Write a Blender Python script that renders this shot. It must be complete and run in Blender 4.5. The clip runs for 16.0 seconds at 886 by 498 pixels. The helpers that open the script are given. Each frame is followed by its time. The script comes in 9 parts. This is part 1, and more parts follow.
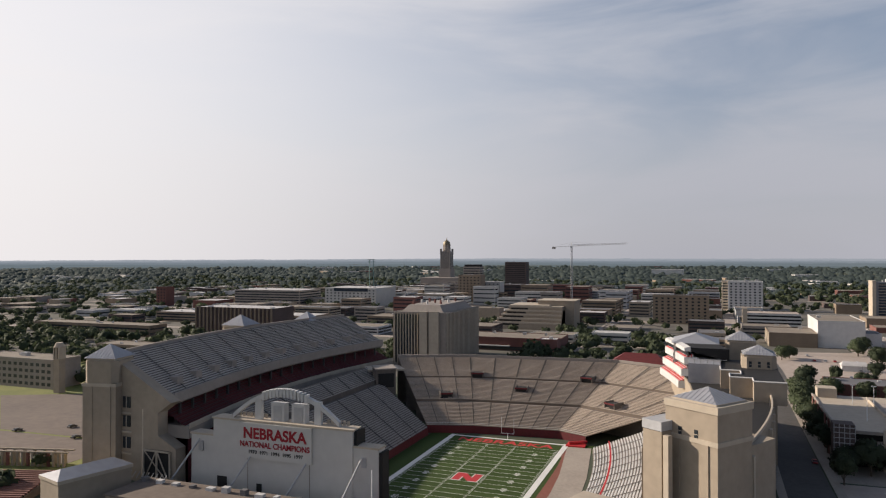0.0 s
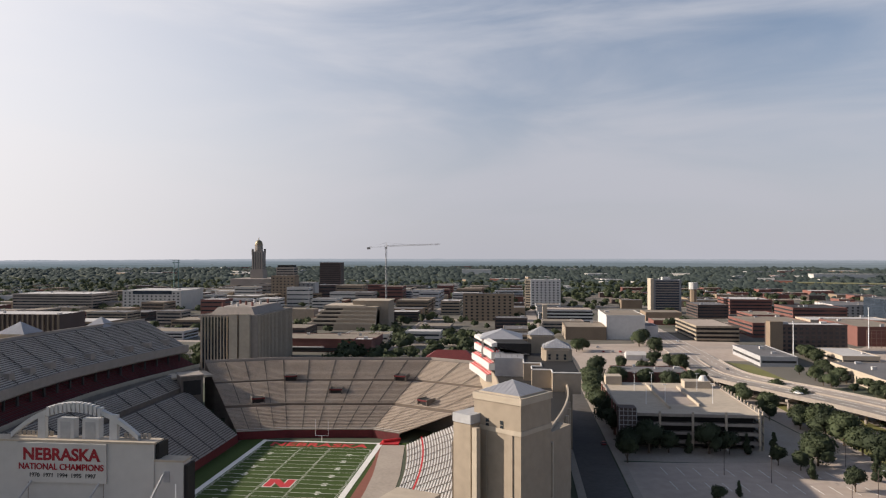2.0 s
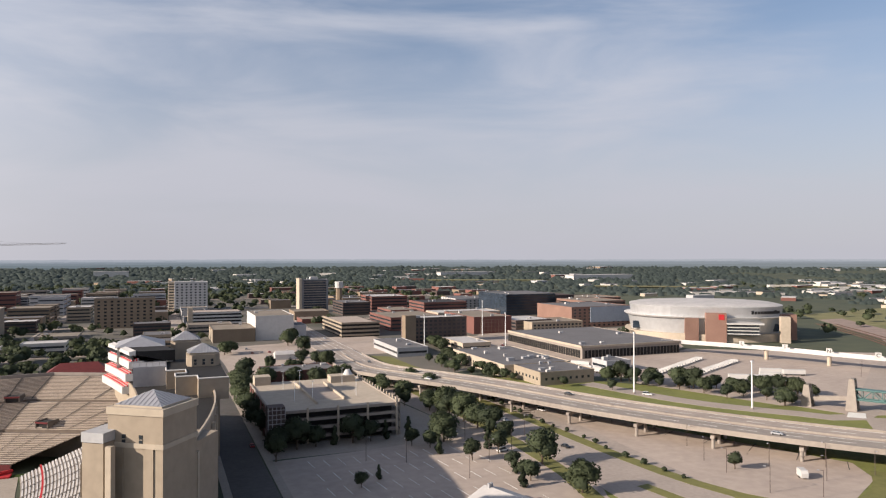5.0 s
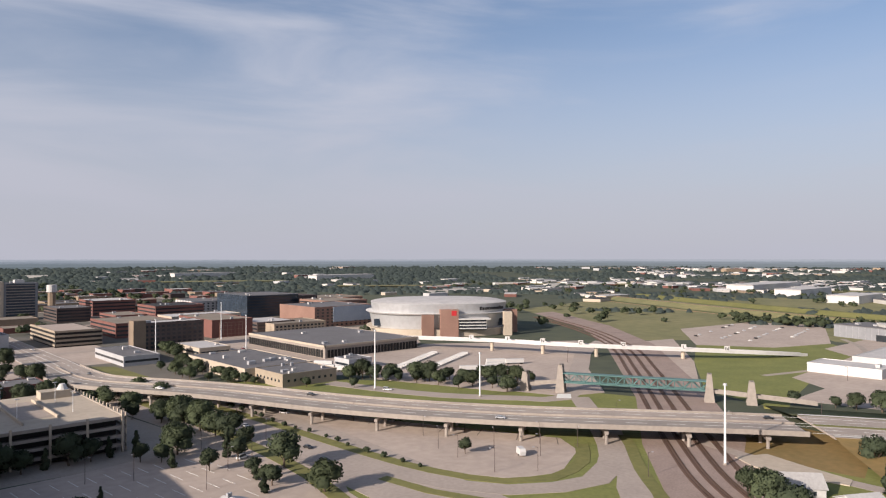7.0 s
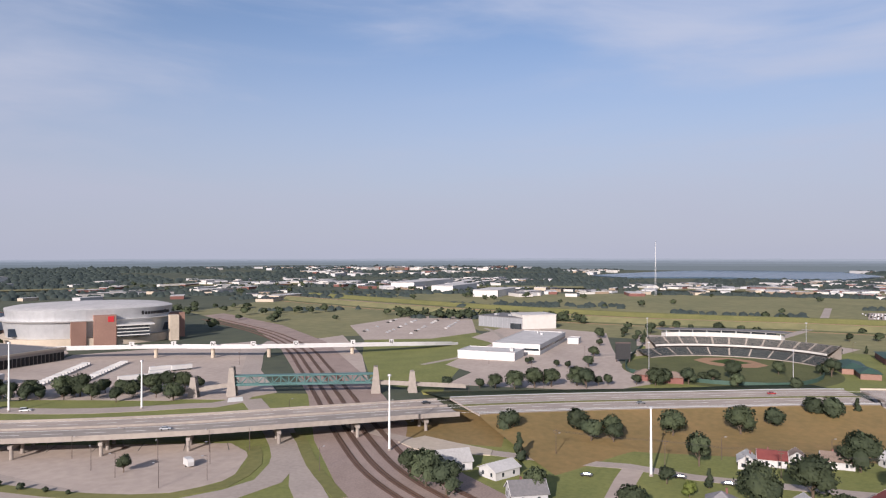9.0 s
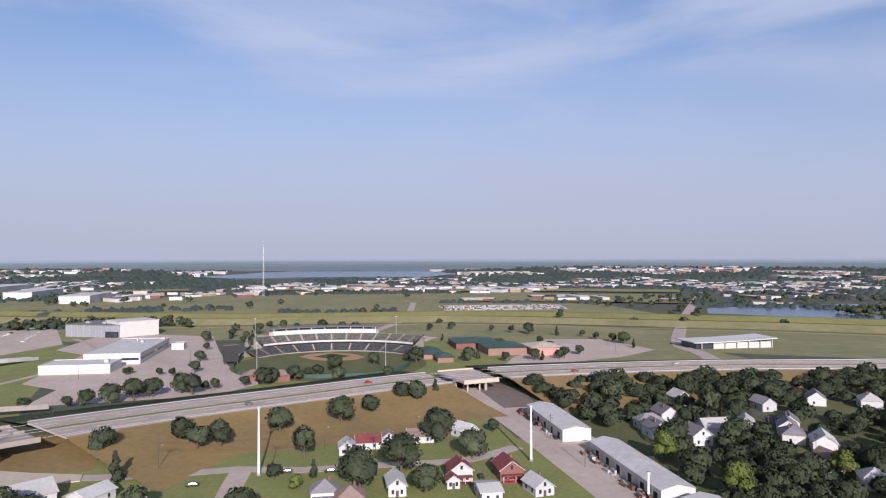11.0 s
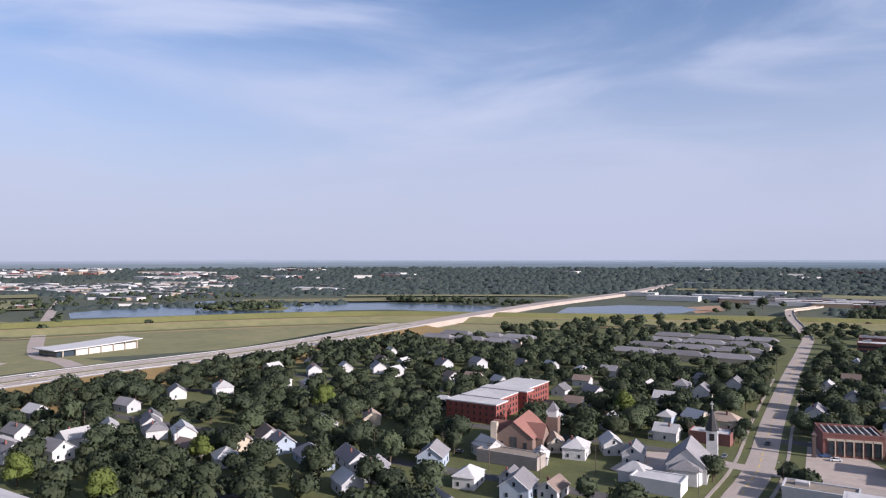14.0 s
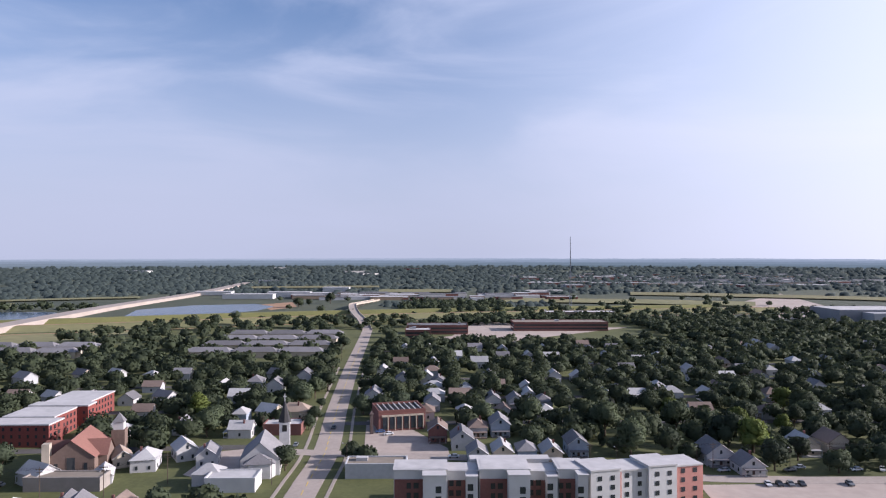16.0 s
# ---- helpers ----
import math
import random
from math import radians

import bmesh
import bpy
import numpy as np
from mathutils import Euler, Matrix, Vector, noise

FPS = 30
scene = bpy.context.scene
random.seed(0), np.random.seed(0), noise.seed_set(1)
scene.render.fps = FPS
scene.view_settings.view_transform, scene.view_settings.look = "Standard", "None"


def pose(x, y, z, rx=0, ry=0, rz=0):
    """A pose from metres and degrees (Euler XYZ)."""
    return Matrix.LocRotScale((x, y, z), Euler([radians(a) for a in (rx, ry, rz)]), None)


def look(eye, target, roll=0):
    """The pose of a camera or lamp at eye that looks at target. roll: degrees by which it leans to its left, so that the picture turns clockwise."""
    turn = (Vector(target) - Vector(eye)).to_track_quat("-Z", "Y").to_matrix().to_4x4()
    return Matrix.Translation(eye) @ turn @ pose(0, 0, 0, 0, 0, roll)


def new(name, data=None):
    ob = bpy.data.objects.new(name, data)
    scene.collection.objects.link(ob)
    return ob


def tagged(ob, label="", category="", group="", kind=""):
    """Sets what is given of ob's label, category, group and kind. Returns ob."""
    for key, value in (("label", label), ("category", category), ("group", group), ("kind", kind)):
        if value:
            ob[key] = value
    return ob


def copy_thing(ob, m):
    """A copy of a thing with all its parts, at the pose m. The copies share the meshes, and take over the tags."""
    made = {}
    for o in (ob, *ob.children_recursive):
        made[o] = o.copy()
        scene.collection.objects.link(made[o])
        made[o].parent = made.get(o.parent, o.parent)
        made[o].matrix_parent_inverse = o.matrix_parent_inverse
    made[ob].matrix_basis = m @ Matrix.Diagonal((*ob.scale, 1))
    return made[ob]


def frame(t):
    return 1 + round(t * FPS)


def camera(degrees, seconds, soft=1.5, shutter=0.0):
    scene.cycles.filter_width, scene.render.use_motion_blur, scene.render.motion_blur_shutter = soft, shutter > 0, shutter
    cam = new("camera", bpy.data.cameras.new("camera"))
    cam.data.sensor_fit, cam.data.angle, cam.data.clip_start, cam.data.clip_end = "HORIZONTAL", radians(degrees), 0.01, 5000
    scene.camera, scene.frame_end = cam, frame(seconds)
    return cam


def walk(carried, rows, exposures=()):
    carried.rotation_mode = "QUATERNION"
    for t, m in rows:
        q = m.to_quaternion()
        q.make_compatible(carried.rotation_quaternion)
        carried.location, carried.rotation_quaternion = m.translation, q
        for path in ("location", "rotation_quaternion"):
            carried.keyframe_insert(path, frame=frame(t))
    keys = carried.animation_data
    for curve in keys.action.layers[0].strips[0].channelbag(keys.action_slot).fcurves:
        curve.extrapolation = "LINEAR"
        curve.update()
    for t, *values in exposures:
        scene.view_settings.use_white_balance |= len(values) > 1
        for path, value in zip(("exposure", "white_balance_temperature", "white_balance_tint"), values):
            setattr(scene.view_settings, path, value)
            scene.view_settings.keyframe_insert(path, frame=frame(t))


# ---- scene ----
cam = camera(64.13, 16.0, 1.2)
walk(cam, [
    (0.0, pose(0, 0, 81, 90.48, 0.10, 20.80)),
    (0.5, pose(0, 0, 81, 90.47, 0.05, 17.89)),
    (1.0, pose(0, 0, 81, 90.49, 0.04, 14.46)),
    (1.5, pose(0, 0, 81, 90.49, 0.05, 10.21)),
    (2.0, pose(0, 0, 81, 90.49, 0.04, 5.90)),
    (2.5, pose(0, 0, 81, 90.47, 0.04, 1.46)),
    (3.0, pose(0, 0, 81, 90.47, 0.03, -3.14)),
    (3.5, pose(0, 0, 81, 90.49, 0.07, -7.71)),
    (4.0, pose(0, 0, 81, 90.50, 0.07, -12.37)),
    (6.5, pose(0, 0, 81, 90.48, 0.06, -37.10)),
    (7.0, pose(0, 0, 81, 90.49, 0.01, -42.52)),
    (7.5, pose(0, 0, 81, 90.46, 0.04, -48.44)),
    (8.0, pose(0, 0, 81, 90.45, -0.01, -54.64)),
    (10.5, pose(0, 0, 81, 90.47, 0.17, -91.69)),
    (11.0, pose(0, 0, 81, 90.50, 0.14, -99.51)),
    (11.5, pose(0, 0, 81, 90.50, 0.09, -107.33)),
    (12.0, pose(0, 0, 81, 90.49, 0.11, -115.36)),
    (12.5, pose(0, 0, 81, 90.51, 0.09, -123.23)),
    (13.0, pose(0, 0, 81, 90.54, 0.04, -131.34)),
    (13.5, pose(0, 0, 81, 90.53, -0.00, -139.40)),
    (14.0, pose(0, 0, 81, 90.55, 0.06, -147.81)),
    (14.5, pose(0, 0, 81, 90.49, 0.07, -155.94)),
    (15.0, pose(0, 0, 81, 90.47, 0.03, -164.13)),
    (15.5, pose(0, 0, 81, 90.44, -0.00, -172.56)),
    (16.0, pose(0, 0, 81, 90.43, -0.02, -181.17)),
], [(0.0, 0.09, 6650, 12), (4.0, 0.35, 6650, 13), (8.0, 0.22, 6250, 16), (11.0, 0.20, 5750, 19), (14.0, 0.43, 5750, 19), (16.0, 0.44, 5650, 20)])

# ---- world and sun ----
SUN_EL, SUN_AZ = radians(21.5), radians(0)
SUN_DIR = Vector((-math.cos(SUN_EL) * math.cos(SUN_AZ), math.cos(SUN_EL) * math.sin(SUN_AZ), math.sin(SUN_EL)))

world = bpy.data.worlds.new("sky")
scene.world = world
world.use_nodes = True
wn, wl = world.node_tree.nodes, world.node_tree.links
wn.clear()
sky = wn.new("ShaderNodeTexSky")
sky.sky_type = "NISHITA"
sky.sun_disc = False
sky.sun_elevation = SUN_EL
sky.sun_rotation = math.atan2(SUN_DIR.x, SUN_DIR.y)
sky.altitude = 350
sky.air_density = 1.0
sky.dust_density = 1.2
sky.ozone_density = 2.2
back = wn.new("ShaderNodeBackground")
wout = wn.new("ShaderNodeOutputWorld")
back.inputs["Strength"].default_value = 0.10
# thin cirrus, a pale haze towards the skyline and a broad glow round the sun
def wmath(op, *vals):
    n = wn.new("ShaderNodeMath")
    n.operation = op
    n.use_clamp = op == "MULTIPLY"
    for i, v in enumerate(vals):
        if isinstance(v, (int, float)):
            n.inputs[i].default_value = v
        else:
            wl.new(v, n.inputs[i])
    return n.outputs[0]


def wblend(fac, a, colour):
    n = wn.new("ShaderNodeMixRGB")
    wl.new(fac, n.inputs["Fac"])
    wl.new(a, n.inputs["Color1"])
    n.inputs["Color2"].default_value = (*colour, 1)
    return n.outputs["Color"]


def wstep(v, lo, hi, to):
    n = wn.new("ShaderNodeMapRange")
    n.interpolation_type = "SMOOTHSTEP"
    wl.new(v, n.inputs["Value"])
    n.inputs["From Min"].default_value, n.inputs["From Max"].default_value, n.inputs["To Max"].default_value = lo, hi, to
    return n.outputs["Result"]


wco = wn.new("ShaderNodeTexCoord")
wsep = wn.new("ShaderNodeSeparateXYZ")
wl.new(wco.outputs["Generated"], wsep.inputs[0])
wmap = wn.new("ShaderNodeMapping")
wmap.inputs["Rotation"].default_value = (0, radians(6), radians(25))
wmap.inputs["Scale"].default_value = (1.5, 1.2, 6.5)
wno = wn.new("ShaderNodeTexNoise")
wno.inputs["Scale"].default_value, wno.inputs["Detail"].default_value = 1.5, 7
wno.inputs["Roughness"].default_value, wno.inputs["Distortion"].default_value = 0.52, 0.5
wl.new(wco.outputs["Generated"], wmap.inputs["Vector"])
wl.new(wmap.outputs["Vector"], wno.inputs["Vector"])
wdot = wn.new("ShaderNodeVectorMath")
wdot.operation = "DOT_PRODUCT"
wl.new(wco.outputs["Generated"], wdot.inputs[0])
wdot.inputs[1].default_value = SUN_DIR
cloud = wstep(wno.outputs["Fac"], 0.36, 0.72, 0.72)
haze = wmath("SUBTRACT", 0.92, wstep(wsep.outputs["Z"], 0.0, 0.40, 0.92))
glow = wstep(wdot.outputs["Value"], 0.0, 1.0, 0.88)
# veil and glow thin out overhead, where the sky is clear and deep blue
thin = wmath("SUBTRACT", 1.0, wstep(wsep.outputs["Z"], 0.36, 0.78, 0.88))
cloud, glow = wmath("MULTIPLY", cloud, thin), wmath("MULTIPLY", glow, thin)
colour = wblend(cloud, sky.outputs["Color"], (5.4, 5.6, 6.1))
colour = wblend(haze, colour, (4.1, 4.22, 4.75))
colour = wblend(glow, colour, (9.2, 9.0, 9.0))
wl.new(colour, back.inputs["Color"])
wl.new(back.outputs["Background"], wout.inputs["Surface"])

sun_data = bpy.data.lights.new("sun", "SUN")
sun_data.energy = 6.0
sun_data.angle = radians(0.6)
sun_data.color = (1.0, 0.89, 0.75)
sun = new("sun", sun_data)
sun.matrix_world = look((0, 0, 0), -SUN_DIR)


# ---- materials ----
def surf(name, c1, c2=None, rough=0.85, fine=0.8, coarse=0.04, bump=0.15, metal=0.0, rand=0.0, spec=0.3, lo=0.35, hi=0.65):
    """A plain surface that varies from c1 to c2 at two scales; rand: how much one object differs from the next."""
    c2 = c2 or tuple(v * 0.78 for v in c1)
    m = bpy.data.materials.new(name)
    m.use_nodes = True
    nt, ln = m.node_tree.nodes, m.node_tree.links
    bs = nt["Principled BSDF"]
    bs.inputs["Roughness"].default_value = rough
    bs.inputs["Metallic"].default_value = metal
    bs.inputs["Specular IOR Level"].default_value = spec
    geo = nt.new("ShaderNodeNewGeometry")
    n1, n2 = nt.new("ShaderNodeTexNoise"), nt.new("ShaderNodeTexNoise")
    n1.inputs["Scale"].default_value, n1.inputs["Detail"].default_value = fine, 5
    n2.inputs["Scale"].default_value, n2.inputs["Detail"].default_value = coarse, 4
    ln.new(geo.outputs["Position"], n1.inputs["Vector"])
    ln.new(geo.outputs["Position"], n2.inputs["Vector"])
    av = nt.new("ShaderNodeMath")
    av.operation = "ADD"
    ln.new(n1.outputs["Fac"], av.inputs[0])
    ln.new(n2.outputs["Fac"], av.inputs[1])
    mr = nt.new("ShaderNodeMapRange")
    mr.inputs["From Min"].default_value = lo * 2
    mr.inputs["From Max"].default_value = hi * 2
    ln.new(av.outputs[0], mr.inputs["Value"])
    mx = nt.new("ShaderNodeMixRGB")
    mx.inputs["Color1"].default_value = (*c2, 1)
    mx.inputs["Color2"].default_value = (*c1, 1)
    ln.new(mr.outputs["Result"], mx.inputs["Fac"])
    colour = mx.outputs["Color"]
    if rand:
        oi = nt.new("ShaderNodeObjectInfo")
        m2 = nt.new("ShaderNodeMapRange")
        m2.inputs["To Min"].default_value, m2.inputs["To Max"].default_value = 1 - rand, 1 + rand
        ln.new(oi.outputs["Random"], m2.inputs["Value"])
        hs = nt.new("ShaderNodeHueSaturation")
        ln.new(m2.outputs["Result"], hs.inputs["Value"])
        ln.new(colour, hs.inputs["Color"])
        colour = hs.outputs["Color"]
    ln.new(colour, bs.inputs["Base Color"])
    if bump:
        bp = nt.new("ShaderNodeBump")
        bp.inputs["Strength"].default_value = bump
        bp.inputs["Distance"].default_value = 0.3
        ln.new(n1.outputs["Fac"], bp.inputs["Height"])
        ln.new(bp.outputs["Normal"], bs.inputs["Normal"])
    return m


def leafy(name, c1, c2, rand=0.25, through_leaf=0.3):
    """Foliage: leaf clumps of uneven shade, whole crowns lighter or darker, with a little light through the leaves."""
    m = bpy.data.materials.new(name)
    m.use_nodes = True
    nt, ln = m.node_tree.nodes, m.node_tree.links
    bs = nt["Principled BSDF"]
    bs.inputs["Roughness"].default_value = 0.75
    bs.inputs["Specular IOR Level"].default_value = 0.15
    geo, oi = nt.new("ShaderNodeNewGeometry"), nt.new("ShaderNodeObjectInfo")
    no = nt.new("ShaderNodeTexNoise")
    no.inputs["Scale"].default_value, no.inputs["Detail"].default_value = 0.085, 2
    ln.new(geo.outputs["Position"], no.inputs["Vector"])
    wide = nt.new("ShaderNodeMapRange")
    wide.inputs["From Min"].default_value, wide.inputs["From Max"].default_value = 0.32, 0.68
    ln.new(no.outputs["Fac"], wide.inputs["Value"])
    av = nt.new("ShaderNodeMath")
    av.operation = "MULTIPLY_ADD"
    ln.new(geo.outputs["Random Per Island"], av.inputs[0])
    av.inputs[1].default_value = 0.45
    sc2 = nt.new("ShaderNodeMath")
    sc2.operation = "MULTIPLY"
    ln.new(wide.outputs["Result"], sc2.inputs[0])
    sc2.inputs[1].default_value = 0.55
    ln.new(sc2.outputs[0], av.inputs[2])
    mx = nt.new("ShaderNodeMixRGB")
    mx.inputs["Color1"].default_value, mx.inputs["Color2"].default_value = (*c1, 1), (*c2, 1)
    ln.new(av.outputs[0], mx.inputs["Fac"])
    mr = nt.new("ShaderNodeMapRange")
    mr.inputs["To Min"].default_value, mr.inputs["To Max"].default_value = 1 - rand, 1 + rand
    ln.new(oi.outputs["Random"], mr.inputs["Value"])
    hs = nt.new("ShaderNodeHueSaturation")
    ln.new(mr.outputs["Result"], hs.inputs["Value"])
    ln.new(mx.outputs["Color"], hs.inputs["Color"])
    ln.new(hs.outputs["Color"], bs.inputs["Base Color"])
    tl = nt.new("ShaderNodeBsdfTranslucent")
    ln.new(hs.outputs["Color"], tl.inputs["Color"])
    both = nt.new("ShaderNodeMixShader")
    both.inputs["Fac"].default_value = through_leaf
    ln.new(bs.outputs["BSDF"], both.inputs[1])
    ln.new(tl.outputs["BSDF"], both.inputs[2])
    ln.new(both.outputs["Shader"], nt["Material Output"].inputs["Surface"])
    return m


M = {}
M["concrete"] = surf("concrete", (0.31, 0.275, 0.24), (0.23, 0.20, 0.18), 0.9, 0.5, 0.05)
M["lot"] = surf("lot_concrete", (0.44, 0.365, 0.31), (0.34, 0.28, 0.24), 0.9, 0.25, 0.03)
M["road"] = surf("road_concrete", (0.39, 0.33, 0.285), (0.30, 0.255, 0.222), 0.9, 0.6, 0.05)
M["asphalt"] = surf("asphalt", (0.11, 0.10, 0.095), (0.075, 0.07, 0.066), 0.9, 0.5, 0.06)
M["pavement"] = surf("pavement", (0.37, 0.32, 0.27), (0.28, 0.24, 0.205), 0.9, 0.8, 0.07)
M["paint_line"] = surf("white_line_paint", (0.75, 0.74, 0.70), (0.6, 0.59, 0.56), 0.7)
M["yellow_line"] = surf("yellow_line_paint", (0.65, 0.45, 0.08), None, 0.7)
M["grass"] = surf("grass", (0.19, 0.18, 0.062), (0.125, 0.128, 0.044), 0.95, 0.35, 0.03, 0.4)
M["lawn"] = surf("lawn", (0.200, 0.205, 0.062), (0.130, 0.147, 0.044), 0.95, 0.5, 0.05, 0.3)
M["drygrass"] = surf("dry_grass", (0.25, 0.165, 0.065), (0.17, 0.125, 0.048), 0.95, 0.3, 0.035, 0.4)
M["dirt"] = surf("dirt", (0.36, 0.22, 0.13), (0.27, 0.165, 0.10), 0.95, 0.3, 0.03, 0.3)
M["ballast"] = surf("ballast", (0.33, 0.255, 0.22), (0.23, 0.175, 0.15), 0.95, 1.2, 0.08, 0.4)
M["rail"] = surf("rusty_rail", (0.12, 0.065, 0.045), (0.08, 0.045, 0.03), 0.6)
M["sleeper"] = surf("sleeper_bed", (0.13, 0.085, 0.065), (0.09, 0.06, 0.045), 0.9, 2.0)
M["stone"] = surf("tan_precast", (0.345, 0.285, 0.22), (0.28, 0.232, 0.18), 0.9, 0.4, 0.05)
M["stone_light"] = surf("pale_precast", (0.46, 0.39, 0.31), (0.38, 0.325, 0.26), 0.9, 0.4, 0.05)
M["stone_grey"] = surf("grey_precast", (0.31, 0.27, 0.24), (0.25, 0.22, 0.195), 0.9, 0.4, 0.05)
M["white"] = surf("white_paint", (0.55, 0.54, 0.525), (0.46, 0.45, 0.44), 0.7, 0.3, 0.05, rand=0.05)
M["whitewall"] = surf("offwhite_panel", (0.52, 0.50, 0.47), (0.45, 0.43, 0.405), 0.8, 0.25, 0.04)
M["whiteroof"] = surf("white_membrane_roof", (0.52, 0.50, 0.485), (0.40, 0.385, 0.375), 0.8, 0.3, 0.08)
M["greyroof"] = surf("grey_membrane_roof", (0.16, 0.155, 0.16), (0.12, 0.117, 0.12), 0.85, 0.3, 0.05)
M["darkroof"] = surf("dark_roof", (0.05, 0.048, 0.05), (0.032, 0.031, 0.033), 0.85, 0.5, 0.05, rand=0.2)
M["tanroof"] = surf("tan_gravel_roof", (0.26, 0.22, 0.175), (0.19, 0.16, 0.13), 0.9, 0.4, 0.06)
M["metalroof"] = surf("seamed_metal_roof", (0.38, 0.38, 0.40), (0.31, 0.31, 0.33), 0.5, 0.4, 0.05, metal=0.3)
M["silver"] = surf("silver_panel", (0.55, 0.555, 0.565), (0.46, 0.465, 0.475), 0.4, 0.3, 0.05, metal=0.5)
M["brick"] = surf("red_brick", (0.195, 0.088, 0.074), (0.14, 0.066, 0.056), 0.9, 1.2, 0.08, rand=0.15)
M["redbrick"] = surf("bright_red_brick", (0.215, 0.062, 0.05), (0.16, 0.05, 0.042), 0.9, 1.2, 0.08)
M["brickorange"] = surf("orange_brick", (0.265, 0.16, 0.125), (0.205, 0.12, 0.095), 0.9, 1.2, 0.08, rand=0.12)
M["churchbrick"] = surf("brown_church_brick", (0.20, 0.142, 0.115), (0.15, 0.105, 0.085), 0.9, 1.2, 0.08)
M["brickdark"] = surf("dark_brick", (0.10, 0.075, 0.07), (0.075, 0.055, 0.05), 0.9, 1.2, 0.08, rand=0.15)
M["bricktan"] = surf("tan_brick", (0.26, 0.20, 0.145), (0.195, 0.15, 0.11), 0.9, 1.2, 0.08, rand=0.12)
M["glass"] = surf("window_glass", (0.035, 0.042, 0.05), (0.02, 0.025, 0.03), 0.12, 0.2, 0.05, 0, spec=0.6)
M["blueglass"] = surf("blue_glass", (0.040, 0.054, 0.074), (0.026, 0.036, 0.052), 0.12, 0.2, 0.05, 0, spec=0.7)
# near-black for dark parts, and for shade painted into openings
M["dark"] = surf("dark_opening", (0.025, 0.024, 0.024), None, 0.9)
M["black"] = surf("black_metal", (0.03, 0.03, 0.032), None, 0.6)
M["steel"] = surf("galvanised_steel", (0.42, 0.42, 0.43), (0.35, 0.35, 0.36), 0.5, metal=0.3)
M["polewhite"] = surf("white_steel_pole", (0.74, 0.74, 0.74), (0.66, 0.66, 0.66), 0.5)
M["teal"] = surf("teal_steel", (0.10, 0.19, 0.185), (0.08, 0.155, 0.15), 0.6)
M["red"] = surf("red_paint", (0.52, 0.03, 0.035), (0.42, 0.025, 0.03), 0.7)
M["redletter"] = surf("red_letter", (0.30, 0.016, 0.026), None, 0.6)
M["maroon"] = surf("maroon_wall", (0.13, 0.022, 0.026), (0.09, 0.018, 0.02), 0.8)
M["redseat"] = surf("red_seat", (0.085, 0.022, 0.026), (0.06, 0.017, 0.02), 0.7, 2.0)
M["bench"] = surf("aluminium_bench", (0.46, 0.43, 0.40), (0.36, 0.335, 0.31), 0.55, 0.5, 0.06, metal=0.15)
M["benchwarm"] = surf("weathered_bench", (0.45, 0.375, 0.31), (0.35, 0.29, 0.24), 0.8, 0.5, 0.06)
M["whitebench"] = surf("white_bench", (0.66, 0.64, 0.62), (0.54, 0.52, 0.50), 0.6, 0.5, 0.06)
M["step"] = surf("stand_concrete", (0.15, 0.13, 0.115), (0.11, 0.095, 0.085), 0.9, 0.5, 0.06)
M["turf"] = surf("field_turf", (0.034, 0.062, 0.007), (0.028, 0.051, 0.006), 0.95, 0.6, 0.08, 0.2)
M["turf2"] = surf("field_turf_light", (0.041, 0.073, 0.009), (0.034, 0.061, 0.008), 0.95, 0.6, 0.08, 0.2)
M["track"] = surf("red_track", (0.23, 0.085, 0.06), (0.18, 0.068, 0.05), 0.9, 0.6, 0.08)
M["redtile"] = surf("terracotta_tile", (0.235, 0.115, 0.09), (0.175, 0.085, 0.068), 0.9, 1.5, 0.1, rand=0.1)
M["redmetal"] = surf("red_metal_roof", (0.15, 0.03, 0.028), (0.11, 0.024, 0.022), 0.6, 0.4, 0.05)
M["water"] = surf("lake_water", (0.055, 0.085, 0.12), (0.04, 0.065, 0.095), 0.22, 0.05, 0.01, 0.05, spec=0.5)
M["greenroof"] = surf("green_metal_roof", (0.045, 0.085, 0.066), (0.035, 0.068, 0.052), 0.6, 0.4, 0.05)
M["shingle_grey"] = surf("grey_shingle", (0.21, 0.20, 0.205), (0.15, 0.145, 0.15), 0.9, 1.2, 0.1, rand=0.25)
M["shingle_brown"] = surf("brown_shingle", (0.22, 0.165, 0.135), (0.16, 0.12, 0.10), 0.9, 1.2, 0.1, rand=0.2)
M["shingle_red"] = surf("red_shingle", (0.20, 0.055, 0.05), (0.14, 0.04, 0.036), 0.9, 1.2, 0.1, rand=0.1)
M["shingle_tan"] = surf("tan_shingle", (0.36, 0.28, 0.22), (0.27, 0.21, 0.165), 0.9, 1.2, 0.1, rand=0.15)
M["shingle_pale"] = surf("pale_shingle", (0.44, 0.43, 0.42), (0.34, 0.33, 0.325), 0.9, 1.2, 0.1, rand=0.15)
M["siding_white"] = surf("white_siding", (0.50, 0.49, 0.48), (0.41, 0.40, 0.395), 0.8, 0.8, 0.1, rand=0.08)
M["siding_blue"] = surf("blue_siding", (0.33, 0.38, 0.45), (0.27, 0.31, 0.37), 0.8, 0.8, 0.1, rand=0.1)
M["siding_tan"] = surf("tan_siding", (0.50, 0.43, 0.34), (0.42, 0.36, 0.28), 0.8, 0.8, 0.1, rand=0.1)
M["siding_grey"] = surf("grey_siding", (0.42, 0.42, 0.43), (0.35, 0.35, 0.36), 0.8, 0.8, 0.1, rand=0.1)
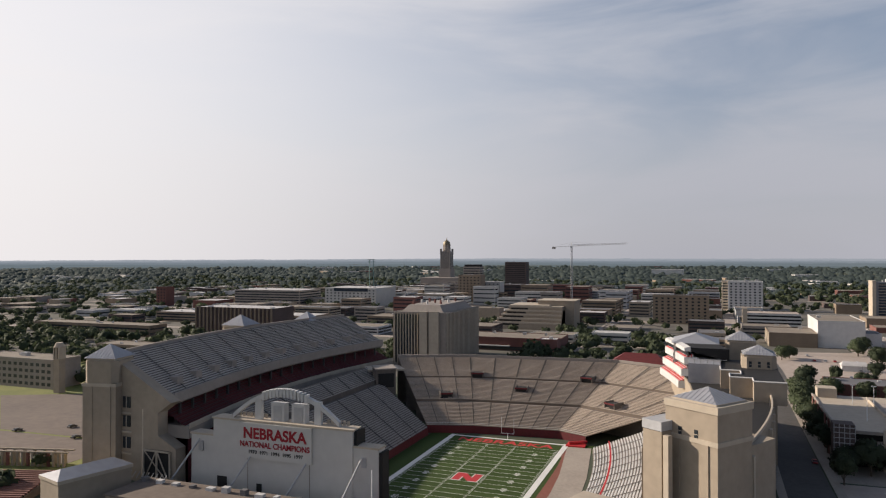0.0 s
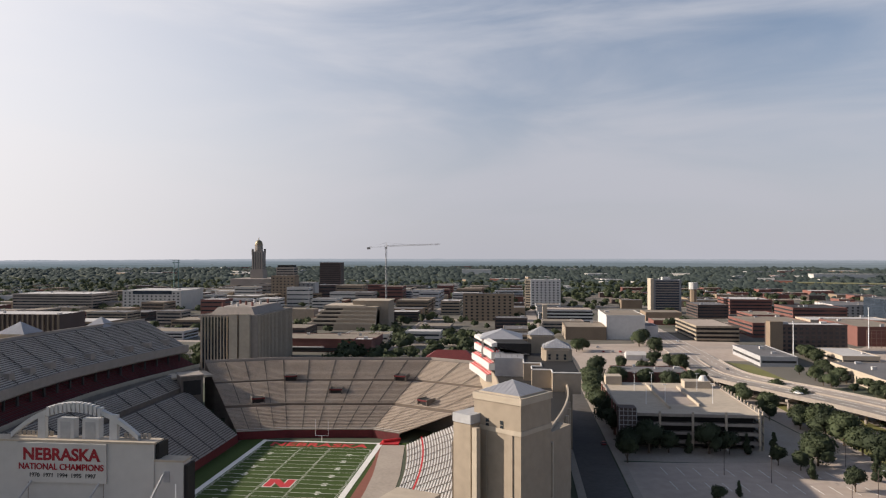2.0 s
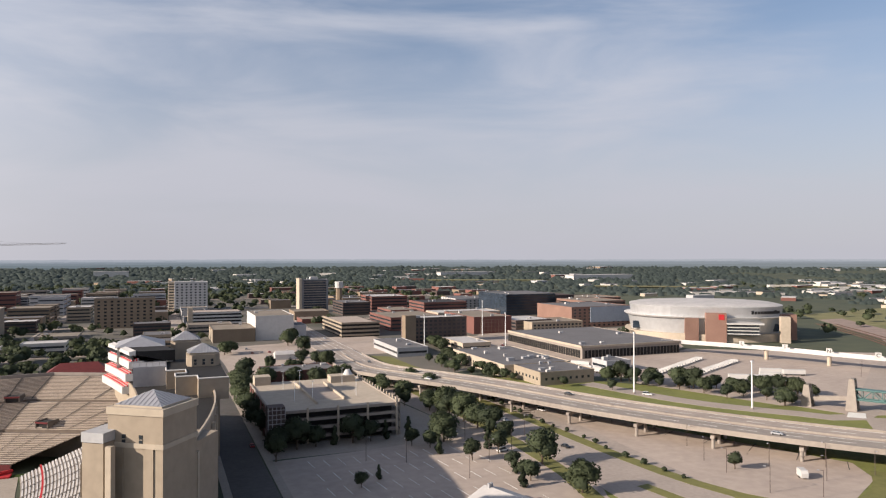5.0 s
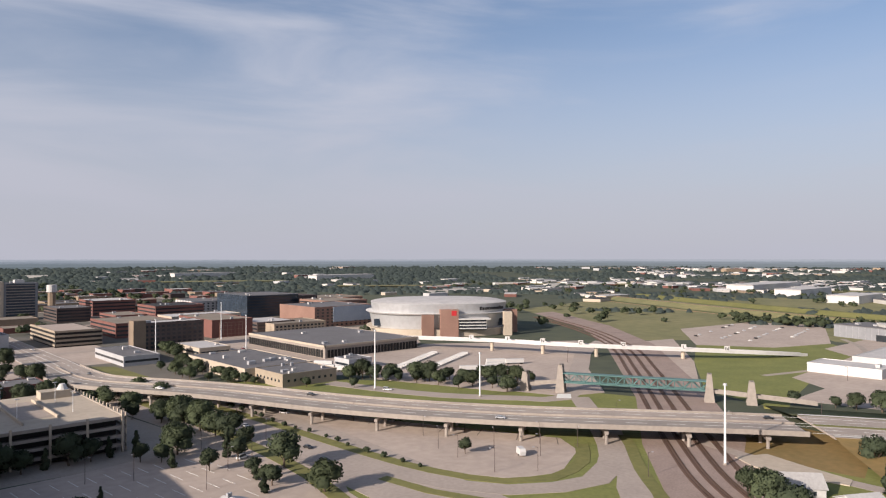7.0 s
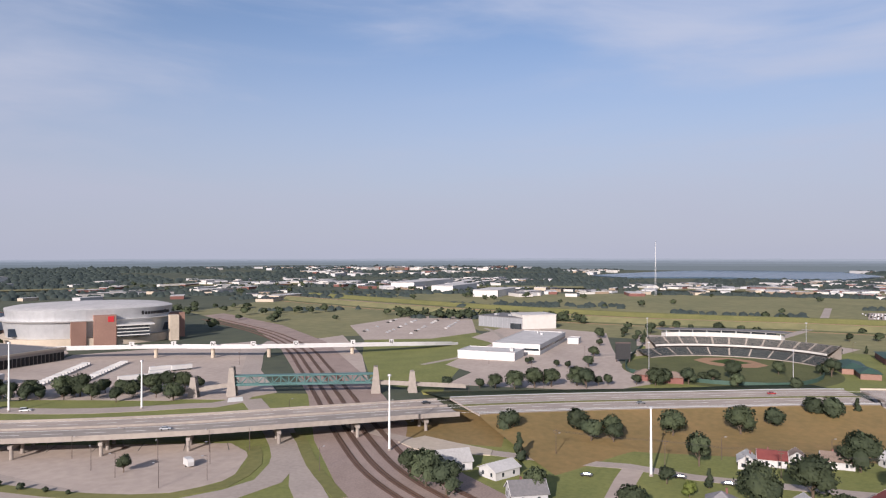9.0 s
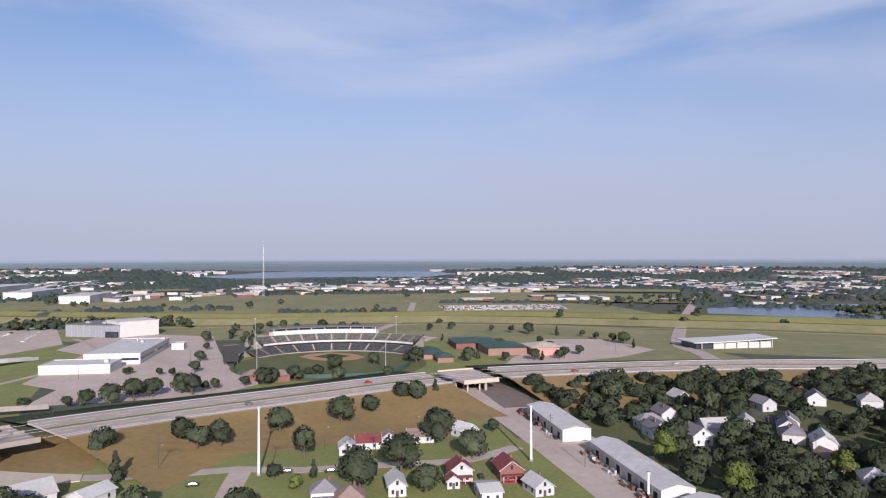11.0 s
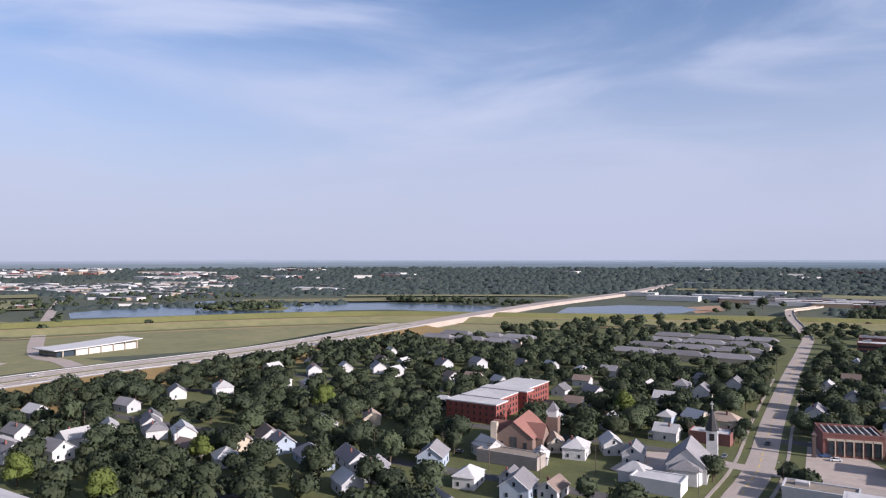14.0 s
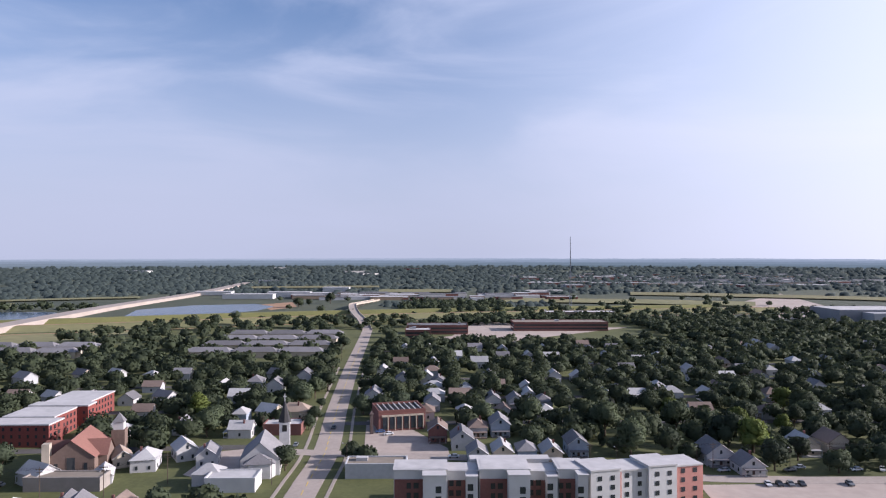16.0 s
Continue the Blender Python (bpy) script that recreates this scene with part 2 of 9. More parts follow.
M["siding_slate"] = surf("slate_grey_panel", (0.25, 0.255, 0.27), (0.20, 0.205, 0.22), 0.6, 0.3, 0.05)
M["pinkpanel"] = surf("salmon_panel", (0.50, 0.24, 0.20), (0.42, 0.20, 0.165), 0.8, 0.4, 0.05)
M["bark"] = surf("bark", (0.12, 0.09, 0.065), (0.08, 0.06, 0.045), 0.95, 2.0)
M["leaf"] = leafy("leaves", (0.044, 0.058, 0.037), (0.092, 0.112, 0.058))
M["leaf_light"] = leafy("light_leaves", (0.085, 0.115, 0.028), (0.14, 0.165, 0.045))
M["leaf_dark"] = leafy("dark_leaves", (0.034, 0.046, 0.030), (0.068, 0.084, 0.047))
# bluish leaf tone paints a little distance haze into the far trees
M["woods"] = leafy("far_woods", (0.046, 0.061, 0.057), (0.066, 0.083, 0.074), 0.1, 0.1)
M["yard"] = surf("yard_grass", (0.112, 0.118, 0.042), (0.070, 0.078, 0.028), 0.95, 0.5, 0.05, 0.3)
# the aluminium bench again, darkened to paint the east stands' shade
M["bench_shaded"] = surf("dull_aluminium_bench", (0.31, 0.29, 0.275), (0.24, 0.225, 0.21), 0.6, 0.5, 0.06, metal=0.1)
M["parkseat"] = surf("dark_green_seat", (0.030, 0.042, 0.046), (0.022, 0.030, 0.034), 0.7, 2.0)
M["lot_brown"] = surf("worn_brown_lot", (0.185, 0.145, 0.12), (0.125, 0.10, 0.085), 0.9, 0.25, 0.03)
M["step_warm"] = surf("weathered_stand_concrete", (0.20, 0.16, 0.13), (0.145, 0.115, 0.095), 0.9, 0.5, 0.06)
# stand concrete with the upper deck's shade painted in; also aisles and vents
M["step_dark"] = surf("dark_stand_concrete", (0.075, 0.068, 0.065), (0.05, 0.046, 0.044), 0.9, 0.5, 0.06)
M["roofblack"] = surf("black_membrane_roof", (0.022, 0.021, 0.022), (0.014, 0.014, 0.015), 0.85, 0.5, 0.06)
M["tyre"] = surf("tyre_rubber", (0.02, 0.02, 0.02), None, 0.8)


# ---- geometry helpers ----
class Geo:
    """Collects faces for one mesh."""

    def __init__(self):
        self.v, self.f = [], []

    def add(self, verts, faces):
        n = len(self.v)
        self.v.extend(tuple(p) for p in verts)
        self.f.extend(tuple(n + i for i in f) for f in faces)
        return self

    def quad(self, a, b, c, d):
        return self.add((a, b, c, d), ((0, 1, 2, 3),))

    def box(self, x0, y0, z0, x1, y1, z1):
        return self.add(((x0, y0, z0), (x1, y0, z0), (x1, y1, z0), (x0, y1, z0), (x0, y0, z1), (x1, y0, z1), (x1, y1, z1), (x0, y1, z1)),
                        ((0, 3, 2, 1), (4, 5, 6, 7), (0, 1, 5, 4), (1, 2, 6, 5), (2, 3, 7, 6), (3, 0, 4, 7)))

    def obox(self, cx, cy, z0, w, d, h, rot=0.0):
        c, s = math.cos(rot), math.sin(rot)
        p = [(cx + c * x - s * y, cy + s * x + c * y) for x, y in ((-w / 2, -d / 2), (w / 2, -d / 2), (w / 2, d / 2), (-w / 2, d / 2))]
        return self.prism(p, z0, z0 + h)

    def prism(self, pts, z0, z1):
        area = sum(a[0] * b[1] - b[0] * a[1] for a, b in zip(pts, pts[1:] + pts[:1]))
        pts = pts if area > 0 else pts[::-1]
        n = len(pts)
        fs = [tuple(range(n - 1, -1, -1)), tuple(range(n, 2 * n))]
        fs += [(i, (i + 1) % n, n + (i + 1) % n, n + i) for i in range(n)]
        return self.add([(x, y, z0) for x, y in pts] + [(x, y, z1) for x, y in pts], fs)

    def cyl(self, x, y, z0, z1, r0, r1=None, n=8):
        r1 = r0 if r1 is None else r1
        a = [2 * math.pi * i / n for i in range(n)]
        vs = [(x + r0 * math.cos(t), y + r0 * math.sin(t), z0) for t in a] + [(x + r1 * math.cos(t), y + r1 * math.sin(t), z1) for t in a]
        fs = [(i, (i + 1) % n, n + (i + 1) % n, n + i) for i in range(n)] + [tuple(range(n - 1, -1, -1)), tuple(range(n, 2 * n))]
        return self.add(vs, fs)

    def beam(self, a, b, r, n=5):
        a, b = Vector(a), Vector(b)
        q = (b - a).to_track_quat("Z", "Y")
        ring = [Vector((r * math.cos(2 * math.pi * i / n), r * math.sin(2 * math.pi * i / n), 0)) for i in range(n)]
        vs = [a + q @ p for p in ring] + [b + q @ p for p in ring]
        return self.add(vs, [(i, (i + 1) % n, n + (i + 1) % n, n + i) for i in range(n)] + [tuple(range(n - 1, -1, -1)), tuple(range(n, 2 * n))])

    def pyramid(self, x0, y0, x1, y1, z0, z1, ridge=0.0):
        cx, cy = (x0 + x1) / 2, (y0 + y1) / 2
        if ridge:
            if x1 - x0 > y1 - y0:
                t = ((cx - ridge / 2, cy, z1), (cx + ridge / 2, cy, z1))
                fs = ((0, 1, 5, 4), (1, 2, 5), (2, 3, 4, 5), (3, 0, 4), (3, 2, 1, 0))
            else:
                t = ((cx, cy - ridge / 2, z1), (cx, cy + ridge / 2, z1))
                fs = ((0, 1, 4), (1, 2, 5, 4), (2, 3, 5), (3, 0, 4, 5), (3, 2, 1, 0))
        else:
            t, fs = ((cx, cy, z1),), ((0, 1, 4), (1, 2, 4), (2, 3, 4), (3, 0, 4), (3, 2, 1, 0))
        return self.add(((x0, y0, z0), (x1, y0, z0), (x1, y1, z0), (x0, y1, z0), *t), fs)

    def ribbon(self, line, wide, z0=-0.3, up=0.0, shift=0.0):
        """A slab that follows a line of (x, y) or (x, y, z), shifted sideways, wide across, from z0 below to up above it."""
        pts = [Vector((p[0], p[1], p[2] if len(p) > 2 else 0)) for p in line]
        L, R = [], []
        for i, p in enumerate(pts):
            d = (pts[min(i + 1, len(pts) - 1)] - pts[max(i - 1, 0)])
            n = Vector((-d.y, d.x, 0)).normalized()
            L.append(p + n * (shift + wide / 2))
            R.append(p + n * (shift - wide / 2))
        vs, fs = [], []
        for l, r in zip(L, R):
            vs += [(l.x, l.y, l.z + up), (r.x, r.y, r.z + up), (r.x, r.y, r.z + z0), (l.x, l.y, l.z + z0)]
        for i in range(len(pts) - 1):
            a, b = 4 * i, 4 * i + 4
            fs += [(a, a + 1, b + 1, b), (a + 1, a + 2, b + 2, b + 1), (a + 2, a + 3, b + 3, b + 2), (a + 3, a, b, b + 3)]
        fs += [(0, 3, 2, 1), (4 * len(pts) - 4, 4 * len(pts) - 3, 4 * len(pts) - 2, 4 * len(pts) - 1)]
        return self.add(vs, fs)


def mesh_of(name, g, material):
    me = bpy.data.meshes.new(name)
    me.from_pydata(g.v, [], g.f)
    me.materials.append(M[material] if isinstance(material, str) else material)
    me.update()
    return me


def part(name, g, material, parent=None, label="", smooth=False):
    """One mesh object out of a Geo (or of a ready mesh), under a thing or a part."""
    me = g if isinstance(g, bpy.types.Mesh) else mesh_of(name, g, material)
    if smooth:
        me.polygons.foreach_set("use_smooth", [True] * len(me.polygons))
    ob = new(name, me)
    if parent:
        ob.parent = parent
    if label:
        ob["label"] = label
    return ob


def thing(name, label, category, x=0, y=0, z=0, rot=0, group=""):
    ob = new(name)
    ob.matrix_basis = pose(x, y, z, 0, 0, rot)
    return tagged(ob, label, category, group)


def structure(name, g, material, label="", smooth=False):
    return tagged(part(name, g, material, None, label, smooth), kind="structure")


def smooth_line(pts, step=12.0):
    """A Catmull-Rom curve through pts."""
    P = [Vector((p[0], p[1], p[2] if len(p) > 2 else 0)) for p in pts]
    P = [2 * P[0] - P[1]] + P + [2 * P[-1] - P[-2]]
    out = []
    for i in range(1, len(P) - 2):
        n = max(1, int((P[i + 1] - P[i]).length / step))
        for k in range(n):
            t = k / n
            out.append(0.5 * (2 * P[i] + (P[i + 1] - P[i - 1]) * t + (2 * P[i - 1] - 5 * P[i] + 4 * P[i + 1] - P[i + 2]) * t * t
                              + (3 * P[i] - P[i - 1] - 3 * P[i + 1] + P[i + 2]) * t ** 3))
    return [tuple(p) for p in out] + [tuple(P[-2])]


def ground_z(x, y):
    """The land is flat for two kilometres, then swells slowly towards the skyline."""
    t = min(1.0, max(0.0, (math.hypot(x, y) - 1700) / 3200))
    z = 34 * t * t * (3 - 2 * t)
    # a shallow basin for the far lake
    u = min(1.0, max(0.0, (math.hypot(x - 2880, y + 40) - 750) / 350))
    return 5 + (z - 5) * u * u * (3 - 2 * u) if u < 1 else z


rng = random.Random(7)

# ---- land, roads, lots, water ----
M["land"] = surf("open_land", (0.088, 0.096, 0.058), (0.050, 0.062, 0.044), 0.95, 0.05, 0.004, 0.2)
M["meadow"] = surf("meadow", (0.225, 0.205, 0.098), (0.140, 0.143, 0.066), 0.95, 0.08, 0.012, 0.2)
M["city_ground"] = surf("city_ground", (0.165, 0.147, 0.128), (0.09, 0.09, 0.072), 0.95, 0.03, 0.008, 0.1)

RADII = [0, 60, 120, 200, 300, 420, 560, 720, 900, 1100, 1350, 1600, 1800, 2000, 2250, 2500, 2800, 3100, 3400, 3700, 4000, 4300, 4600, 4850, 4940]
g = Geo()
SPOKES = 120
for r in RADII[1:]:
    for i in range(SPOKES):
        a = 2 * math.pi * i / SPOKES
        x, y = r * math.cos(a), r * math.sin(a)
        g.v.append((x, y, ground_z(x, y) + (0 if r < 1600 else 4 * noise.noise((x / 600, y / 600, 3)) * min(1, (r - 1600) / 800))))
g.v.append((0, 0, 0))
for k in range(len(RADII) - 2):
    for i in range(SPOKES):
        a, b = k * SPOKES + i, k * SPOKES + (i + 1) % SPOKES
        g.f.append((a, a + SPOKES, b + SPOKES, b))
for i in range(SPOKES):
    g.f.append((len(g.v) - 1, i, (i + 1) % SPOKES))
structure("ground", g, "land", "broad green and tan open land to the horizon", True)


def patch(name, pts, material, z=0.05, label=""):
    return structure(name, Geo().prism(list(pts), -0.3, z), material, label)


def road(name, line, wide, material="road", z=0.10, label="", lines=True, dash=True):
    s = smooth_line(line)
    ob = structure(name, Geo().ribbon(s, wide, -0.3, z), material, label)
    return ob


# city floor south of the stadium, with its grid of streets
patch("ground_city", [(-1500, 430), (150, 430), (330, 520), (660, 700), (700, 1650), (-1500, 1650)], "city_ground", 0.03, "grey and green ground of the city blocks")
patch("ground_campus", [(-900, 20), (-215, 20), (-215, 430), (-900, 430)], "lawn", 0.03, "campus lawns")
for i, x in enumerate((-1150, -1020, -890, -760, -630, -500, -370, -240, -110, 20, 270, 390, 510, 630)):
    road("road", [(x, 560), (x, 1000), (x, 1640)], 13, "road", 0.09, "pale concrete city street running away between blocks")
for i, y in enumerate((640, 760, 880, 1000, 1120, 1240, 1360, 1480, 1600)):
    road("road", [(-1400, y), (-600, y), (640, y)], 12, "asphalt" if i % 2 else "road", 0.12, "city street crossing between blocks")

# the street beside the stadium, the lots and the ramps
road("road", [(31, 60), (31, 200), (31, 343), (34, 430), (38, 560), (24, 760)], 15, "asphalt", 0.10, "shaded asphalt street beside the stadium")
patch("pavement", [(20.5, 60), (23.3, 60), (23.3, 430), (20.5, 430)], "pavement", 0.22, "pale pavement along the street")
patch("pavement", [(38.9, 60), (42, 60), (42, 480), (38.9, 480)], "pavement", 0.22, "pale pavement along the street")
patch("parking_lot", [(42, 60), (42, 283), (82, 285), (132, 293), (158, 240), (140, 200), (132, 150), (150, 60)], "lot", 0.06, "worn concrete parking lot")
patch("ground_garage", [(42, 285), (82, 285), (132, 293), (118, 420), (42, 440)], "pavement", 0.04, "paved ground round the parking garage")
patch("parking_lot", [(-386, 293), (-311, 236), (-262, 238), (-240, 262), (-300, 330), (-340, 315)], "lot_brown", 0.06, "large brown parking lot on the campus")
patch("plaza", [(-309, 234), (-275, 205), (-235, 205), (-235, 236), (-262, 236)], "lot_brown", 0.07, "pale paved plaza")
patch("parking_lot", [(40, 500), (48, 646), (145, 670), (135, 523), (100, 490)], "lot", 0.06, "pale concrete parking lot by the mall")
patch("parking_lot", [(100, 560), (200, 560), (200, 690), (110, 690)], "lot", 0.055, "pale concrete parking lot")
patch("road", [(132, 293), (158, 240), (150, 190), (140, 120), (150, 60), (178, 60), (172, 120), (180, 200), (186, 280), (184, 400), (150, 440), (120, 420)], "road", 0.08, "broad concrete roadway")
patch("parking_lot", [(190, 340), (201, 318), (214, 277), (231, 239), (250, 196), (240, 179), (211, 165), (192, 172), (180, 194), (176, 229), (174, 270), (172, 330)], "lot", 0.07, "concrete parking lot under the viaduct")
VERGE = smooth_line([(165, 372), (169, 319), (171, 270), (173, 229), (177, 199), (187, 173), (203, 163), (228, 168), (249, 184)])
structure("verge", Geo().ribbon(VERGE, 6, -0.3, 0.15), "grass", "strip of grass round the lot")
structure("road", Geo().ribbon(smooth_line([(160, 450), (161, 383), (158, 322), (156, 269), (153, 227), (150, 191), (149, 120), (152, 60)]), 16, -0.3, 0.125), "road", "broad concrete street past the lots")
structure("verge", Geo().ribbon(smooth_line([(141, 400), (143, 350), (144, 300), (143, 260), (140, 225), (134, 196)]), 6.5, -0.3, 0.16), "grass", "grass strip with trees beside the street")
RAMP = smooth_line([(160, 280), (162, 240), (165, 210), (171, 183), (182, 165), (197, 155), (213, 151), (233, 158), (256, 174), (300, 215), (330, 245)])
structure("road", Geo().ribbon(RAMP, 11, -0.3, 0.13), "road", "pale concrete loop road")
structure("road", Geo().ribbon(smooth_line([(150, 60), (200, 124), (226, 144), (250, 164), (262, 176), (310, 216)]), 11, -0.3, 0.145), "road", "pale concrete road beside the tracks")
structure("verge", Geo().ribbon(smooth_line([(158, 205), (161, 182), (168, 163), (184, 145)]), 5, -0.3, 0.17), "grass", "grass island between the ramps")
structure("verge", Geo().ribbon(smooth_line([(207, 118), (235, 146), (262, 168), (275, 180)]), 5, -0.3, 0.16), "grass", "strip of grass beside the tracks")
structure("road", Geo().ribbon(smooth_line([(250, 380), (268, 319), (284, 290), (303, 266), (322, 250), (380, 285), (436, 322), (490, 358), (560, 390)]), 13, -0.3, 0.12), "road", "pale concrete street past the bus lot")
patch("parking_lot", [(423, 487), (485, 447), (551, 405), (440, 322), (390, 292), (345, 262), (310, 285), (280, 370), (300, 420)], "lot", 0.06, "pale lot beside the arena")
patch("road", [(318, 252), (324, 246), (334, 254), (328, 259)], "paint_line", 0.17, "white crosswalk")
patch("parking_lot", [(290, 390), (430, 500), (520, 640), (330, 690), (230, 560), (230, 420)], "lot", 0.045, "pale concrete yards of the warehouses")
patch("grass_bank", [(142, 445), (175, 455), (172, 540), (150, 560), (140, 500)], "grass", 0.05, "grass beside the viaduct")

patch("lawn", [(42, 60), (150, 30), (290, 110), (360, 210), (330, 300), (250, 400), (160, 450), (120, 420), (140, 250), (120, 150)], "lawn", 0.02, "grass between the ramps and the tracks")
patch("parking_lot", [(369, 393), (463, 434), (511, 401), (423, 307), (352, 243), (326, 252), (312, 292)], "lot", 0.065, "pale paved yard beside the tracks")
patch("parking_lot", [(582, 364), (626, 354), (505, 268), (402, 209), (366, 206), (468, 302)], "lot", 0.095, "pale gravel strip beside the tracks")
patch("lawn", [(400, 205), (505, 268), (600, 316), (632, 260), (698, 237), (640, 190), (540, 188), (412, 160), (380, 150)], "lawn", 0.03, "green bank beside the footbridge")

# rail corridor
BALLAST = [(150, 30), (208, 118), (268, 166), (352, 222), (450, 300), (540, 372), (640, 470), (760, 640), (800, 640), (690, 470), (575, 344), (400, 205), (310, 140), (281, 128), (246, 88), (200, 30)]
patch("rail_bed", BALLAST, "ballast", 0.10, "reddish brown ballast bed")
TRACK = [(195, 60), (232, 110), (277, 150), (355, 210), (440, 276), (530, 350), (620, 450), (720, 600)]
for k, off in enumerate((-13, -5.5, 1.5, 7.5)):
    line = smooth_line(TRACK, 8)
    track = tagged(part("railway_track", Geo().ribbon(line, 2.6, 0, 0.22, off), "sleeper", None), "rusty railway track on brown ballast", "railway track", "tracks of the rail corridor")
    for s in (-0.72, 0.72):
        part("rail", Geo().ribbon(line, 0.22, 0.2, 0.42, off + s), "rail", track)

# meadows, lots and levees to the west
patch("meadow", [(560, 392), (640, 470), (800, 700), (1300, 800), (1500, 200), (1480, -450), (900, -450), (760, -200), (720, 60), (860, 120), (900, 330), (640, 330)], "meadow", 0.04, "flat green meadow")
patch("meadow", [(430, -112), (436, -330), (540, -322), (700, -372), (850, -170), (870, 120), (930, 380), (716, 240), (690, -60)], "meadow", 0.025, "rough grass round the ball park lots")
patch("parking_lot", [(716, 396), (851, 379), (869, 302), (698, 237), (632, 260), (599, 316)], "lot", 0.06, "large pale gravel parking lot")
patch("lawn", [(595, 278), (668, 238), (619, 206), (525, 195), (471, 218)], "lawn", 0.05, "rounded green lawn")
structure("path", Geo().ribbon(smooth_line([(480, 205), (540, 188), (590, 182), (640, 190), (700, 215), (743, 242)]), 5, -0.2, 0.1), "pavement", "winding pale path")
patch("parking_lot", [(412, 160), (461, 160), (486, 189), (620, 195), (656, 228), (789, 225), (740, 110), (634, 90), (540, 70), (460, 40), (427, 63)], "lot", 0.06, "wide pale parking lot round the warehouses")
patch("parking_lot", [(600, -192), (655, -205), (645, -262), (565, -278), (530, -232), (510, -178), (510, -132), (545, -148)], "lot", 0.06, "pale parking lot beside the ball park")
patch("parking_lot", [(650, 70), (740, 80), (740, -60), (690, -110), (650, -90)], "lot", 0.055, "parking lot behind the ball park")
patch("ballpark_ground", [(440, 62), (560, 66), (650, 66), (690, -60), (600, -200), (515, -180), (470, -60)], "lawn", 0.035, "green ground of the ball park")
LEVEE = [(1150, 820), (960, 400), (880, 120), (865, -150), (760, -390), (660, -570), (520, -720), (330, -800), (100, -890), (-200, -960), (-500, -1010)]


patch("meadow", [(540, -320), (700, -370), (769, -364), (700, -560), (520, -720), (330, -800), (250, -800), (390, -600), (470, -450)], "meadow", 0.036, "green meadow below the levee")


def bank(name, line, half, top, height, label, mat="meadow"):
    s = smooth_line(line, 30)
    g = Geo()
    P = [Vector((p[0], p[1], 0)) for p in s]
    for i, p in enumerate(P):
        d = P[min(i + 1, len(P) - 1)] - P[max(i - 1, 0)]
        n = Vector((-d.y, d.x, 0)).normalized()
        for o, z in ((-half, -0.2), (-top, height), (top, height), (half, -0.2)):
            g.v.append((p.x + n.x * o, p.y + n.y * o, z))
    for i in range(len(P) - 1):
        for k in range(3):
            a = 4 * i + k
            g.f.append((a, a + 1, a + 5, a + 4))
    return structure(name, g, mat, label)


bank("levee", LEVEE, 22, 5, 5, "long grassy levee")
bank("levee", [(p[0] + 75, p[1] - 55) for p in LEVEE], 20, 5, 5, "long grassy levee beyond the creek", "grass")
structure("road", Geo().ribbon(smooth_line(LEVEE, 30), 4, 4.6, 5.12), "dirt", "gravel track along the levee")
for sh, wd, mt, lb in ((-36, 8, "yard", "darker rank grass at the foot of the levee"), (-47, 4, "dirt", "gravel path below the levee"), (16, 7, "yard", "dark reeds along the creek"), (66, 8, "yard", "darker rank grass beyond the creek"), (96, 4, "dirt", "pale gravel path in the meadow")):
    structure("grass_strip", Geo().ribbon(smooth_line(LEVEE, 30), wd, -0.2, 0.14 if mt == "dirt" else 0.3, sh), mt, lb)
structure("water_creek", Geo().ribbon(smooth_line([(p[0] + 37, p[1] - 27) for p in LEVEE], 30), 16, -0.2, 0.08), "water", "narrow creek between levees")
patch("water_lake", [(1031, -843), (944, -963), (752, -990), (538, -1000), (472, -975), (463, -862), (556, -872), (640, -860), (695, -806), (690, -720), (760, -640), (870, -560), (900, -520), (990, -570), (1000, -640)], "water", 0.06, "still grey-blue lake")
patch("water_lake", [(396, -929), (424, -1038), (371, -1129), (282, -1160), (239, -1101), (246, -1020), (305, -945)], "water", 0.06, "small still pond")
patch("lake_island", [(760, -760), (870, -700), (900, -740), (800, -820)], "grass", 0.12, "wooded spit in the lake")
patch("bare_ground", [(270, -1141), (231, -1204), (203, -1095), (229, -1030)], "dirt", 0.05, "bare brown ground by the pond")
patch("parking_lot", [(1010, -170), (1130, -190), (1110, -380), (1010, -360)], "lot", 0.06, "distant car lot")
structure("road", Geo().ribbon(smooth_line([(470, -285), (540, -305), (600, -318), (800, -430), (1100, -610), (1460, -834), (1700, -980)]), 13, -0.3, 0.25), "road", "pale road running to the west")
structure("road", Geo().ribbon(smooth_line([(560, 100), (700, -20), (793, -66), (935, -108), (1200, -150)]), 10, -0.3, 0.2), "road", "pale park road")
W0 = [(2300, 300), (2500, 420), (3100, 250), (3500, 0), (3300, -450), (2700, -500), (2280, -320), (2400, 0)]
structure("water_lake", Geo().prism(W0, 2, 9.5), "water", "broad pale lake far off")

# the highway: viaduct over the tracks, then an embankment
HWY = [(141, 1000, 0.2), (141, 800, 0.2), (140, 670, 0.3), (139, 590, 0.8), (133, 515, 3), (131, 450, 6.5), (150, 400, 8), (171, 360, 8), (203, 283, 8), (240, 221, 8), (279, 172, 8), (322, 124, 7), (364, 72, 5), (398, 10, 4.5),
       (424, -60, 6), (438, -130, 6.5), (448, -258, 5), (436, -420, 4), (440, -597, 6), (452, -780, 6), (468, -1050, 5), (457, -1450, 5), (478, -1880, 7)]
HW = smooth_line(HWY, 8)
VIA = [p for p in HW if p[1] > 118 and p[1] < 560]
EMB = [p for p in HW if p[1] <= 122 and p[1] > -640]
deck = tagged(part("viaduct", Geo().ribbon(VIA, 32, -0.5, 0.0), "road"), "long concrete highway viaduct on round piers", "viaduct")
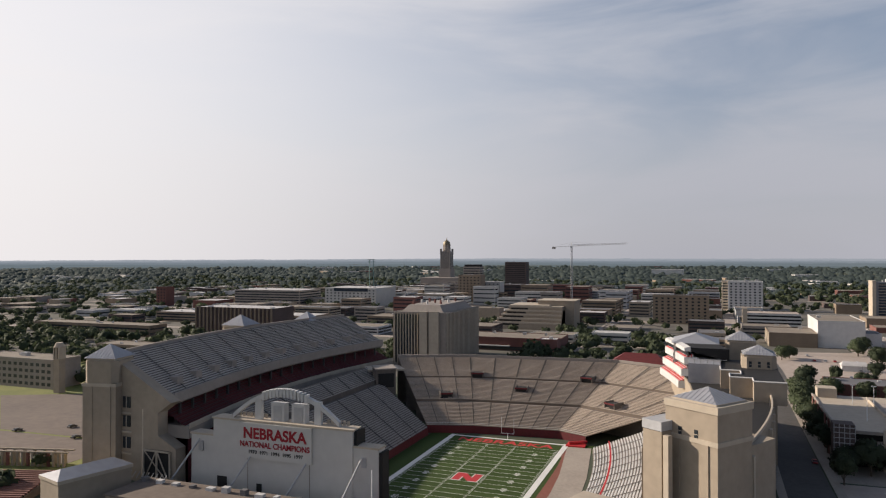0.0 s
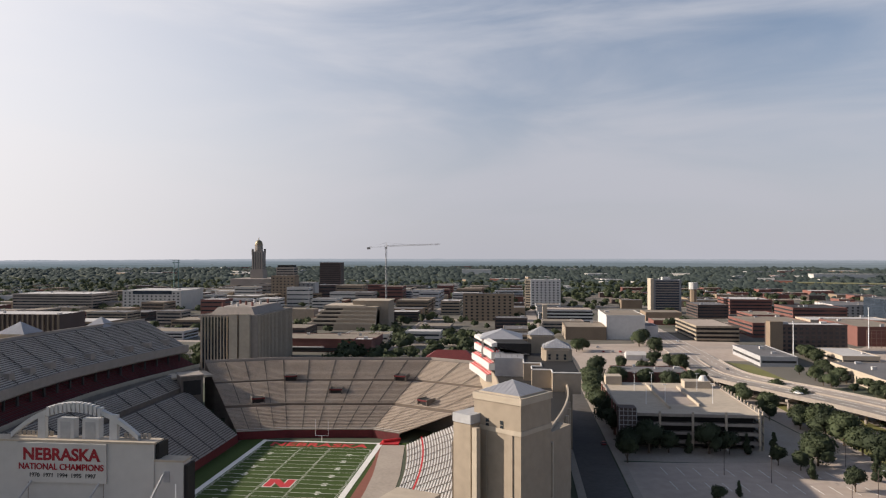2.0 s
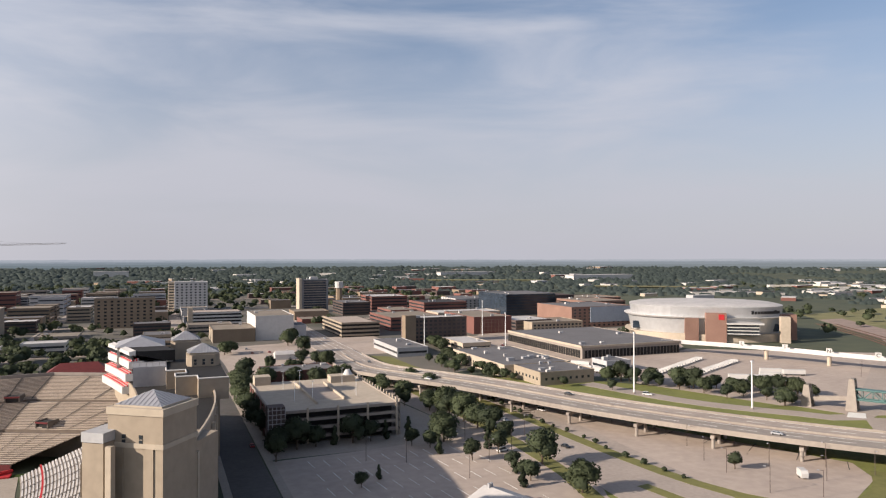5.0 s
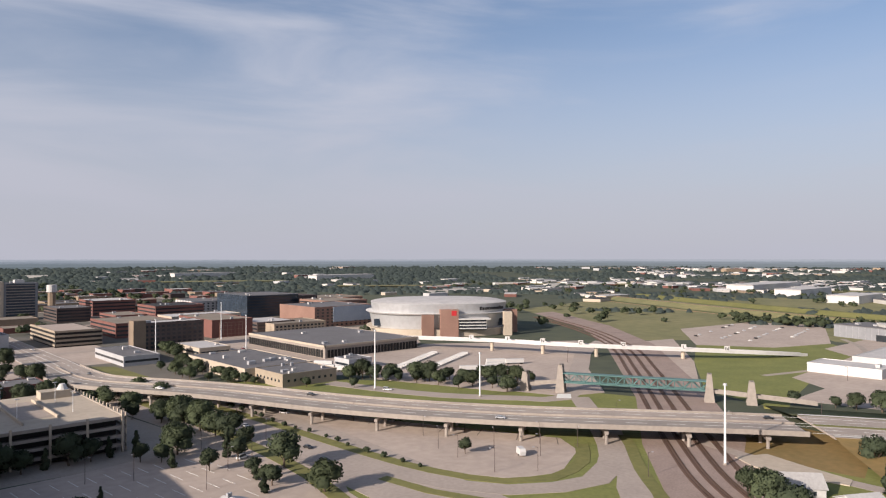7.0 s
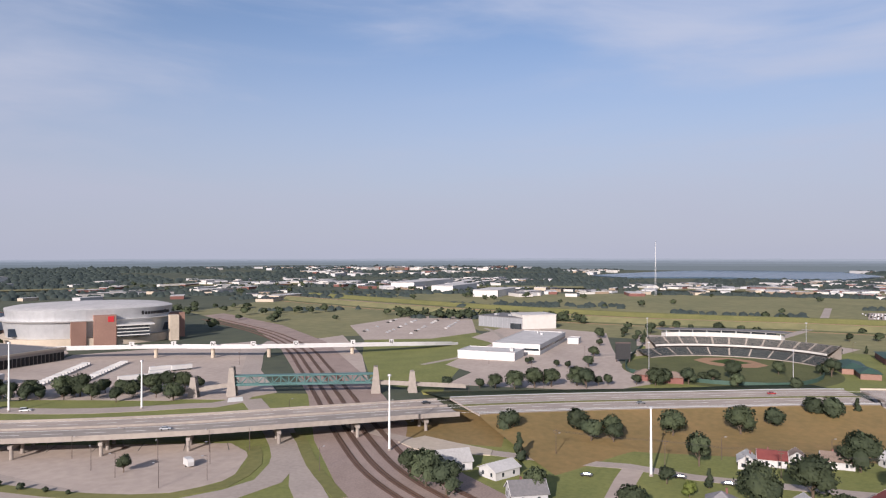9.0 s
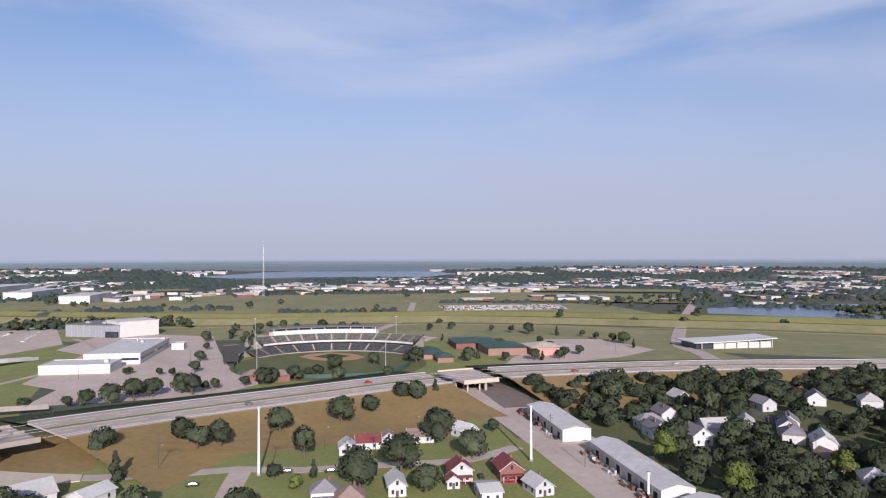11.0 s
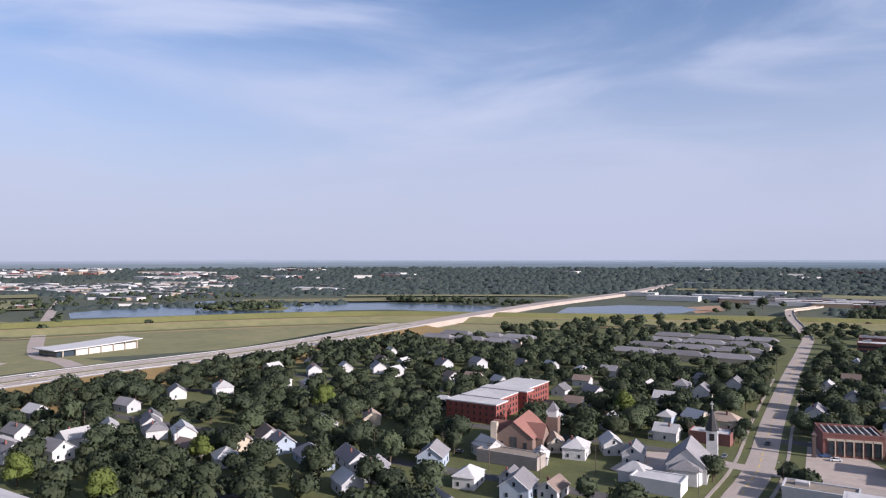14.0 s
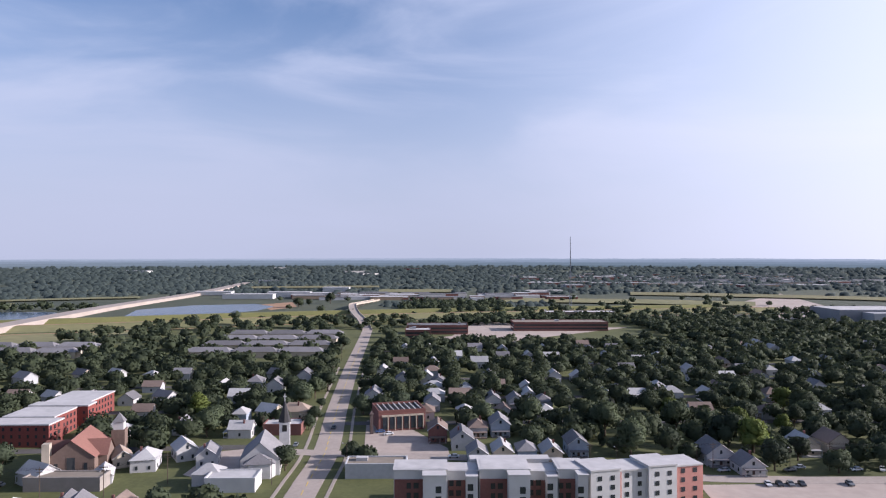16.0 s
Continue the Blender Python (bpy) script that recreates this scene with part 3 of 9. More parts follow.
for s in (-16.2, 16.2):
    part("parapet", Geo().ribbon(VIA, 0.5, -1.2, 0.95, s), "concrete", deck, "pale concrete parapet")
part("median_barrier", Geo().ribbon(VIA, 0.7, 0, 0.9, 1.0), "concrete", deck)
for s in (-9, -3, 3, 9):
    part("girder", Geo().ribbon(VIA, 0.8, -2.3, -0.5, s), "stone_grey", deck)
part("wearing_course", Geo().ribbon(VIA, 13.2, 0, 0.02, -8), "concrete", deck, "grey worn carriageway")
part("wearing_course", Geo().ribbon(VIA, 13.2, 0, 0.02, 9), "road", deck, "pale worn carriageway")
acc, last = 0.0, Vector(VIA[0])
for i, p in enumerate(VIA[1:-1], 1):
    acc += (Vector(p) - last).length
    last = Vector(p)
    if acc > 27 and p[2] > 4.2:
        acc = 0
        d = Vector(VIA[i + 1]) - Vector(VIA[i - 1])
        n = Vector((-d.y, d.x, 0)).normalized()
        cap = Geo().ribbon([Vector(p) - n * 16, Vector(p) + n * 16], 1.6, -3.6, -2.3)
        part("pier_cap", cap, "concrete", deck)
        for o in (-14.5, -5, 5, 14.5):
            q = Vector(p) + n * o
            part("pier", Geo().cyl(q.x, q.y, -0.3, p[2] - 3.5, 0.75, n=12), "concrete", deck)
LOWV = [p for p in HW if p[1] >= 552]
structure("road", Geo().ribbon(LOWV, 30, -4, 0.0), "road", "highway coming down into the city")
structure("road", Geo().ribbon([p for p in HW if p[1] <= -630], 26, -7, 0.0), "road", "pale highway running north")
BR = [p for p in EMB if -108 < p[1] < -70]
EA, EB = [p for p in EMB if p[1] >= -76], [p for p in EMB if p[1] <= -101]
for seg in (EA, EB):
    structure("road", Geo().ribbon(seg, 40, -0.8, 0.02), "road", "pale concrete highway on an embankment")
    structure("median", Geo().ribbon(seg, 3.5, 0, 0.12, 1), "grass", "narrow grass median")
    for s in (-19.6, 19.6):
        structure("guard_rail", Geo().ribbon(seg, 0.25, 0.35, 0.8, s), "steel", "long galvanised guard rail")
    # slopes
    P = [Vector(p) for p in seg]
    for side, mat, lab in ((-1, "drygrass", "dry tan grass slope of the embankment"), (1, "grass", "green slope of the embankment")):
        g = Geo()
        for i, p in enumerate(P):
            d = P[min(i + 1, len(P) - 1)] - P[max(i - 1, 0)]
            n = Vector((-d.y, d.x, 0)).normalized() * side
            h = max(0.4, p.z)
            for o, z in ((19.9, p.z - 0.05), (26, p.z * 0.8), (20 + 7 * h, p.z * 0.2), (24 + (11 if side < 0 else 6) * h, -0.25)):
                g.v.append((p.x + n.x * o, p.y + n.y * o, z))
        for i in range(len(P) - 1):
            for k in range(3):
                a = 4 * i + k
                g.f.append((a, a + 1, a + 5, a + 4))
        structure("embankment", g, mat, lab, True)
bridge = tagged(part("road_bridge", Geo().ribbon(BR, 40, -1.2, 0.03), "road"), "short concrete highway bridge over a side road", "bridge")
for s in (-20, 20):
    part("parapet", Geo().ribbon(BR, 0.5, -1.5, 0.95, s), "stone_light", bridge)
for k in (len(BR) // 3, 2 * len(BR) // 3):
    for o in (-18, -6, 6, 18):
        part("pier", Geo().cyl(BR[k][0] + o, BR[k][1], -0.3, BR[k][2] - 1.2, 0.5), "stone_light", bridge)
for s in (-1, 1):
    e = BR[0] if s > 0 else BR[-1]
    part("abutment", Geo().obox(e[0], e[1] - s * 2, -0.3, 40, 1.5, e[2] - 1, -0.12), "stone_grey", bridge)

SLOPE = [(277.5, 130), (291, 123), (285, 106), (280, 88), (272.5, 86.6), (269.6, 102), (270, 119)]
# north: the road under the bridge, streets and yards
structure("road", Geo().ribbon(smooth_line([(480, -84), (400, -86), (355, -88), (313, -91), (272, -93), (224, -95), (150, -97), (40, -100)]), 12, -0.3, 0.12), "lot", "pale gravel-edged side road")
patch("yard", [(365, -94), (365, -116), (286, -118), (222, -118), (150, -118), (150, -96), (290, -92)], "lot", 0.09, "pale gravel yard by the sheds")
structure("road", Geo().ribbon(smooth_line([(290, 150), (280, 116), (276, 76), (276, 51), (278, 33), (273, 10), (274, -27), (275, -56), (290, -80)]), 7, -0.3, 0.11), "road", "narrow grey residential street")
structure("road", Geo().ribbon([(275, 31), (259, 32), (200, 33), (120, 34)], 8, -0.3, 0.13), "lot", "short pale side street")
patch("lawn", [(275, 140), (240, 84), (150, -10), (150, -92), (300, -88), (318, -64), (300, 30), (300, 100)], "lawn", 0.04, "mown lawns round the small houses")
patch("grass_bank", [(300, 30), (304, 48), (345, 24), (400, -40), (400, -84), (318, -64)], "drygrass", 0.055, "dry grass at the foot of the embankment")
patch("grass_bank", [(350, 146), (345, 110), (313, 92), (286, 86), (285, 124), (292, 150)], "drygrass", 0.045, "dry grass beside the tracks")
patch("yard", [(452, -98), (452, -72), (366, -72), (366, -112), (412, -118)], "lot_brown", 0.05, "shaded gravel under the bridge")
patch("lawn", [(318, -64), (365, -72), (362, -82), (292, -84), (284, -70)], "lawn", 0.05, "green verge beside the road")
patch("dirt_slope", SLOPE, "stone_light", 0.4, "pale bare slope at the foot of the bank")
patch("ground_suburb", [(420, -120), (150, -120), (30, -110), (-700, -160), (-700, -640), (-300, -900), (120, -860), (330, -760), (440, -560)], "yard", 0.03, "lawns and yards of the suburb")
road("road", [(44, -100), (43, -236), (42, -291), (48, -378), (55, -509), (60, -637), (65, -755)], 10.5, "road", 0.12, "main street running north")
RISE = smooth_line([(65, -755, 0.1), (76, -820, 4), (93, -900, 7), (107, -1000, 8), (111, -1060, 7), (104, -1150, 3.5), (90, -1260, 1), (80, -1400, 0.5)])
via2 = tagged(part("viaduct", Geo().ribbon(RISE, 10.5, -1.5, 0.05), "road"), "narrow road viaduct rising over the creek", "viaduct")
for s in (-5.2, 5.2):
    part("parapet", Geo().ribbon(RISE, 0.5, -1.5, 1.0, s), "stone_light", via2)
for i in range(2, len(RISE) - 2, 3):
    if RISE[i][2] > 2:
        part("pier", Geo().obox(RISE[i][0], RISE[i][1], -0.3, 9, 1.6, RISE[i][2] - 1.0, 0.2), "stone_grey", via2)
SIDE = [(60, -292), (13, -285), (-21, -281), (-52, -270), (-91, -256), (-130, -252), (-164, -251), (-400, -251)]
road("road", SIDE, 8, "road", 0.14, "pale residential street")
for y in (-340, -400, -460, -520, -590):
    road("road", [(-420, y + 10), (-200, y), (40, y)], 7, "asphalt", 0.1, "tree-lined residential street")
for y in (-170, -232, -300, -370, -440):
    road("road", [(60, y), (200, y + 8), (390, y + 20)], 7, "asphalt", 0.1, "tree-lined residential street")
for s in (-1, 1):
    structure("pavement", Geo().ribbon(smooth_line([(44 + s * 9, -110), (43 + s * 9, -236), (42 + s * 9, -291), (48 + s * 9, -378), (55 + s * 9, -509)]), 1.3, -0.2, 0.15), "pavement", "pale pavement along the main street")
patch("parking_lot", [(13, -279), (26, -284), (30, -345), (19, -351), (-8, -296), (-9, -279)], "lot", 0.09, "pale lot beside the brick building")
patch("parking_lot", [(88, -292), (64, -300), (57, -262), (73, -250), (90, -262)], "lot", 0.09, "pale church parking lot")
patch("parking_lot", [(-1, -678), (-23, -701), (-75, -924), (-151, -780), (-220, -779), (-124, -699), (-74, -655), (-15, -598)], "lot", 0.09, "pale lot among the trees")
patch("parking_lot", [(-481, -1124), (-724, -1445), (-596, -1008), (-534, -916), (-447, -877)], "lot", 0.09, "vast pale paved field far off")
patch("parking_lot", [(-95, -247), (-180, -248), (-170, -190), (-90, -190)], "lot", 0.09, "parking lot with cars")

# ---- stadium ----
FX0, FX1, FY0, FY1 = -108.0, -59.2, 189.5, 299.2
FCX = (FX0 + FX1) / 2
patch("field_surround", [(FX0 - 11.5, 172), (FX1 + 13, 172), (FX1 + 13, 302.5), (FX0 - 11.5, 302.5)], "turf", 0.05, "dark green apron of the field")
structure("track", Geo().ribbon(smooth_line([(FX1 + 6, 160), (FX1 + 6, 240), (FX1 + 5, 280), (FX1 + 1, 296)]), 4, -0.2, 0.07), "track", "brick-red strip beside the field")
structure("concourse", Geo().ribbon(smooth_line([(FX1 + 12.5, 150), (FX1 + 12.5, 240), (FX1 + 9, 280), (FX1 + 7, 298)]), 10, -0.2, 0.09), "pavement", "pale concrete walk beside the stand")
field = thing("football_field", "green artificial turf field with white lines and red lettering", "sports field")
YD = 0.9144
part("turf", Geo().box(FX0 - 2, FY0 - 2, 0, FX1 + 2, FY1 + 2, 0.10), "turf", field)
for k in range(0, 20, 2):
    y = FY0 + 10 * YD + k * 5 * YD
    part("turf_band", Geo().box(FX0, y, 0.10, FX1, y + 5 * YD, 0.115), "turf2", field, "lighter mown band")
for x0, y0, x1, y1 in ((FX0 - 2.2, FY0 - 2, FX0, FY1 + 2), (FX1, FY0 - 2, FX1 + 2.2, FY1 + 2), (FX0, FY1, FX1, FY1 + 1.6), (FX0, FY0 - 1.6, FX1, FY0)):
    part("border_line", Geo().box(x0, y0, 0.1, x1, y1, 0.13), "paint_line", field, "broad white border")
for k in range(21):
    y = FY0 + 10 * YD + k * 5 * YD
    part("yard_line", Geo().box(FX0, y - 0.07, 0.1, FX1, y + 0.07, 0.135), "paint_line", field)
g = Geo()
for k in range(1, 100):
    if k % 5:
        y = FY0 + (10 + k) * YD
        for x in (FX0 + 0.8, FX0 + 18.3, FX1 - 18.3, FX1 - 0.8):
            g.box(x - 0.45, y - 0.1, 0.1, x + 0.45, y + 0.1, 0.14)
tagged(part("hash_marks", g, "paint_line", field), kind="stuff")


def words(name, text, size, m, material, parent, depth=0.02, label="", width=None, bold=0.02):
    """Lettering in the built-in font, as a mesh; it lies in the plane of the pose m."""
    cu = bpy.data.curves.new(name, "FONT")
    cu.body, cu.size, cu.extrude, cu.align_x, cu.align_y = text, size, depth, "CENTER", "CENTER"
    cu.offset = bold * size
    tmp = bpy.data.objects.new(name, cu)
    scene.collection.objects.link(tmp)
    bpy.context.view_layer.update()
    me = bpy.data.meshes.new_from_object(tmp.evaluated_get(bpy.context.evaluated_depsgraph_get()))
    bpy.data.objects.remove(tmp)
    if width:
        xs = [v.co.x for v in me.vertices]
        k = width / (max(xs) - min(xs))
        for v in me.vertices:
            v.co.x *= k
    me.materials.clear()
    me.materials.append(M[material])
    ob = part(name, me, None, parent, label)
    ob.matrix_basis = m
    return ob


# seen from the north end the letters of the far end zone stand upright
words("lettering", "NEBRASKA", 7.6, pose(FCX, FY1 - 4.6, 0.14, 0, 0, 0), "red", field, 0.02, "red end zone word", 42)
words("lettering", "NEBRASKA", 7.6, pose(FCX, FY0 + 4.6, 0.14, 0, 0, 180), "red", field, 0.02, "red end zone word", 42)
g = Geo().box(FCX - 4.8, 244.4 - 4.2, 0.1, FCX - 1.9, 244.4 + 4.2, 0.15).box(FCX + 1.9, 244.4 - 4.2, 0.1, FCX + 4.8, 244.4 + 4.2, 0.15)
g.prism([(FCX - 4.8, 248.6), (FCX - 1.4, 248.6), (FCX + 4.8, 240.2), (FCX + 1.4, 240.2)], 0.1, 0.154)
part("midfield_border", Geo().box(FCX - 5.2, 239.8, 0.1, FCX - 1.5, 249.0, 0.143).box(FCX + 1.5, 239.8, 0.1, FCX + 5.2, 249.0, 0.143), "paint_line", field)
part("midfield_mark", g, "red", field, "red block shape at midfield")
for k, num in enumerate("123454321"):
    y = FY0 + 20 * YD + k * 10 * YD
    for x, r in ((FX0 + 8, -90), (FX1 - 8, 90)):
        words("yard_number", num + " 0", 2.6, pose(x, y, 0.14, 0, 0, r), "paint_line", field)
for y in (FY0, FY1):
    post = thing("goal_post", "slender white goal post with two uprights", "goal post", FCX, y, 0, 0, "goal posts")
    part("stem", Geo().cyl(0, 0, 0, 3, 0.15), "polewhite", post)
    part("crossbar", Geo().beam((-2.82, 0, 3), (2.82, 0, 3), 0.1), "polewhite", post)
    for s in (-2.82, 2.82):
        part("upright", Geo().cyl(s, 0, 3, 10, 0.08), "polewhite", post)


def bowl_point(t, off):
    """A point of the seating outline: t runs along the east side, round the south end and up the west side; off is outward."""
    # (x, y) and outward normal of the inner line
    x0, x1, y0, yc, r = FX0 - 12, FX1 + 13.5, 168.0, 285.0, 18.0
    segs = [yc - y0, r * math.pi / 2, (x1 - x0) - 2 * r, r * math.pi / 2, yc - y0]
    total = sum(segs)
    s = t * total
    if s <= segs[0]:
        return (x0 - off, y0 + s)
    s -= segs[0]
    if s <= segs[1]:
        a = math.pi - s / r
        return (x0 + r + (r + off) * math.cos(a), yc + (r + off) * math.sin(a))
    s -= segs[1]
    if s <= segs[2]:
        return (x0 + r + s, yc + r + off)
    s -= segs[2]
    if s <= segs[3]:
        a = math.pi / 2 - s / r
        return (x1 - r + (r + off) * math.cos(a), yc + (r + off) * math.sin(a))
    s -= segs[3]
    return (x1 + off, yc - s)


def fan(lines, t, off, depth):
    """A point of a stand made of straight facets: lines are its radial edges (inner, outer), t runs from edge to edge."""
    i = min(int(t), len(lines) - 2)
    u, f = t - i, off / depth
    (a, b), (c, d) = lines[i], lines[i + 1]
    p = [(a[k] + (b[k] - a[k]) * f) * (1 - u) + (c[k] + (d[k] - c[k]) * f) * u for k in (0, 1)]
    return (p[0], p[1])


SOUTH = [((-121.6, 299.2), (-162.6, 357)), ((-101.2, 305.5), (-125, 371)), ((-63.5, 309.5), (-45.5, 378.5)), ((-51, 304), (24, 346))]


def south_curve(t, off):
    return fan(SOUTH, t, off, 68.0)


def east_low(t, off):
    return (-119.6 - off, 172 + (124 + off * 0.8) * t)


def west_low(t, off):
    y = 172 + (123 + off * 0.4) * t
    return (-40.5 - 6 * (max(0, y - off * 0.4 - 232) / 62) ** 2 + off, y)


def seating(name, t0, t1, n, off0, z0, rows, deep, rise, bench, label, aisles=(), curve=bowl_point, floor="step", aw=0.0016, aisle="step_dark"):
    """A raked stand: one mesh of concrete steps, a bench for each row, and stair aisles."""
    st = thing(name, label, "stadium stand")
    ts = [t0 + (t1 - t0) * i / n for i in range(n + 1)]
    g = Geo()
    prof = []
    for k in range(rows + 1):
        prof += [(off0 + k * deep, z0 + k * rise), (off0 + (k + 1) * deep, z0 + k * rise)]
    for t in ts:
        for o, z in prof:
            x, y = curve(t, o)
            g.v.append((x, y, z))
    w = len(prof)
    for i in range(n):
        for k in range(w - 1):
            a = i * w + k
            g.f.append((a, a + w, a + w + 1, a + 1))
    # under side and back, so that the stand is solid
    for t in ts:
        for o, z in ((off0, -0.3), (off0 + (rows + 1) * deep, -0.3)):
            x, y = curve(t, o)
            g.v.append((x, y, z))
    base = (n + 1) * w
    for i in range(n):
        g.f.append((base + 2 * i, base + 2 * i + 2, (i + 1) * w, i * w))
        g.f.append((i * w + w - 1, (i + 1) * w + w - 1, base + 2 * i + 3, base + 2 * i + 1))
    part("steps", g, floor, st)
    for k in range(rows):
        g = Geo()
        for t in ts:
            for o, z in ((0.30, 0.12), (0.30, 0.45), (0.78, 0.45), (0.78, 0.12)):
                x, y = curve(t, off0 + k * deep + o * deep)
                g.v.append((x, y, z0 + k * rise + z))
        for i in range(n):
            for j in range(3):
                a = 4 * i + j
                g.f.append((a, a + 4, a + 5, a + 1))
        part("bench", g, bench, st)
    for ta in aisles:
        g = Geo()
        for k in range(rows):
            for o0, z in ((0.0, 0.5), (0.5, 0.5), (0.5, 0.5 + rise * 0.5), (1.0, 0.5 + rise * 0.5)):
                for e in (-aw, aw):
                    g.v.append((*curve(ta + e, off0 + (k + o0) * deep), z0 + k * rise + z))
        g.f = [(2 * q, 2 * q + 1, 2 * q + 3, 2 * q + 2) for q in range(4 * rows - 1)]
        part("aisle", g, aisle, st, "stair aisle between seat blocks")
    return st


AISLES = [0.25, 0.5, 0.75, 1.0, 1.18, 1.36, 1.53, 1.69, 1.85, 2.0, 2.25, 2.5, 2.75]
LS = "weathered concrete stand with long brown-grey benches"
for nm, o0, z0, rows, rise in (("lower_stand", 0.5, 3.4, 17, 0.37), ("middle_stand", 22.6, 10.6, 18, 0.37), ("upper_stand", 45.8, 17.9, 17, 0.39)):
    seating(nm, 0, 3, 3, o0, z0, rows, 1.2, rise, "benchwarm", LS, AISLES, south_curve, "step_warm", 0.006, "step")
seating("lower_stand", 0.29, 1, 1, 0.5, 3.0, 30, 1.25, 0.42, "bench_shaded", "shaded concrete stand with aluminium benches", [0.3 + 0.1 * k for k in range(7)], east_low, "step", 0.003)
seating("middle_stand", 0.29, 1, 1, 40, 17.4, 9, 1.25, 0.42, "bench_shaded", "shaded concrete stand with aluminium benches", [0.3 + 0.1 * k for k in range(7)], east_low, "step", 0.003)
wl_ = seating("lower_stand", 0, 1, 40, 0.4, 1.0, 27, 1.05, 0.36, "whitebench", "stand with bright white aluminium benches and red trim", [0.08 + 0.07 * k for k in range(13)], west_low, "concrete", 0.003, "step")
g = Geo()
for i in range(41):
    for o in (6.4, 7.0):
        x, y = west_low(i / 40, o)
        g.v.append((x, y, 4.1))
for i in range(40):
    g.f.append((2 * i, 2 * i + 2, 2 * i + 3, 2 * i + 1))
part("red_rail", g, "red", wl_, "red rail along a row")
# dark red walls below the seats
g = Geo()
edge = [east_low(0.25 + 0.075 * k, 0.2) for k in range(11)] + [south_curve(t, 0.2) for t in (0, 1, 2, 3)]
for x, y in edge:
    g.v += [(x, y, 0), (x, y, 3.4)]
for i in range(len(edge) - 1):
    g.f.append((2 * i, 2 * i + 2, 2 * i + 3, 2 * i + 1))
structure("wall_field", g, "maroon", "dark red wall round the field")
g = Geo()
for a, b in zip(edge[11:], edge[12:]):
    for z in (3.9, 4.6):
        g.beam((*a, z), (*b, z), 0.1, 4)
structure("rail_field", g, "whitewall", "pale rails above the field wall")
g = Geo().beam((-50, 304, 1.2), (-57, 300, 1.2), 0.6, 6).box(-58, 298, 0, -50, 303, 0.6)
structure("ramp_wall", g, "red", "red padded wall at the tunnel")
# rim wall behind the top row of the south end
g = Geo()
for t in (0, 1, 2, 3):
    for o, z in ((67.8, 24.6), (67.8, 26.0), (68.4, 26.0), (68.4, -0.2)):
        x, y = south_curve(t, o)
        g.v.append((x, y, z))
for i in range(3):
    for k in range(3):
        a = 4 * i + k
        g.f.append((a, a + 4, a + 5, a + 1))
structure("wall_rim", g, "stone_grey", "grey parapet wall behind the top row")
# entrances in the stand
for t, o, z in ((1.05, 46, 18.6), (1.43, 34, 14.2), (1.9, 46, 18.6), (2.42, 26, 12.0), (0.55, 26, 12.0)):
    x, y = south_curve(t, o)
    x2, y2 = south_curve(t, o + 1)
    a = math.atan2(y2 - y, x2 - x)
    v = thing("stair_portal", "dark stair portal with a concrete surround in the stand", "portal", x, y, z, math.degrees(a), "portals of the stand")
    # solid near-black box: the shade inside the portal is painted
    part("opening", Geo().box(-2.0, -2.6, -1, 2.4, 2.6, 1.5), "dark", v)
    for s in (-2.9, 2.9):
        part("side_wall", Geo().box(-2.6, s - 0.25, -1, 3.4, s + 0.25, 1.9), "step", v)
    part("railing", Geo().box(-2.8, -3.1, 0.9, -2.6, 3.1, 1.6), "maroon", v)
pb = thing("portal_block", "dark concrete gap block between two stands", "building", -158, 330, 0, 36)
part("wall", Geo().box(-5, -6, -0.2, 5, 6, 23), "step", pb)
# flat near-black panel paints the shade of the opening
part("opening", Geo().box(-4, -6.3, 14, 4, -5.9, 21), "dark", pb, "tall opening with its shade painted dark")
part("roof", Geo().box(-5.5, -6.5, 23, 5.5, 6.5, 23.6), "stone_grey", pb)
part("deck", Geo().box(-7, 6, 20, 12, 20, 21), "stone_light", pb, "pale concourse slab")


# east stand: a bowed upper deck on a precast building with corner towers
def east(t, off):
    """t from the near end to the far end, off outward from the deck's front edge."""
    y = 204 + 172 * t
    return (-181 - 11 * math.sin(math.pi * t) - off, y)


def west_far(t, off):
    return (27 - 18 * t ** 1.5 + off, 262 + 86 * t)


def deck_slab(g, curve, prof, n=40):
    for i in range(n + 1):
        for o, z in prof:
            x, y = curve(i / n, o)
            g.v.append((x, y, z))
    w = len(prof)
    for i in range(n):
        for k in range(w):
            a, b = i * w + k, i * w + (k + 1) % w
            g.f.append((a, b, b + w, a + w))
    g.f.append(tuple(range(w)))
    g.f.append(tuple(n * w + k for k in range(w - 1, -1, -1)))
    return g


# the deck slopes away from the sun; its shade is painted into the steps
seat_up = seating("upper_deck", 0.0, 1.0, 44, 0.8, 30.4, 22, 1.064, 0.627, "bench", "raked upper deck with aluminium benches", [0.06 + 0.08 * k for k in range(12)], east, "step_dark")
# the deck stands free: its front and back walls do not go down to the ground
st = [o for o in seat_up.children if o.name.startswith("steps")][0]
for v in st.data.vertices:
    if v.co.z < 0:
        v.co.z = 28.2 if v.co.x > -194 and abs(v.co.x - east((v.co.y - 204) / 172, 0.8)[0]) < 0.5 else 42.0
part("deck_beam", deck_slab(Geo(), east, [(-0.3, 27.6), (-0.3, 31.4), (0.5, 31.4), (0.7, 30.2), (25.2, 44.6), (25.2, 45.6), (26, 45.6), (26, 41.5), (1.0, 26.8)]), "stone_grey", seat_up, "grey concrete deck edge")
for k in range(12):
    t = 0.06 + 0.08 * k
    x, y = east(t, 6.5)
    part("vomitory", Geo().box(x - 2.2, y - 1.6, 32.5, x + 2.2, y + 1.6, 35.4), "stone_grey", seat_up, "concrete entrance box in the deck")
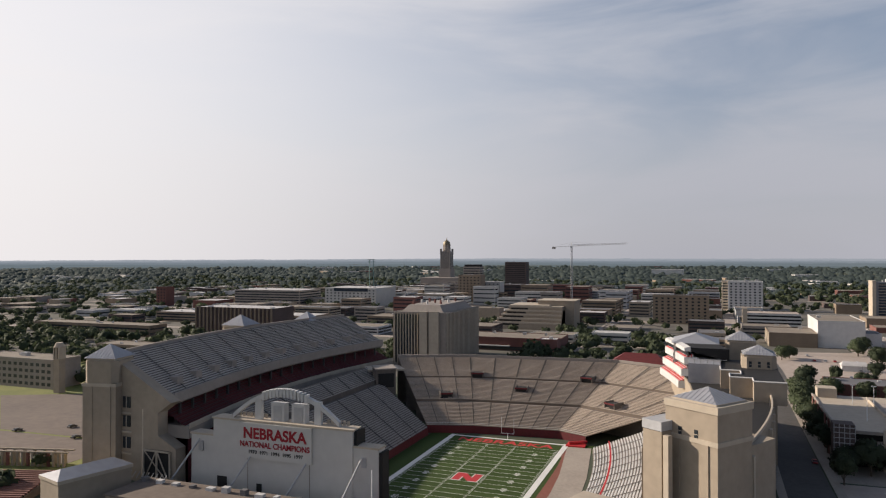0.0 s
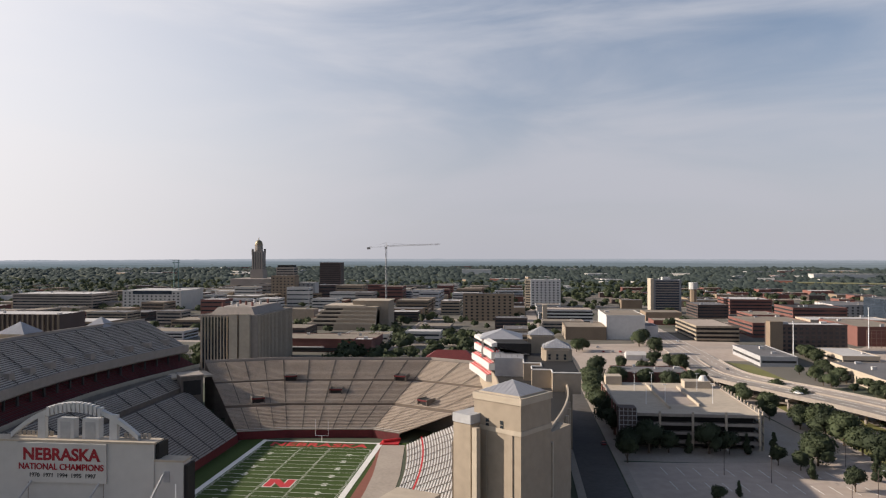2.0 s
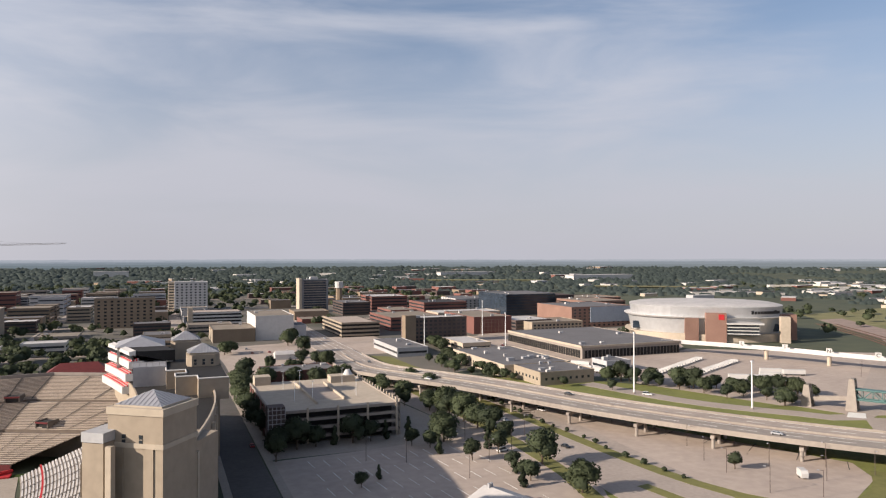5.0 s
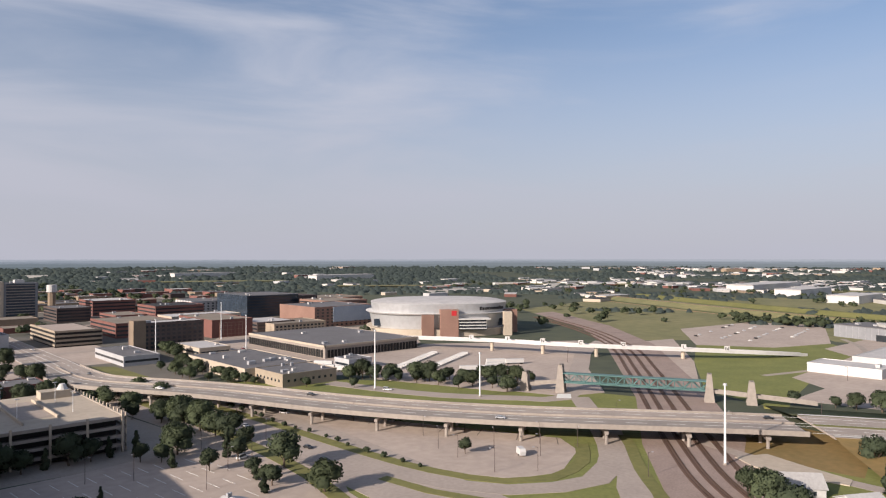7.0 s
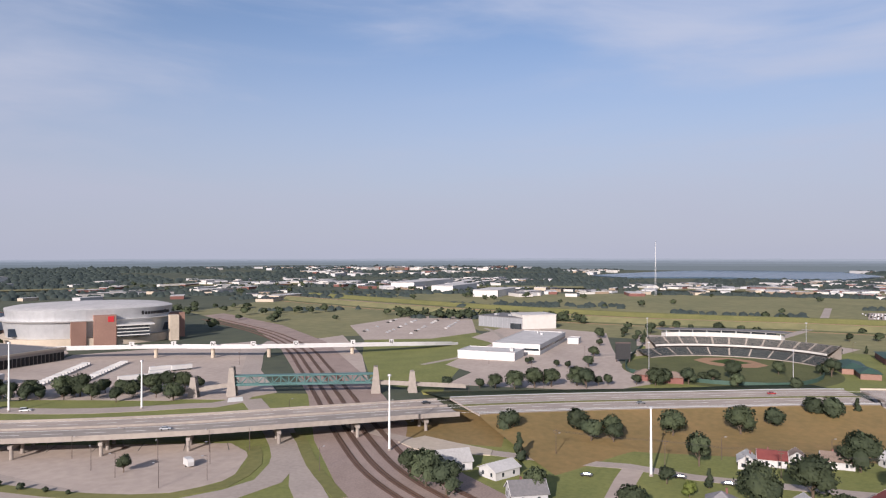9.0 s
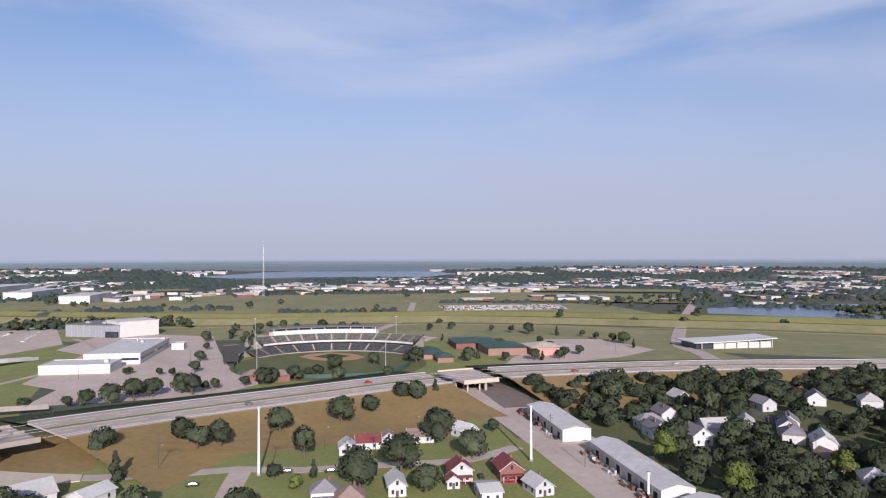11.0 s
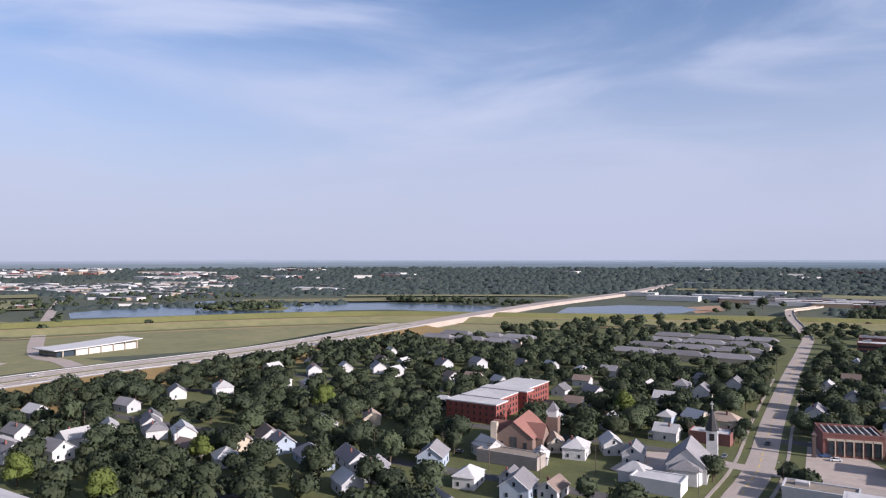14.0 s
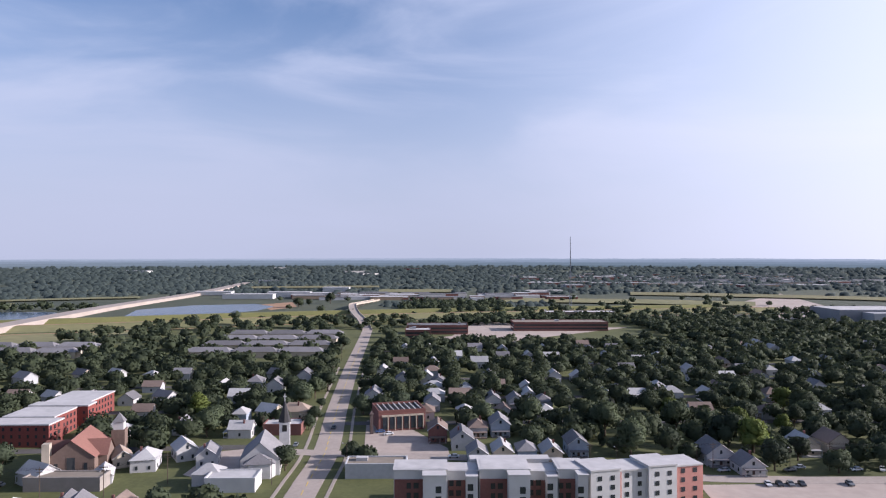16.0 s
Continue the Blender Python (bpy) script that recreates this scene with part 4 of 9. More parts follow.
seating("club_stand", 0.0, 1.0, 40, -6, 19.5, 9, 1.5, 0.78, "redseat", "shaded stand with rows of dark red seats", [0.1 * k for k in range(1, 10)], east, "maroon")
g = deck_slab(Geo(), east, [(-6.4, 15.5), (-6.4, 20.0), (8.5, 20.0), (8.5, 15.5)])
structure("wall_club", g, "stone_grey", "concrete front of the club tier")
structure("trim_club", deck_slab(Geo(), east, [(-6.9, 19.2), (-6.9, 21.0), (-6.5, 21.0), (-6.5, 19.2)]), "stone_light", "pale front rail of the club tier")
# near-black strip paints the shaded gap under the deck
structure("trim_deck", deck_slab(Geo(), east, [(6.2, 26.6), (6.2, 28.4), (7.6, 28.4), (7.6, 26.6)]), "dark", "dark painted band for the shaded gap behind the club seats")
for k in range(19):
    x, y = east(0.03 + 0.052 * k, 1.0)
    # columns take the dark concrete to paint the shade below the deck
    part("column", Geo().box(x - 0.4, y - 0.4, 22.5, x + 0.4, y + 0.4, 27.6), "step_dark", seat_up, "column under the deck, painted dark for its shade")
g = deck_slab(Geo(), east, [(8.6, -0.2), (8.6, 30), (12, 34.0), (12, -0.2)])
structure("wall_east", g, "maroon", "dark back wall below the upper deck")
g = deck_slab(Geo(), east, [(12.2, -0.2), (12.2, 33), (24.5, 40.5), (24.5, -0.2)])
structure("wall_east", g, "stone", "tan precast outer building of the east stand")
east_end = thing("stair_building", "tan precast end wall with stair windows", "building")
part("wall", Geo().add([(-207, 199, -0.2), (-176, 199, -0.2), (-176, 199, 13), (-184, 199, 17), (-184, 199, 25), (-178, 199, 29), (-205, 199, 44),
                       (-207, 204, -0.2), (-176, 204, -0.2), (-176, 204, 13), (-184, 204, 17), (-184, 204, 25), (-178, 204, 29), (-205, 204, 44)],
                      [(0, 1, 2, 3, 4, 5, 6), (13, 12, 11, 10, 9, 8, 7), (0, 7, 8, 1), (1, 8, 9, 2), (2, 9, 10, 3), (3, 10, 11, 4), (4, 11, 12, 5), (5, 12, 13, 6), (6, 13, 7, 0)]), "stone", east_end)
for z in (11.5, 19.2, 26):
    w = part("window", Geo().box(-199.6, 198.7, z, -196.2, 199.1, z + 4), "glass", east_end, "tall dark stair window")
    part("mullion", Geo().box(-198.1, 198.55, z, -197.8, 198.75, z + 4), "stone_light", w)
    part("sill", Geo().box(-200, 198.5, z - 2.2, -195.8, 199, z - 1.6), "stone_light", east_end)
part("lattice_frame", Geo().box(-190, 198.2, 0, -178, 198.6, 0.6).box(-190, 198.2, 11.4, -178, 198.6, 12).beam((-190, 198.4, 0), (-184, 198.4, 12), 0.25).beam((-184, 198.4, 12), (-178, 198.4, 0), 0.25).beam((-190, 198.4, 12), (-178, 198.4, 0), 0.2).box(-190.2, 198.2, 0, -189.7, 198.7, 12).box(-184.2, 198.2, 0, -183.7, 198.7, 12).box(-178.4, 198.2, 0, -177.9, 198.7, 12), "stone_light", east_end, "steel lattice of the stair")
# thin near-black sheet paints the shade behind the lattice
part("dark_recess", Geo().box(-190, 198.75, 0, -178, 198.9, 12), "dark", east_end)


def tower(name, x, y, w, d, h, tip, rot, mat, label, windows=(), c=1.8, inset=0.2):
    """A square precast tower with a chamfered crown, cornice bands and a pyramid roof of seamed metal."""
    tw = thing(name, label, "tower", x, y, 0, rot, "stadium towers")
    a, b = w / 2, d / 2
    part("shaft", Geo().box(-a, -b, -0.2, a, b, h - 8), mat, tw)
    if c:
        part("crown", Geo().prism([(-a + c, -b), (a - c, -b), (a, -b + c), (a, b - c), (a - c, b), (-a + c, b), (-a, b - c), (-a, -b + c)], h - 8, h), mat, tw)
    else:
        part("crown", Geo().box(-a, -b, h - 8, a, b, h), mat, tw)
        part("cornice", Geo().box(-a - 0.3, -b - 0.3, h - 1.3, a + 0.3, -b + 0.6, h + 0.5).box(-a - 0.3, b - 0.6, h - 1.3, a + 0.3, b + 0.3, h + 0.5).box(-a - 0.3, -b + 0.6, h - 1.3, -a + 0.6, b - 0.6, h + 0.5).box(a - 0.6, -b + 0.6, h - 1.3, a + 0.3, b - 0.6, h + 0.5), "stone_light", tw, "pale parapet cornice")
    part("cornice", Geo().box(-a - 0.25, -b - 0.25, h - 9.2, a + 0.25, b + 0.25, h - 8), "stone_light", tw, "pale cornice band")
    part("cornice", Geo().box(-a + 0.9, -b + 0.9, h, a - 0.9, b - 0.9, h + 0.9), "stone_light", tw, "pale cornice band")
    for s in (-a * 0.55, a * 0.55):
        part("pilaster", Geo().box(s - 1.0, -b - 0.3, -0.2, s + 1.0, -b, h - 9.2), mat, tw)
        part("pilaster", Geo().box(s - 1.0, b, -0.2, s + 1.0, b + 0.3, h - 9.2), mat, tw)
    i = inset
    g = Geo().pyramid(-a + i, -b + i, a - i, b - i, h + 0.9, tip)
    roof = part("roof", g, "metalroof", tw, "pale seamed metal pyramid roof")
    zt = h + 0.95
    seams = Geo()
    for f in range(-4, 5):
        o = f / 5
        k = 1 - abs(o)
        for sx, sy in ((1, 0), (-1, 0), (0, 1), (0, -1)):
            if sx:
                p, q = (sx * (a - i), o * (b - i), zt), (sx * (a - i) * (1 - k), o * (b - i), zt + (tip - zt) * k)
            else:
                p, q = (o * (a - i), sy * (b - i), zt), (o * (a - i), sy * (b - i) * (1 - k), zt + (tip - zt) * k)
            seams.beam(p, q, 0.07, 4)
    part("seams", seams, "steel", roof, "standing seams of the roof")
    for fx, fy, z in windows:
        w = part("window", Geo().box(fx - 0.5, fy - 0.06, z, fx + 0.5, fy + 0.06, z + 2.2), "glass", tw)
        part("mullion", Geo().box(fx - 0.56, fy - 0.1, z + 1.0, fx + 0.56, fy + 0.1, z + 1.15), "stone_light", w)
    return tw


tower("corner_tower", -207.5, 200.5, 13, 13, 43, 48.5, 12, "stone", "tan precast stadium tower with a white pyramid roof")
tower("corner_tower", -216, 350, 12, 12, 43, 49, 0, "stone", "tan precast stadium tower with a white pyramid roof")
tower("corner_tower", -224, 300, 14, 14, 45, 51, 0, "stone", "tan precast stadium tower with a white pyramid roof")

# north end: the scoreboard building with its arch
sb = thing("scoreboard_building", "off-white scoreboard building with red lettering and an arch", "scoreboard", 0, 200, 0)
part("main_wall", Geo().box(-160.6, 0, -0.2, -106.8, 5, 24.9), "whitewall", sb)
part("coping", Geo().box(-161, -0.3, 24.9, -106.4, 5.3, 25.5), "stone_light", sb, "pale coping")
part("wing", Geo().box(-170.3, 0.4, -0.2, -160.6, 5, 18.8), "whitewall", sb)
part("wing", Geo().box(-106.8, 0.4, -0.2, -97.8, 5, 19.8), "whitewall", sb)
for a, b, z in ((-170.6, -160.6, 18.8), (-106.8, -97.5, 19.8)):
    part("coping", Geo().box(a, 0.1, z, b, 5.3, z + 0.6), "stone_light", sb)
part("sign_panel", Geo().box(-149.8, -0.7, 13.0, -121.4, 0, 24.7), "whitewall", sb, "projecting off-white sign panel")
words("lettering", "NEBRASKA", 5.0, pose(-135.6, -0.78, 21.2, 90), "redletter", sb, 0.05, "dark red block letters", 24.5, 0.032)
words("lettering", "NATIONAL CHAMPIONS", 2.6, pose(-135.6, -0.78, 17.6, 90), "redletter", sb, 0.05, "dark red letters", 27, 0.025)
words("lettering", "1970  1971  1994  1995  1997", 1.7, pose(-135.2, -0.76, 15.1, 90), "black", sb, 0.04, "grey year numbers", 21)
part("screen_side", Geo().box(-106.7, 0.8, 19.9, -105.6, 6.5, 25.0), "dark", sb, "dark edge of the screen")
part("screen_side", Geo().box(-97.7, 0.5, 2, -96.6, 5.4, 18.9), "dark", sb, "dark edge of the screen")
part("screen", Geo().box(-158, 5, 6, -108, 5.6, 24), "black", sb, "dark video screen facing the field")
for x, z in ((-166, 13.5), (-103, 13.8)):
    part("louvre", Geo().box(x - 0.9, -0.1 if x < -150 else 0.2, z, x + 0.9, 0.5, z + 3.2), "steel", sb, "grey louvre")
for x, w, z in ((-157, 4.0, 5.5), (-142, 2.0, 4.5)):
    part("door", Geo().box(x - w / 2, -0.12, 0, x + w / 2, 0.02, z), "dark", sb, "dark doorway")
for x in (-146.5, -122.5):
    part("panel_joint", Geo().box(x - 0.1, -0.1, 0, x + 0.1, 0.02, 13), "concrete", sb)
for xt, xb, zt in ((-166, -175, 17.6), (-145, -151, 13.5), (-123.5, -129, 13.3), (-103.5, -109, 16.5)):
    part("brace", Geo().beam((xt, -0.4, zt), (xb, -9, 0), 0.32, 8), "steel", sb, "inclined steel brace")
g = Geo()
AR = [(-153.5 + 41 * k / 30, 26.2 + 9.0 * (1 - ((k - 15) / 15) ** 2)) for k in range(31)]
for (xa, za), (xb, zb) in zip(AR, AR[1:]):
    g.add([(xa, 1.5, za - 0.75), (xb, 1.5, zb - 0.75), (xb, 1.5, zb + 0.75), (xa, 1.5, za + 0.75), (xa, 3.1, za - 0.75), (xb, 3.1, zb - 0.75), (xb, 3.1, zb + 0.75), (xa, 3.1, za + 0.75)],
          [(0, 1, 2, 3), (7, 6, 5, 4), (3, 2, 6, 7), (0, 4, 5, 1)])
part("arch", g, "white", sb, "white arch over the building")
for k in range(9, 22):
    x, z = AR[k]
    part("arch_block", Geo().box(x - 0.45, 1.2, z - 1.5, x + 0.45, 3.3, z + 1.3), "white", sb, "block on the arch")
for x in (-143.5, -120.5):
    part("arch_post", Geo().box(x - 1.2, 1.6, 25, x + 1.2, 3.0, 33), "white", sb)
for x in (-136, -128):
    part("speaker_box", Geo().box(x - 2.6, 2, 25, x + 2.6, 4.6, 31.5), "white", sb, "white speaker box")
    part("grille", Geo().box(x - 1.6, 1.9, 25.4, x + 1.6, 2.0, 30.6), "steel", sb)
for k in range(9):
    for x0 in (-154, -118):
        x = x0 + k * 1.5
        if x < -109:
            part("letter_back", Geo().box(x - 0.5, 4.2, 25.5, x + 0.5, 4.4, 27.0), "stone_light", sb, "back of a raised letter")
# low north stand roofs before the scoreboard
nb = thing("service_building", "low tan service building with rooftop equipment", "building")
part("wall", Geo().box(-180, 172, -0.2, -84, 190, 5.0), "stone", nb)
part("roof", Geo().box(-180.4, 171.6, 5.0, -83.6, 190.4, 5.5), "step_warm", nb)
for k in range(14):
    x = -178 + k * 6.5 + rng.uniform(-1, 1)
    u = part("roof_unit", Geo().box(x, 185.5, 5.5, x + rng.uniform(1.4, 3), 187.5, 5.5 + rng.uniform(0.8, 1.8)), "white" if k % 3 else "greyroof", nb, "rooftop air unit")
for k in range(16):
    part("fence_post", Geo().beam((-200 + k * 1.9, 188, 5.5), (-199 + k * 1.9, 188.8, 7.6), 0.12, 4), "steel", nb)
gate = thing("gate_pavilion", "tan gate pavilion with a pale hipped roof", "pavilion", -193, 177, 0, -16)
part("wall", Geo().box(-6, -12, -0.2, 6, 12, 9.5), "stone", gate)
part("cornice", Geo().box(-6.4, -12.4, 9.5, 6.4, 12.4, 10.6), "stone_light", gate)
part("roof", Geo().pyramid(-6.4, -12.4, 6.4, 12.4, 10.6, 12.6, 17), "metalroof", gate, "pale hipped metal roof")
col = thing("red_seating", "red bench rows of the north end", "stadium stand", -222, 173, 0, 18)
for k in range(18):
    part("bench", Geo().box(-34, 10 - k * 1.5, 4.6 - k * 0.2, 9, 10.8 - k * 1.5, 5.1 - k * 0.2), "redtile", col)
part("steps", Geo().add([(-34, 12, -0.2), (9, 12, -0.2), (9, -18, -0.2), (-34, -18, -0.2), (-34, 12, 4.6), (9, 12, 4.6), (9, -18, 0.6), (-34, -18, 0.6)], [(0, 1, 2, 3), (7, 6, 5, 4), (0, 4, 5, 1), (1, 5, 6, 2), (2, 6, 7, 3), (3, 7, 4, 0)]), "step_warm", col)
pg = thing("pergola", "row of tan columns with beams beside the plaza", "pergola", -252, 197, 0, 15)
for k in range(20):
    part("column", Geo().box(-20 + k * 2.1, -0.5, 0, -19.1 + k * 2.1, 0.5, 5.2), "brick" if k % 4 == 0 else "stone", pg)
part("beam", Geo().box(-20.5, -0.4, 5.2, 22, 0.4, 5.7), "stone", pg)
part("beam", Geo().box(-20.5, 3.6, 5.2, 22, 4.4, 5.7), "stone", pg)
for k in range(10):
    part("column", Geo().box(-20 + k * 4.2, 3.5, 0, -19.1 + k * 4.2, 4.5, 5.2), "stone", pg)


# west stand: press box and suites between towers, on a bowed facade
def west(t, off):
    y = 196 + 150 * t
    return (2 + 17 * math.sin(math.pi * (0.12 + 0.76 * t)) + off, y)


ws = thing("west_stadium", "tan precast west stadium with press box and suites", "stadium building")
part("facade", deck_slab(Geo(), west, [(0, -0.2), (0, 32.0), (-0.5, 32.0), (-0.6, 29.4), (-26, 29.4), (-26, -0.2)], 30), "stone", ws)
part("parapet", deck_slab(Geo(), west, [(0.12, 31.6), (0.12, 32.6), (-0.4, 32.6), (-0.4, 31.6)], 30), "stone_light", ws, "pale curved parapet")
part("band", deck_slab(Geo(), west, [(0.35, 25.0), (0.35, 26.4), (-0.1, 26.4), (-0.1, 25.0)], 30), "stone_light", ws, "pale band")
part("roof_deck", deck_slab(Geo(), west, [(-0.7, 29.5), (-0.7, 29.9), (-25.5, 29.7), (-25.5, 29.3)], 30), "roofblack", ws, "dark flat roof")
for k in range(14):
    t = (k + 0.5) / 14
    x, y = west(t, 0)
    a = math.atan2(*(Vector(west(t + 0.01, 0)) - Vector(west(t - 0.01, 0)))) * -1
    p = part("pilaster", Geo().obox(x, y - 5, -0.2, 0.9, 1.6, 30, a), "stone_light", ws)
    for z in (6, 13, 19.5):
        part("window", Geo().obox(x - 0.05, y, z, 0.5, 2.6, 4.2, a), "glass", ws, "dark window")
part("roof_upstand", deck_slab(Geo(), west, [(-0.64, 29.6), (-0.64, 31.9), (-0.8, 31.9), (-0.8, 29.6)], 30), "roofblack", ws, "dark membrane up the parapet")
# a taller tan block round the inner towers; its roof edge steps in and out, with a white coping
STEPS = [(24, 268), (13.5, 268), (13.5, 275), (6, 275), (6, 283), (10, 283), (10, 291), (3, 291), (3, 322), (24, 322)]
part("stepped_block", Geo().prism(STEPS, 29, 36.6), "stone", ws, "tan stepped block below the towers")
part("stepped_roof", Geo().prism([(x * 0.96 + 0.5, y * 0.98 + 5.9) for x, y in STEPS], 36.6, 36.75), "roofblack", ws, "dark flat roof")
g = Geo()
for (xa, ya), (xb, yb) in zip(STEPS[:9], STEPS[1:9]):
    g.beam((xa, ya, 36.9), (xb, yb, 36.9), 0.32, 4)
part("stair_line", g, "white", ws, "white zigzag roof edge")
part("roof_unit", Geo().box(-8, 240, 29.8, -1, 262, 32.2), "roofblack", ws, "dark rooftop plant room")
part("roof_unit", Geo().box(-9, 300, 29.8, 3, 322, 37.5), "metalroof", ws, "grey rooftop plant room")
for k in range(9):
    part("roof_vent", Geo().box(-14 + (k % 3) * 5.2, 222 + k * 6.5, 29.8, -12.4 + (k % 3) * 5.2, 224 + k * 6.5, 31.0), "steel" if k % 2 else "step_dark", ws, "small rooftop vent")
for k in range(6):
    part("roof_railing", Geo().beam((-9 + k * 2.4, 299.8, 37.5), (-9 + k * 2.4, 299.8, 39.3), 0.09, 4).beam((-9 + k * 2.4, 299.8, 39.3), (-6.6 + k * 2.4, 299.8, 39.3), 0.09, 4), "steel", ws, "steel roof railing")


def suite_line(t, off):
    return west_far(0.6 + 0.4 * t, off)


# suites facing the field: three floors with red seats
for fl, z in enumerate((25.5, 30.5, 35.5)):
    x = -24 + fl * 1.6
    part("suite_floor", deck_slab(Geo(), suite_line, [(-32 + fl * 1.2, z - 0.5), (-32 + fl * 1.2, z + 2.5), (-24, z + 2.5), (-24, z - 0.5)], 24), "white", ws, "white suite balcony")
    for j in range(3):
        o = -31.3 + fl * 1.2 + j * 1.0
        part("seat_row", deck_slab(Geo(), suite_line, [(o, z + 2.5), (o, z + 2.8 + j * 0.4), (o + 0.5, z + 2.8 + j * 0.4), (o + 0.5, z + 2.5)], 24), "red", ws, "row of red seats")
        part("seat_step", deck_slab(Geo(), suite_line, [(o + 0.5, z + 2.5), (o + 0.5, z + 2.9 + j * 0.4), (o + 1.0, z + 2.9 + j * 0.4), (o + 1.0, z + 2.5)], 24), "whitewall", ws)
    part("glazing", deck_slab(Geo(), suite_line, [(-28.3, z + 2.5), (-28.3, z + 4.5), (-27.8, z + 4.5), (-27.8, z + 2.5)], 24), "glass", ws, "dark suite glazing")
part("suite_roof", deck_slab(Geo(), suite_line, [(-29.5, 40.4), (-29.5, 41.8), (-27, 42.4), (-27, 40.4)], 24), "white", ws, "white curved roof edge")
part("suite_roof_deck", deck_slab(Geo(), suite_line, [(-27, 40.6), (-27, 42.0), (-12, 42.0), (-12, 37)], 24), "roofblack", ws, "dark suite roof")
part("press_box", Geo().box(-16, 330, 29, 2, 352, 42), "whitewall", ws, "white press box block")
for z in (32, 35.4, 38.8):
    part("press_box_glazing", Geo().box(-16.2, 331, z, -15.9, 351, z + 1.9).box(-15, 329.8, z, 1, 330.1, z + 1.9), "glass", ws)
part("press_box_roof", Geo().pyramid(-17, 329, 3, 353, 42, 45.5, 6), "metalroof", ws)
tower("corner_tower", -1, 193.5, 15.5, 14, 43.4, 47.2, -36, "stone", "tan precast stadium tower with a pale pyramid roof", [(-3.2, -7.05, 35.2), (1.6, -7.05, 35.2)], 0, 1.1)
part("shaft_return", Geo().obox(6.5, 205, -0.2, 12, 16, 32, radians(-30)), "stone", ws)
part("annex", Geo().obox(-11.9, 193.4, -0.2, 6, 9, 36, radians(-36)), "stone", ws, "lower tan annex")
part("annex_top", Geo().obox(-11.9, 193.4, 36, 6.3, 9.4, 2.4, radians(-36)), "siding_grey", ws, "grey penthouse")
part("annex_column", Geo().obox(-10.6, 187.6, -0.2, 1.6, 1.6, 35.5, radians(-36)), "stone_light", ws)
tower("corner_tower", 17, 305, 12.5, 13, 41.2, 45.4, 0, "stone", "tan precast stadium tower with a pale pyramid roof", [(-3.2, -6.6, 37.4), (0, -6.6, 37.4), (3.2, -6.6, 37.4)])
tower("corner_tower", 12, 350, 13, 13, 41.5, 46.2, 0, "stone", "tan precast stadium tower with a pale pyramid roof")
sh = thing("low_roof", "flat dark-fronted kiosk with a white roof beside the stand", "kiosk", -28, 183, 0, -20)
part("wall", Geo().box(-6, -5, -0.2, 6, 5, 17), "dark", sh)
part("roof", Geo().box(-6.5, -5.5, 17, 6.5, 5.5, 18), "stone_light", sh)

flag = thing("flag_pole", "tall white steel pole beside the scoreboard", "pole", -88, 176, 0)
part("shaft", Geo().cyl(0, 0, 0, 21.5, 0.22, 0.12), "polewhite", flag)
flag = thing("flag_pole", "tall slim pole at the end wall", "pole", -185, 193, 0)
part("shaft", Geo().cyl(0, 0, 0, 27.5, 0.3, 0.15), "stone_light", flag)

# ---- buildings ----
TAKEN = []  # footprints, so that nothing is built into anything else


def free(x, y, r):
    return all(not (a - r < x < b + r and c - r < y < d + r) for a, b, c, d in TAKEN)


PANES = {}


def pane_mesh(w, h, along, material="glass"):
    key = (round(w, 2), round(h, 2), along, material)
    if key not in PANES:
        g = Geo()
        g.box(-w / 2, -0.12, 0, w / 2, 0.12, h) if along == "x" else g.box(-0.12, -w / 2, 0, 0.12, w / 2, h)
        PANES[key] = mesh_of("window", g, material)
    return PANES[key]


def windows(parent, face, x0, x1, y0, y1, z0, z1, cols, rows, ww, wh, material="glass", name="window"):
    """Single panes over one face: n, s, e or w."""
    along = "x" if face in "ns" else "y"
    me = pane_mesh(ww, wh, along, material)
    for i in range(cols):
        for k in range(rows):
            u = (i + 0.5) / cols
            z = z0 + (z1 - z0) * (k + 0.5) / rows - wh / 2
            p = {"n": (x0 + (x1 - x0) * u, y0, z), "s": (x0 + (x1 - x0) * u, y1, z), "e": (x0, y0 + (y1 - y0) * u, z), "w": (x1, y0 + (y1 - y0) * u, z)}[face]
            o = new(name, me)
            o.parent = parent
            o.location = p


def bands(parent, x0, x1, y0, y1, z0, z1, rows, wh, material="glass", inset=1.0, name="window_band"):
    """A ribbon of glass round each storey."""
    for k in range(rows):
        z = z0 + (z1 - z0) * (k + 0.5) / rows - wh / 2
        g = Geo().box(x0 + inset, y0 - 0.12, z, x1 - inset, y1 + 0.12, z + wh)
        g.box(x0 - 0.12, y0 + inset, z, x1 + 0.12, y1 - inset, z + wh)
        part(name, g, material, parent)


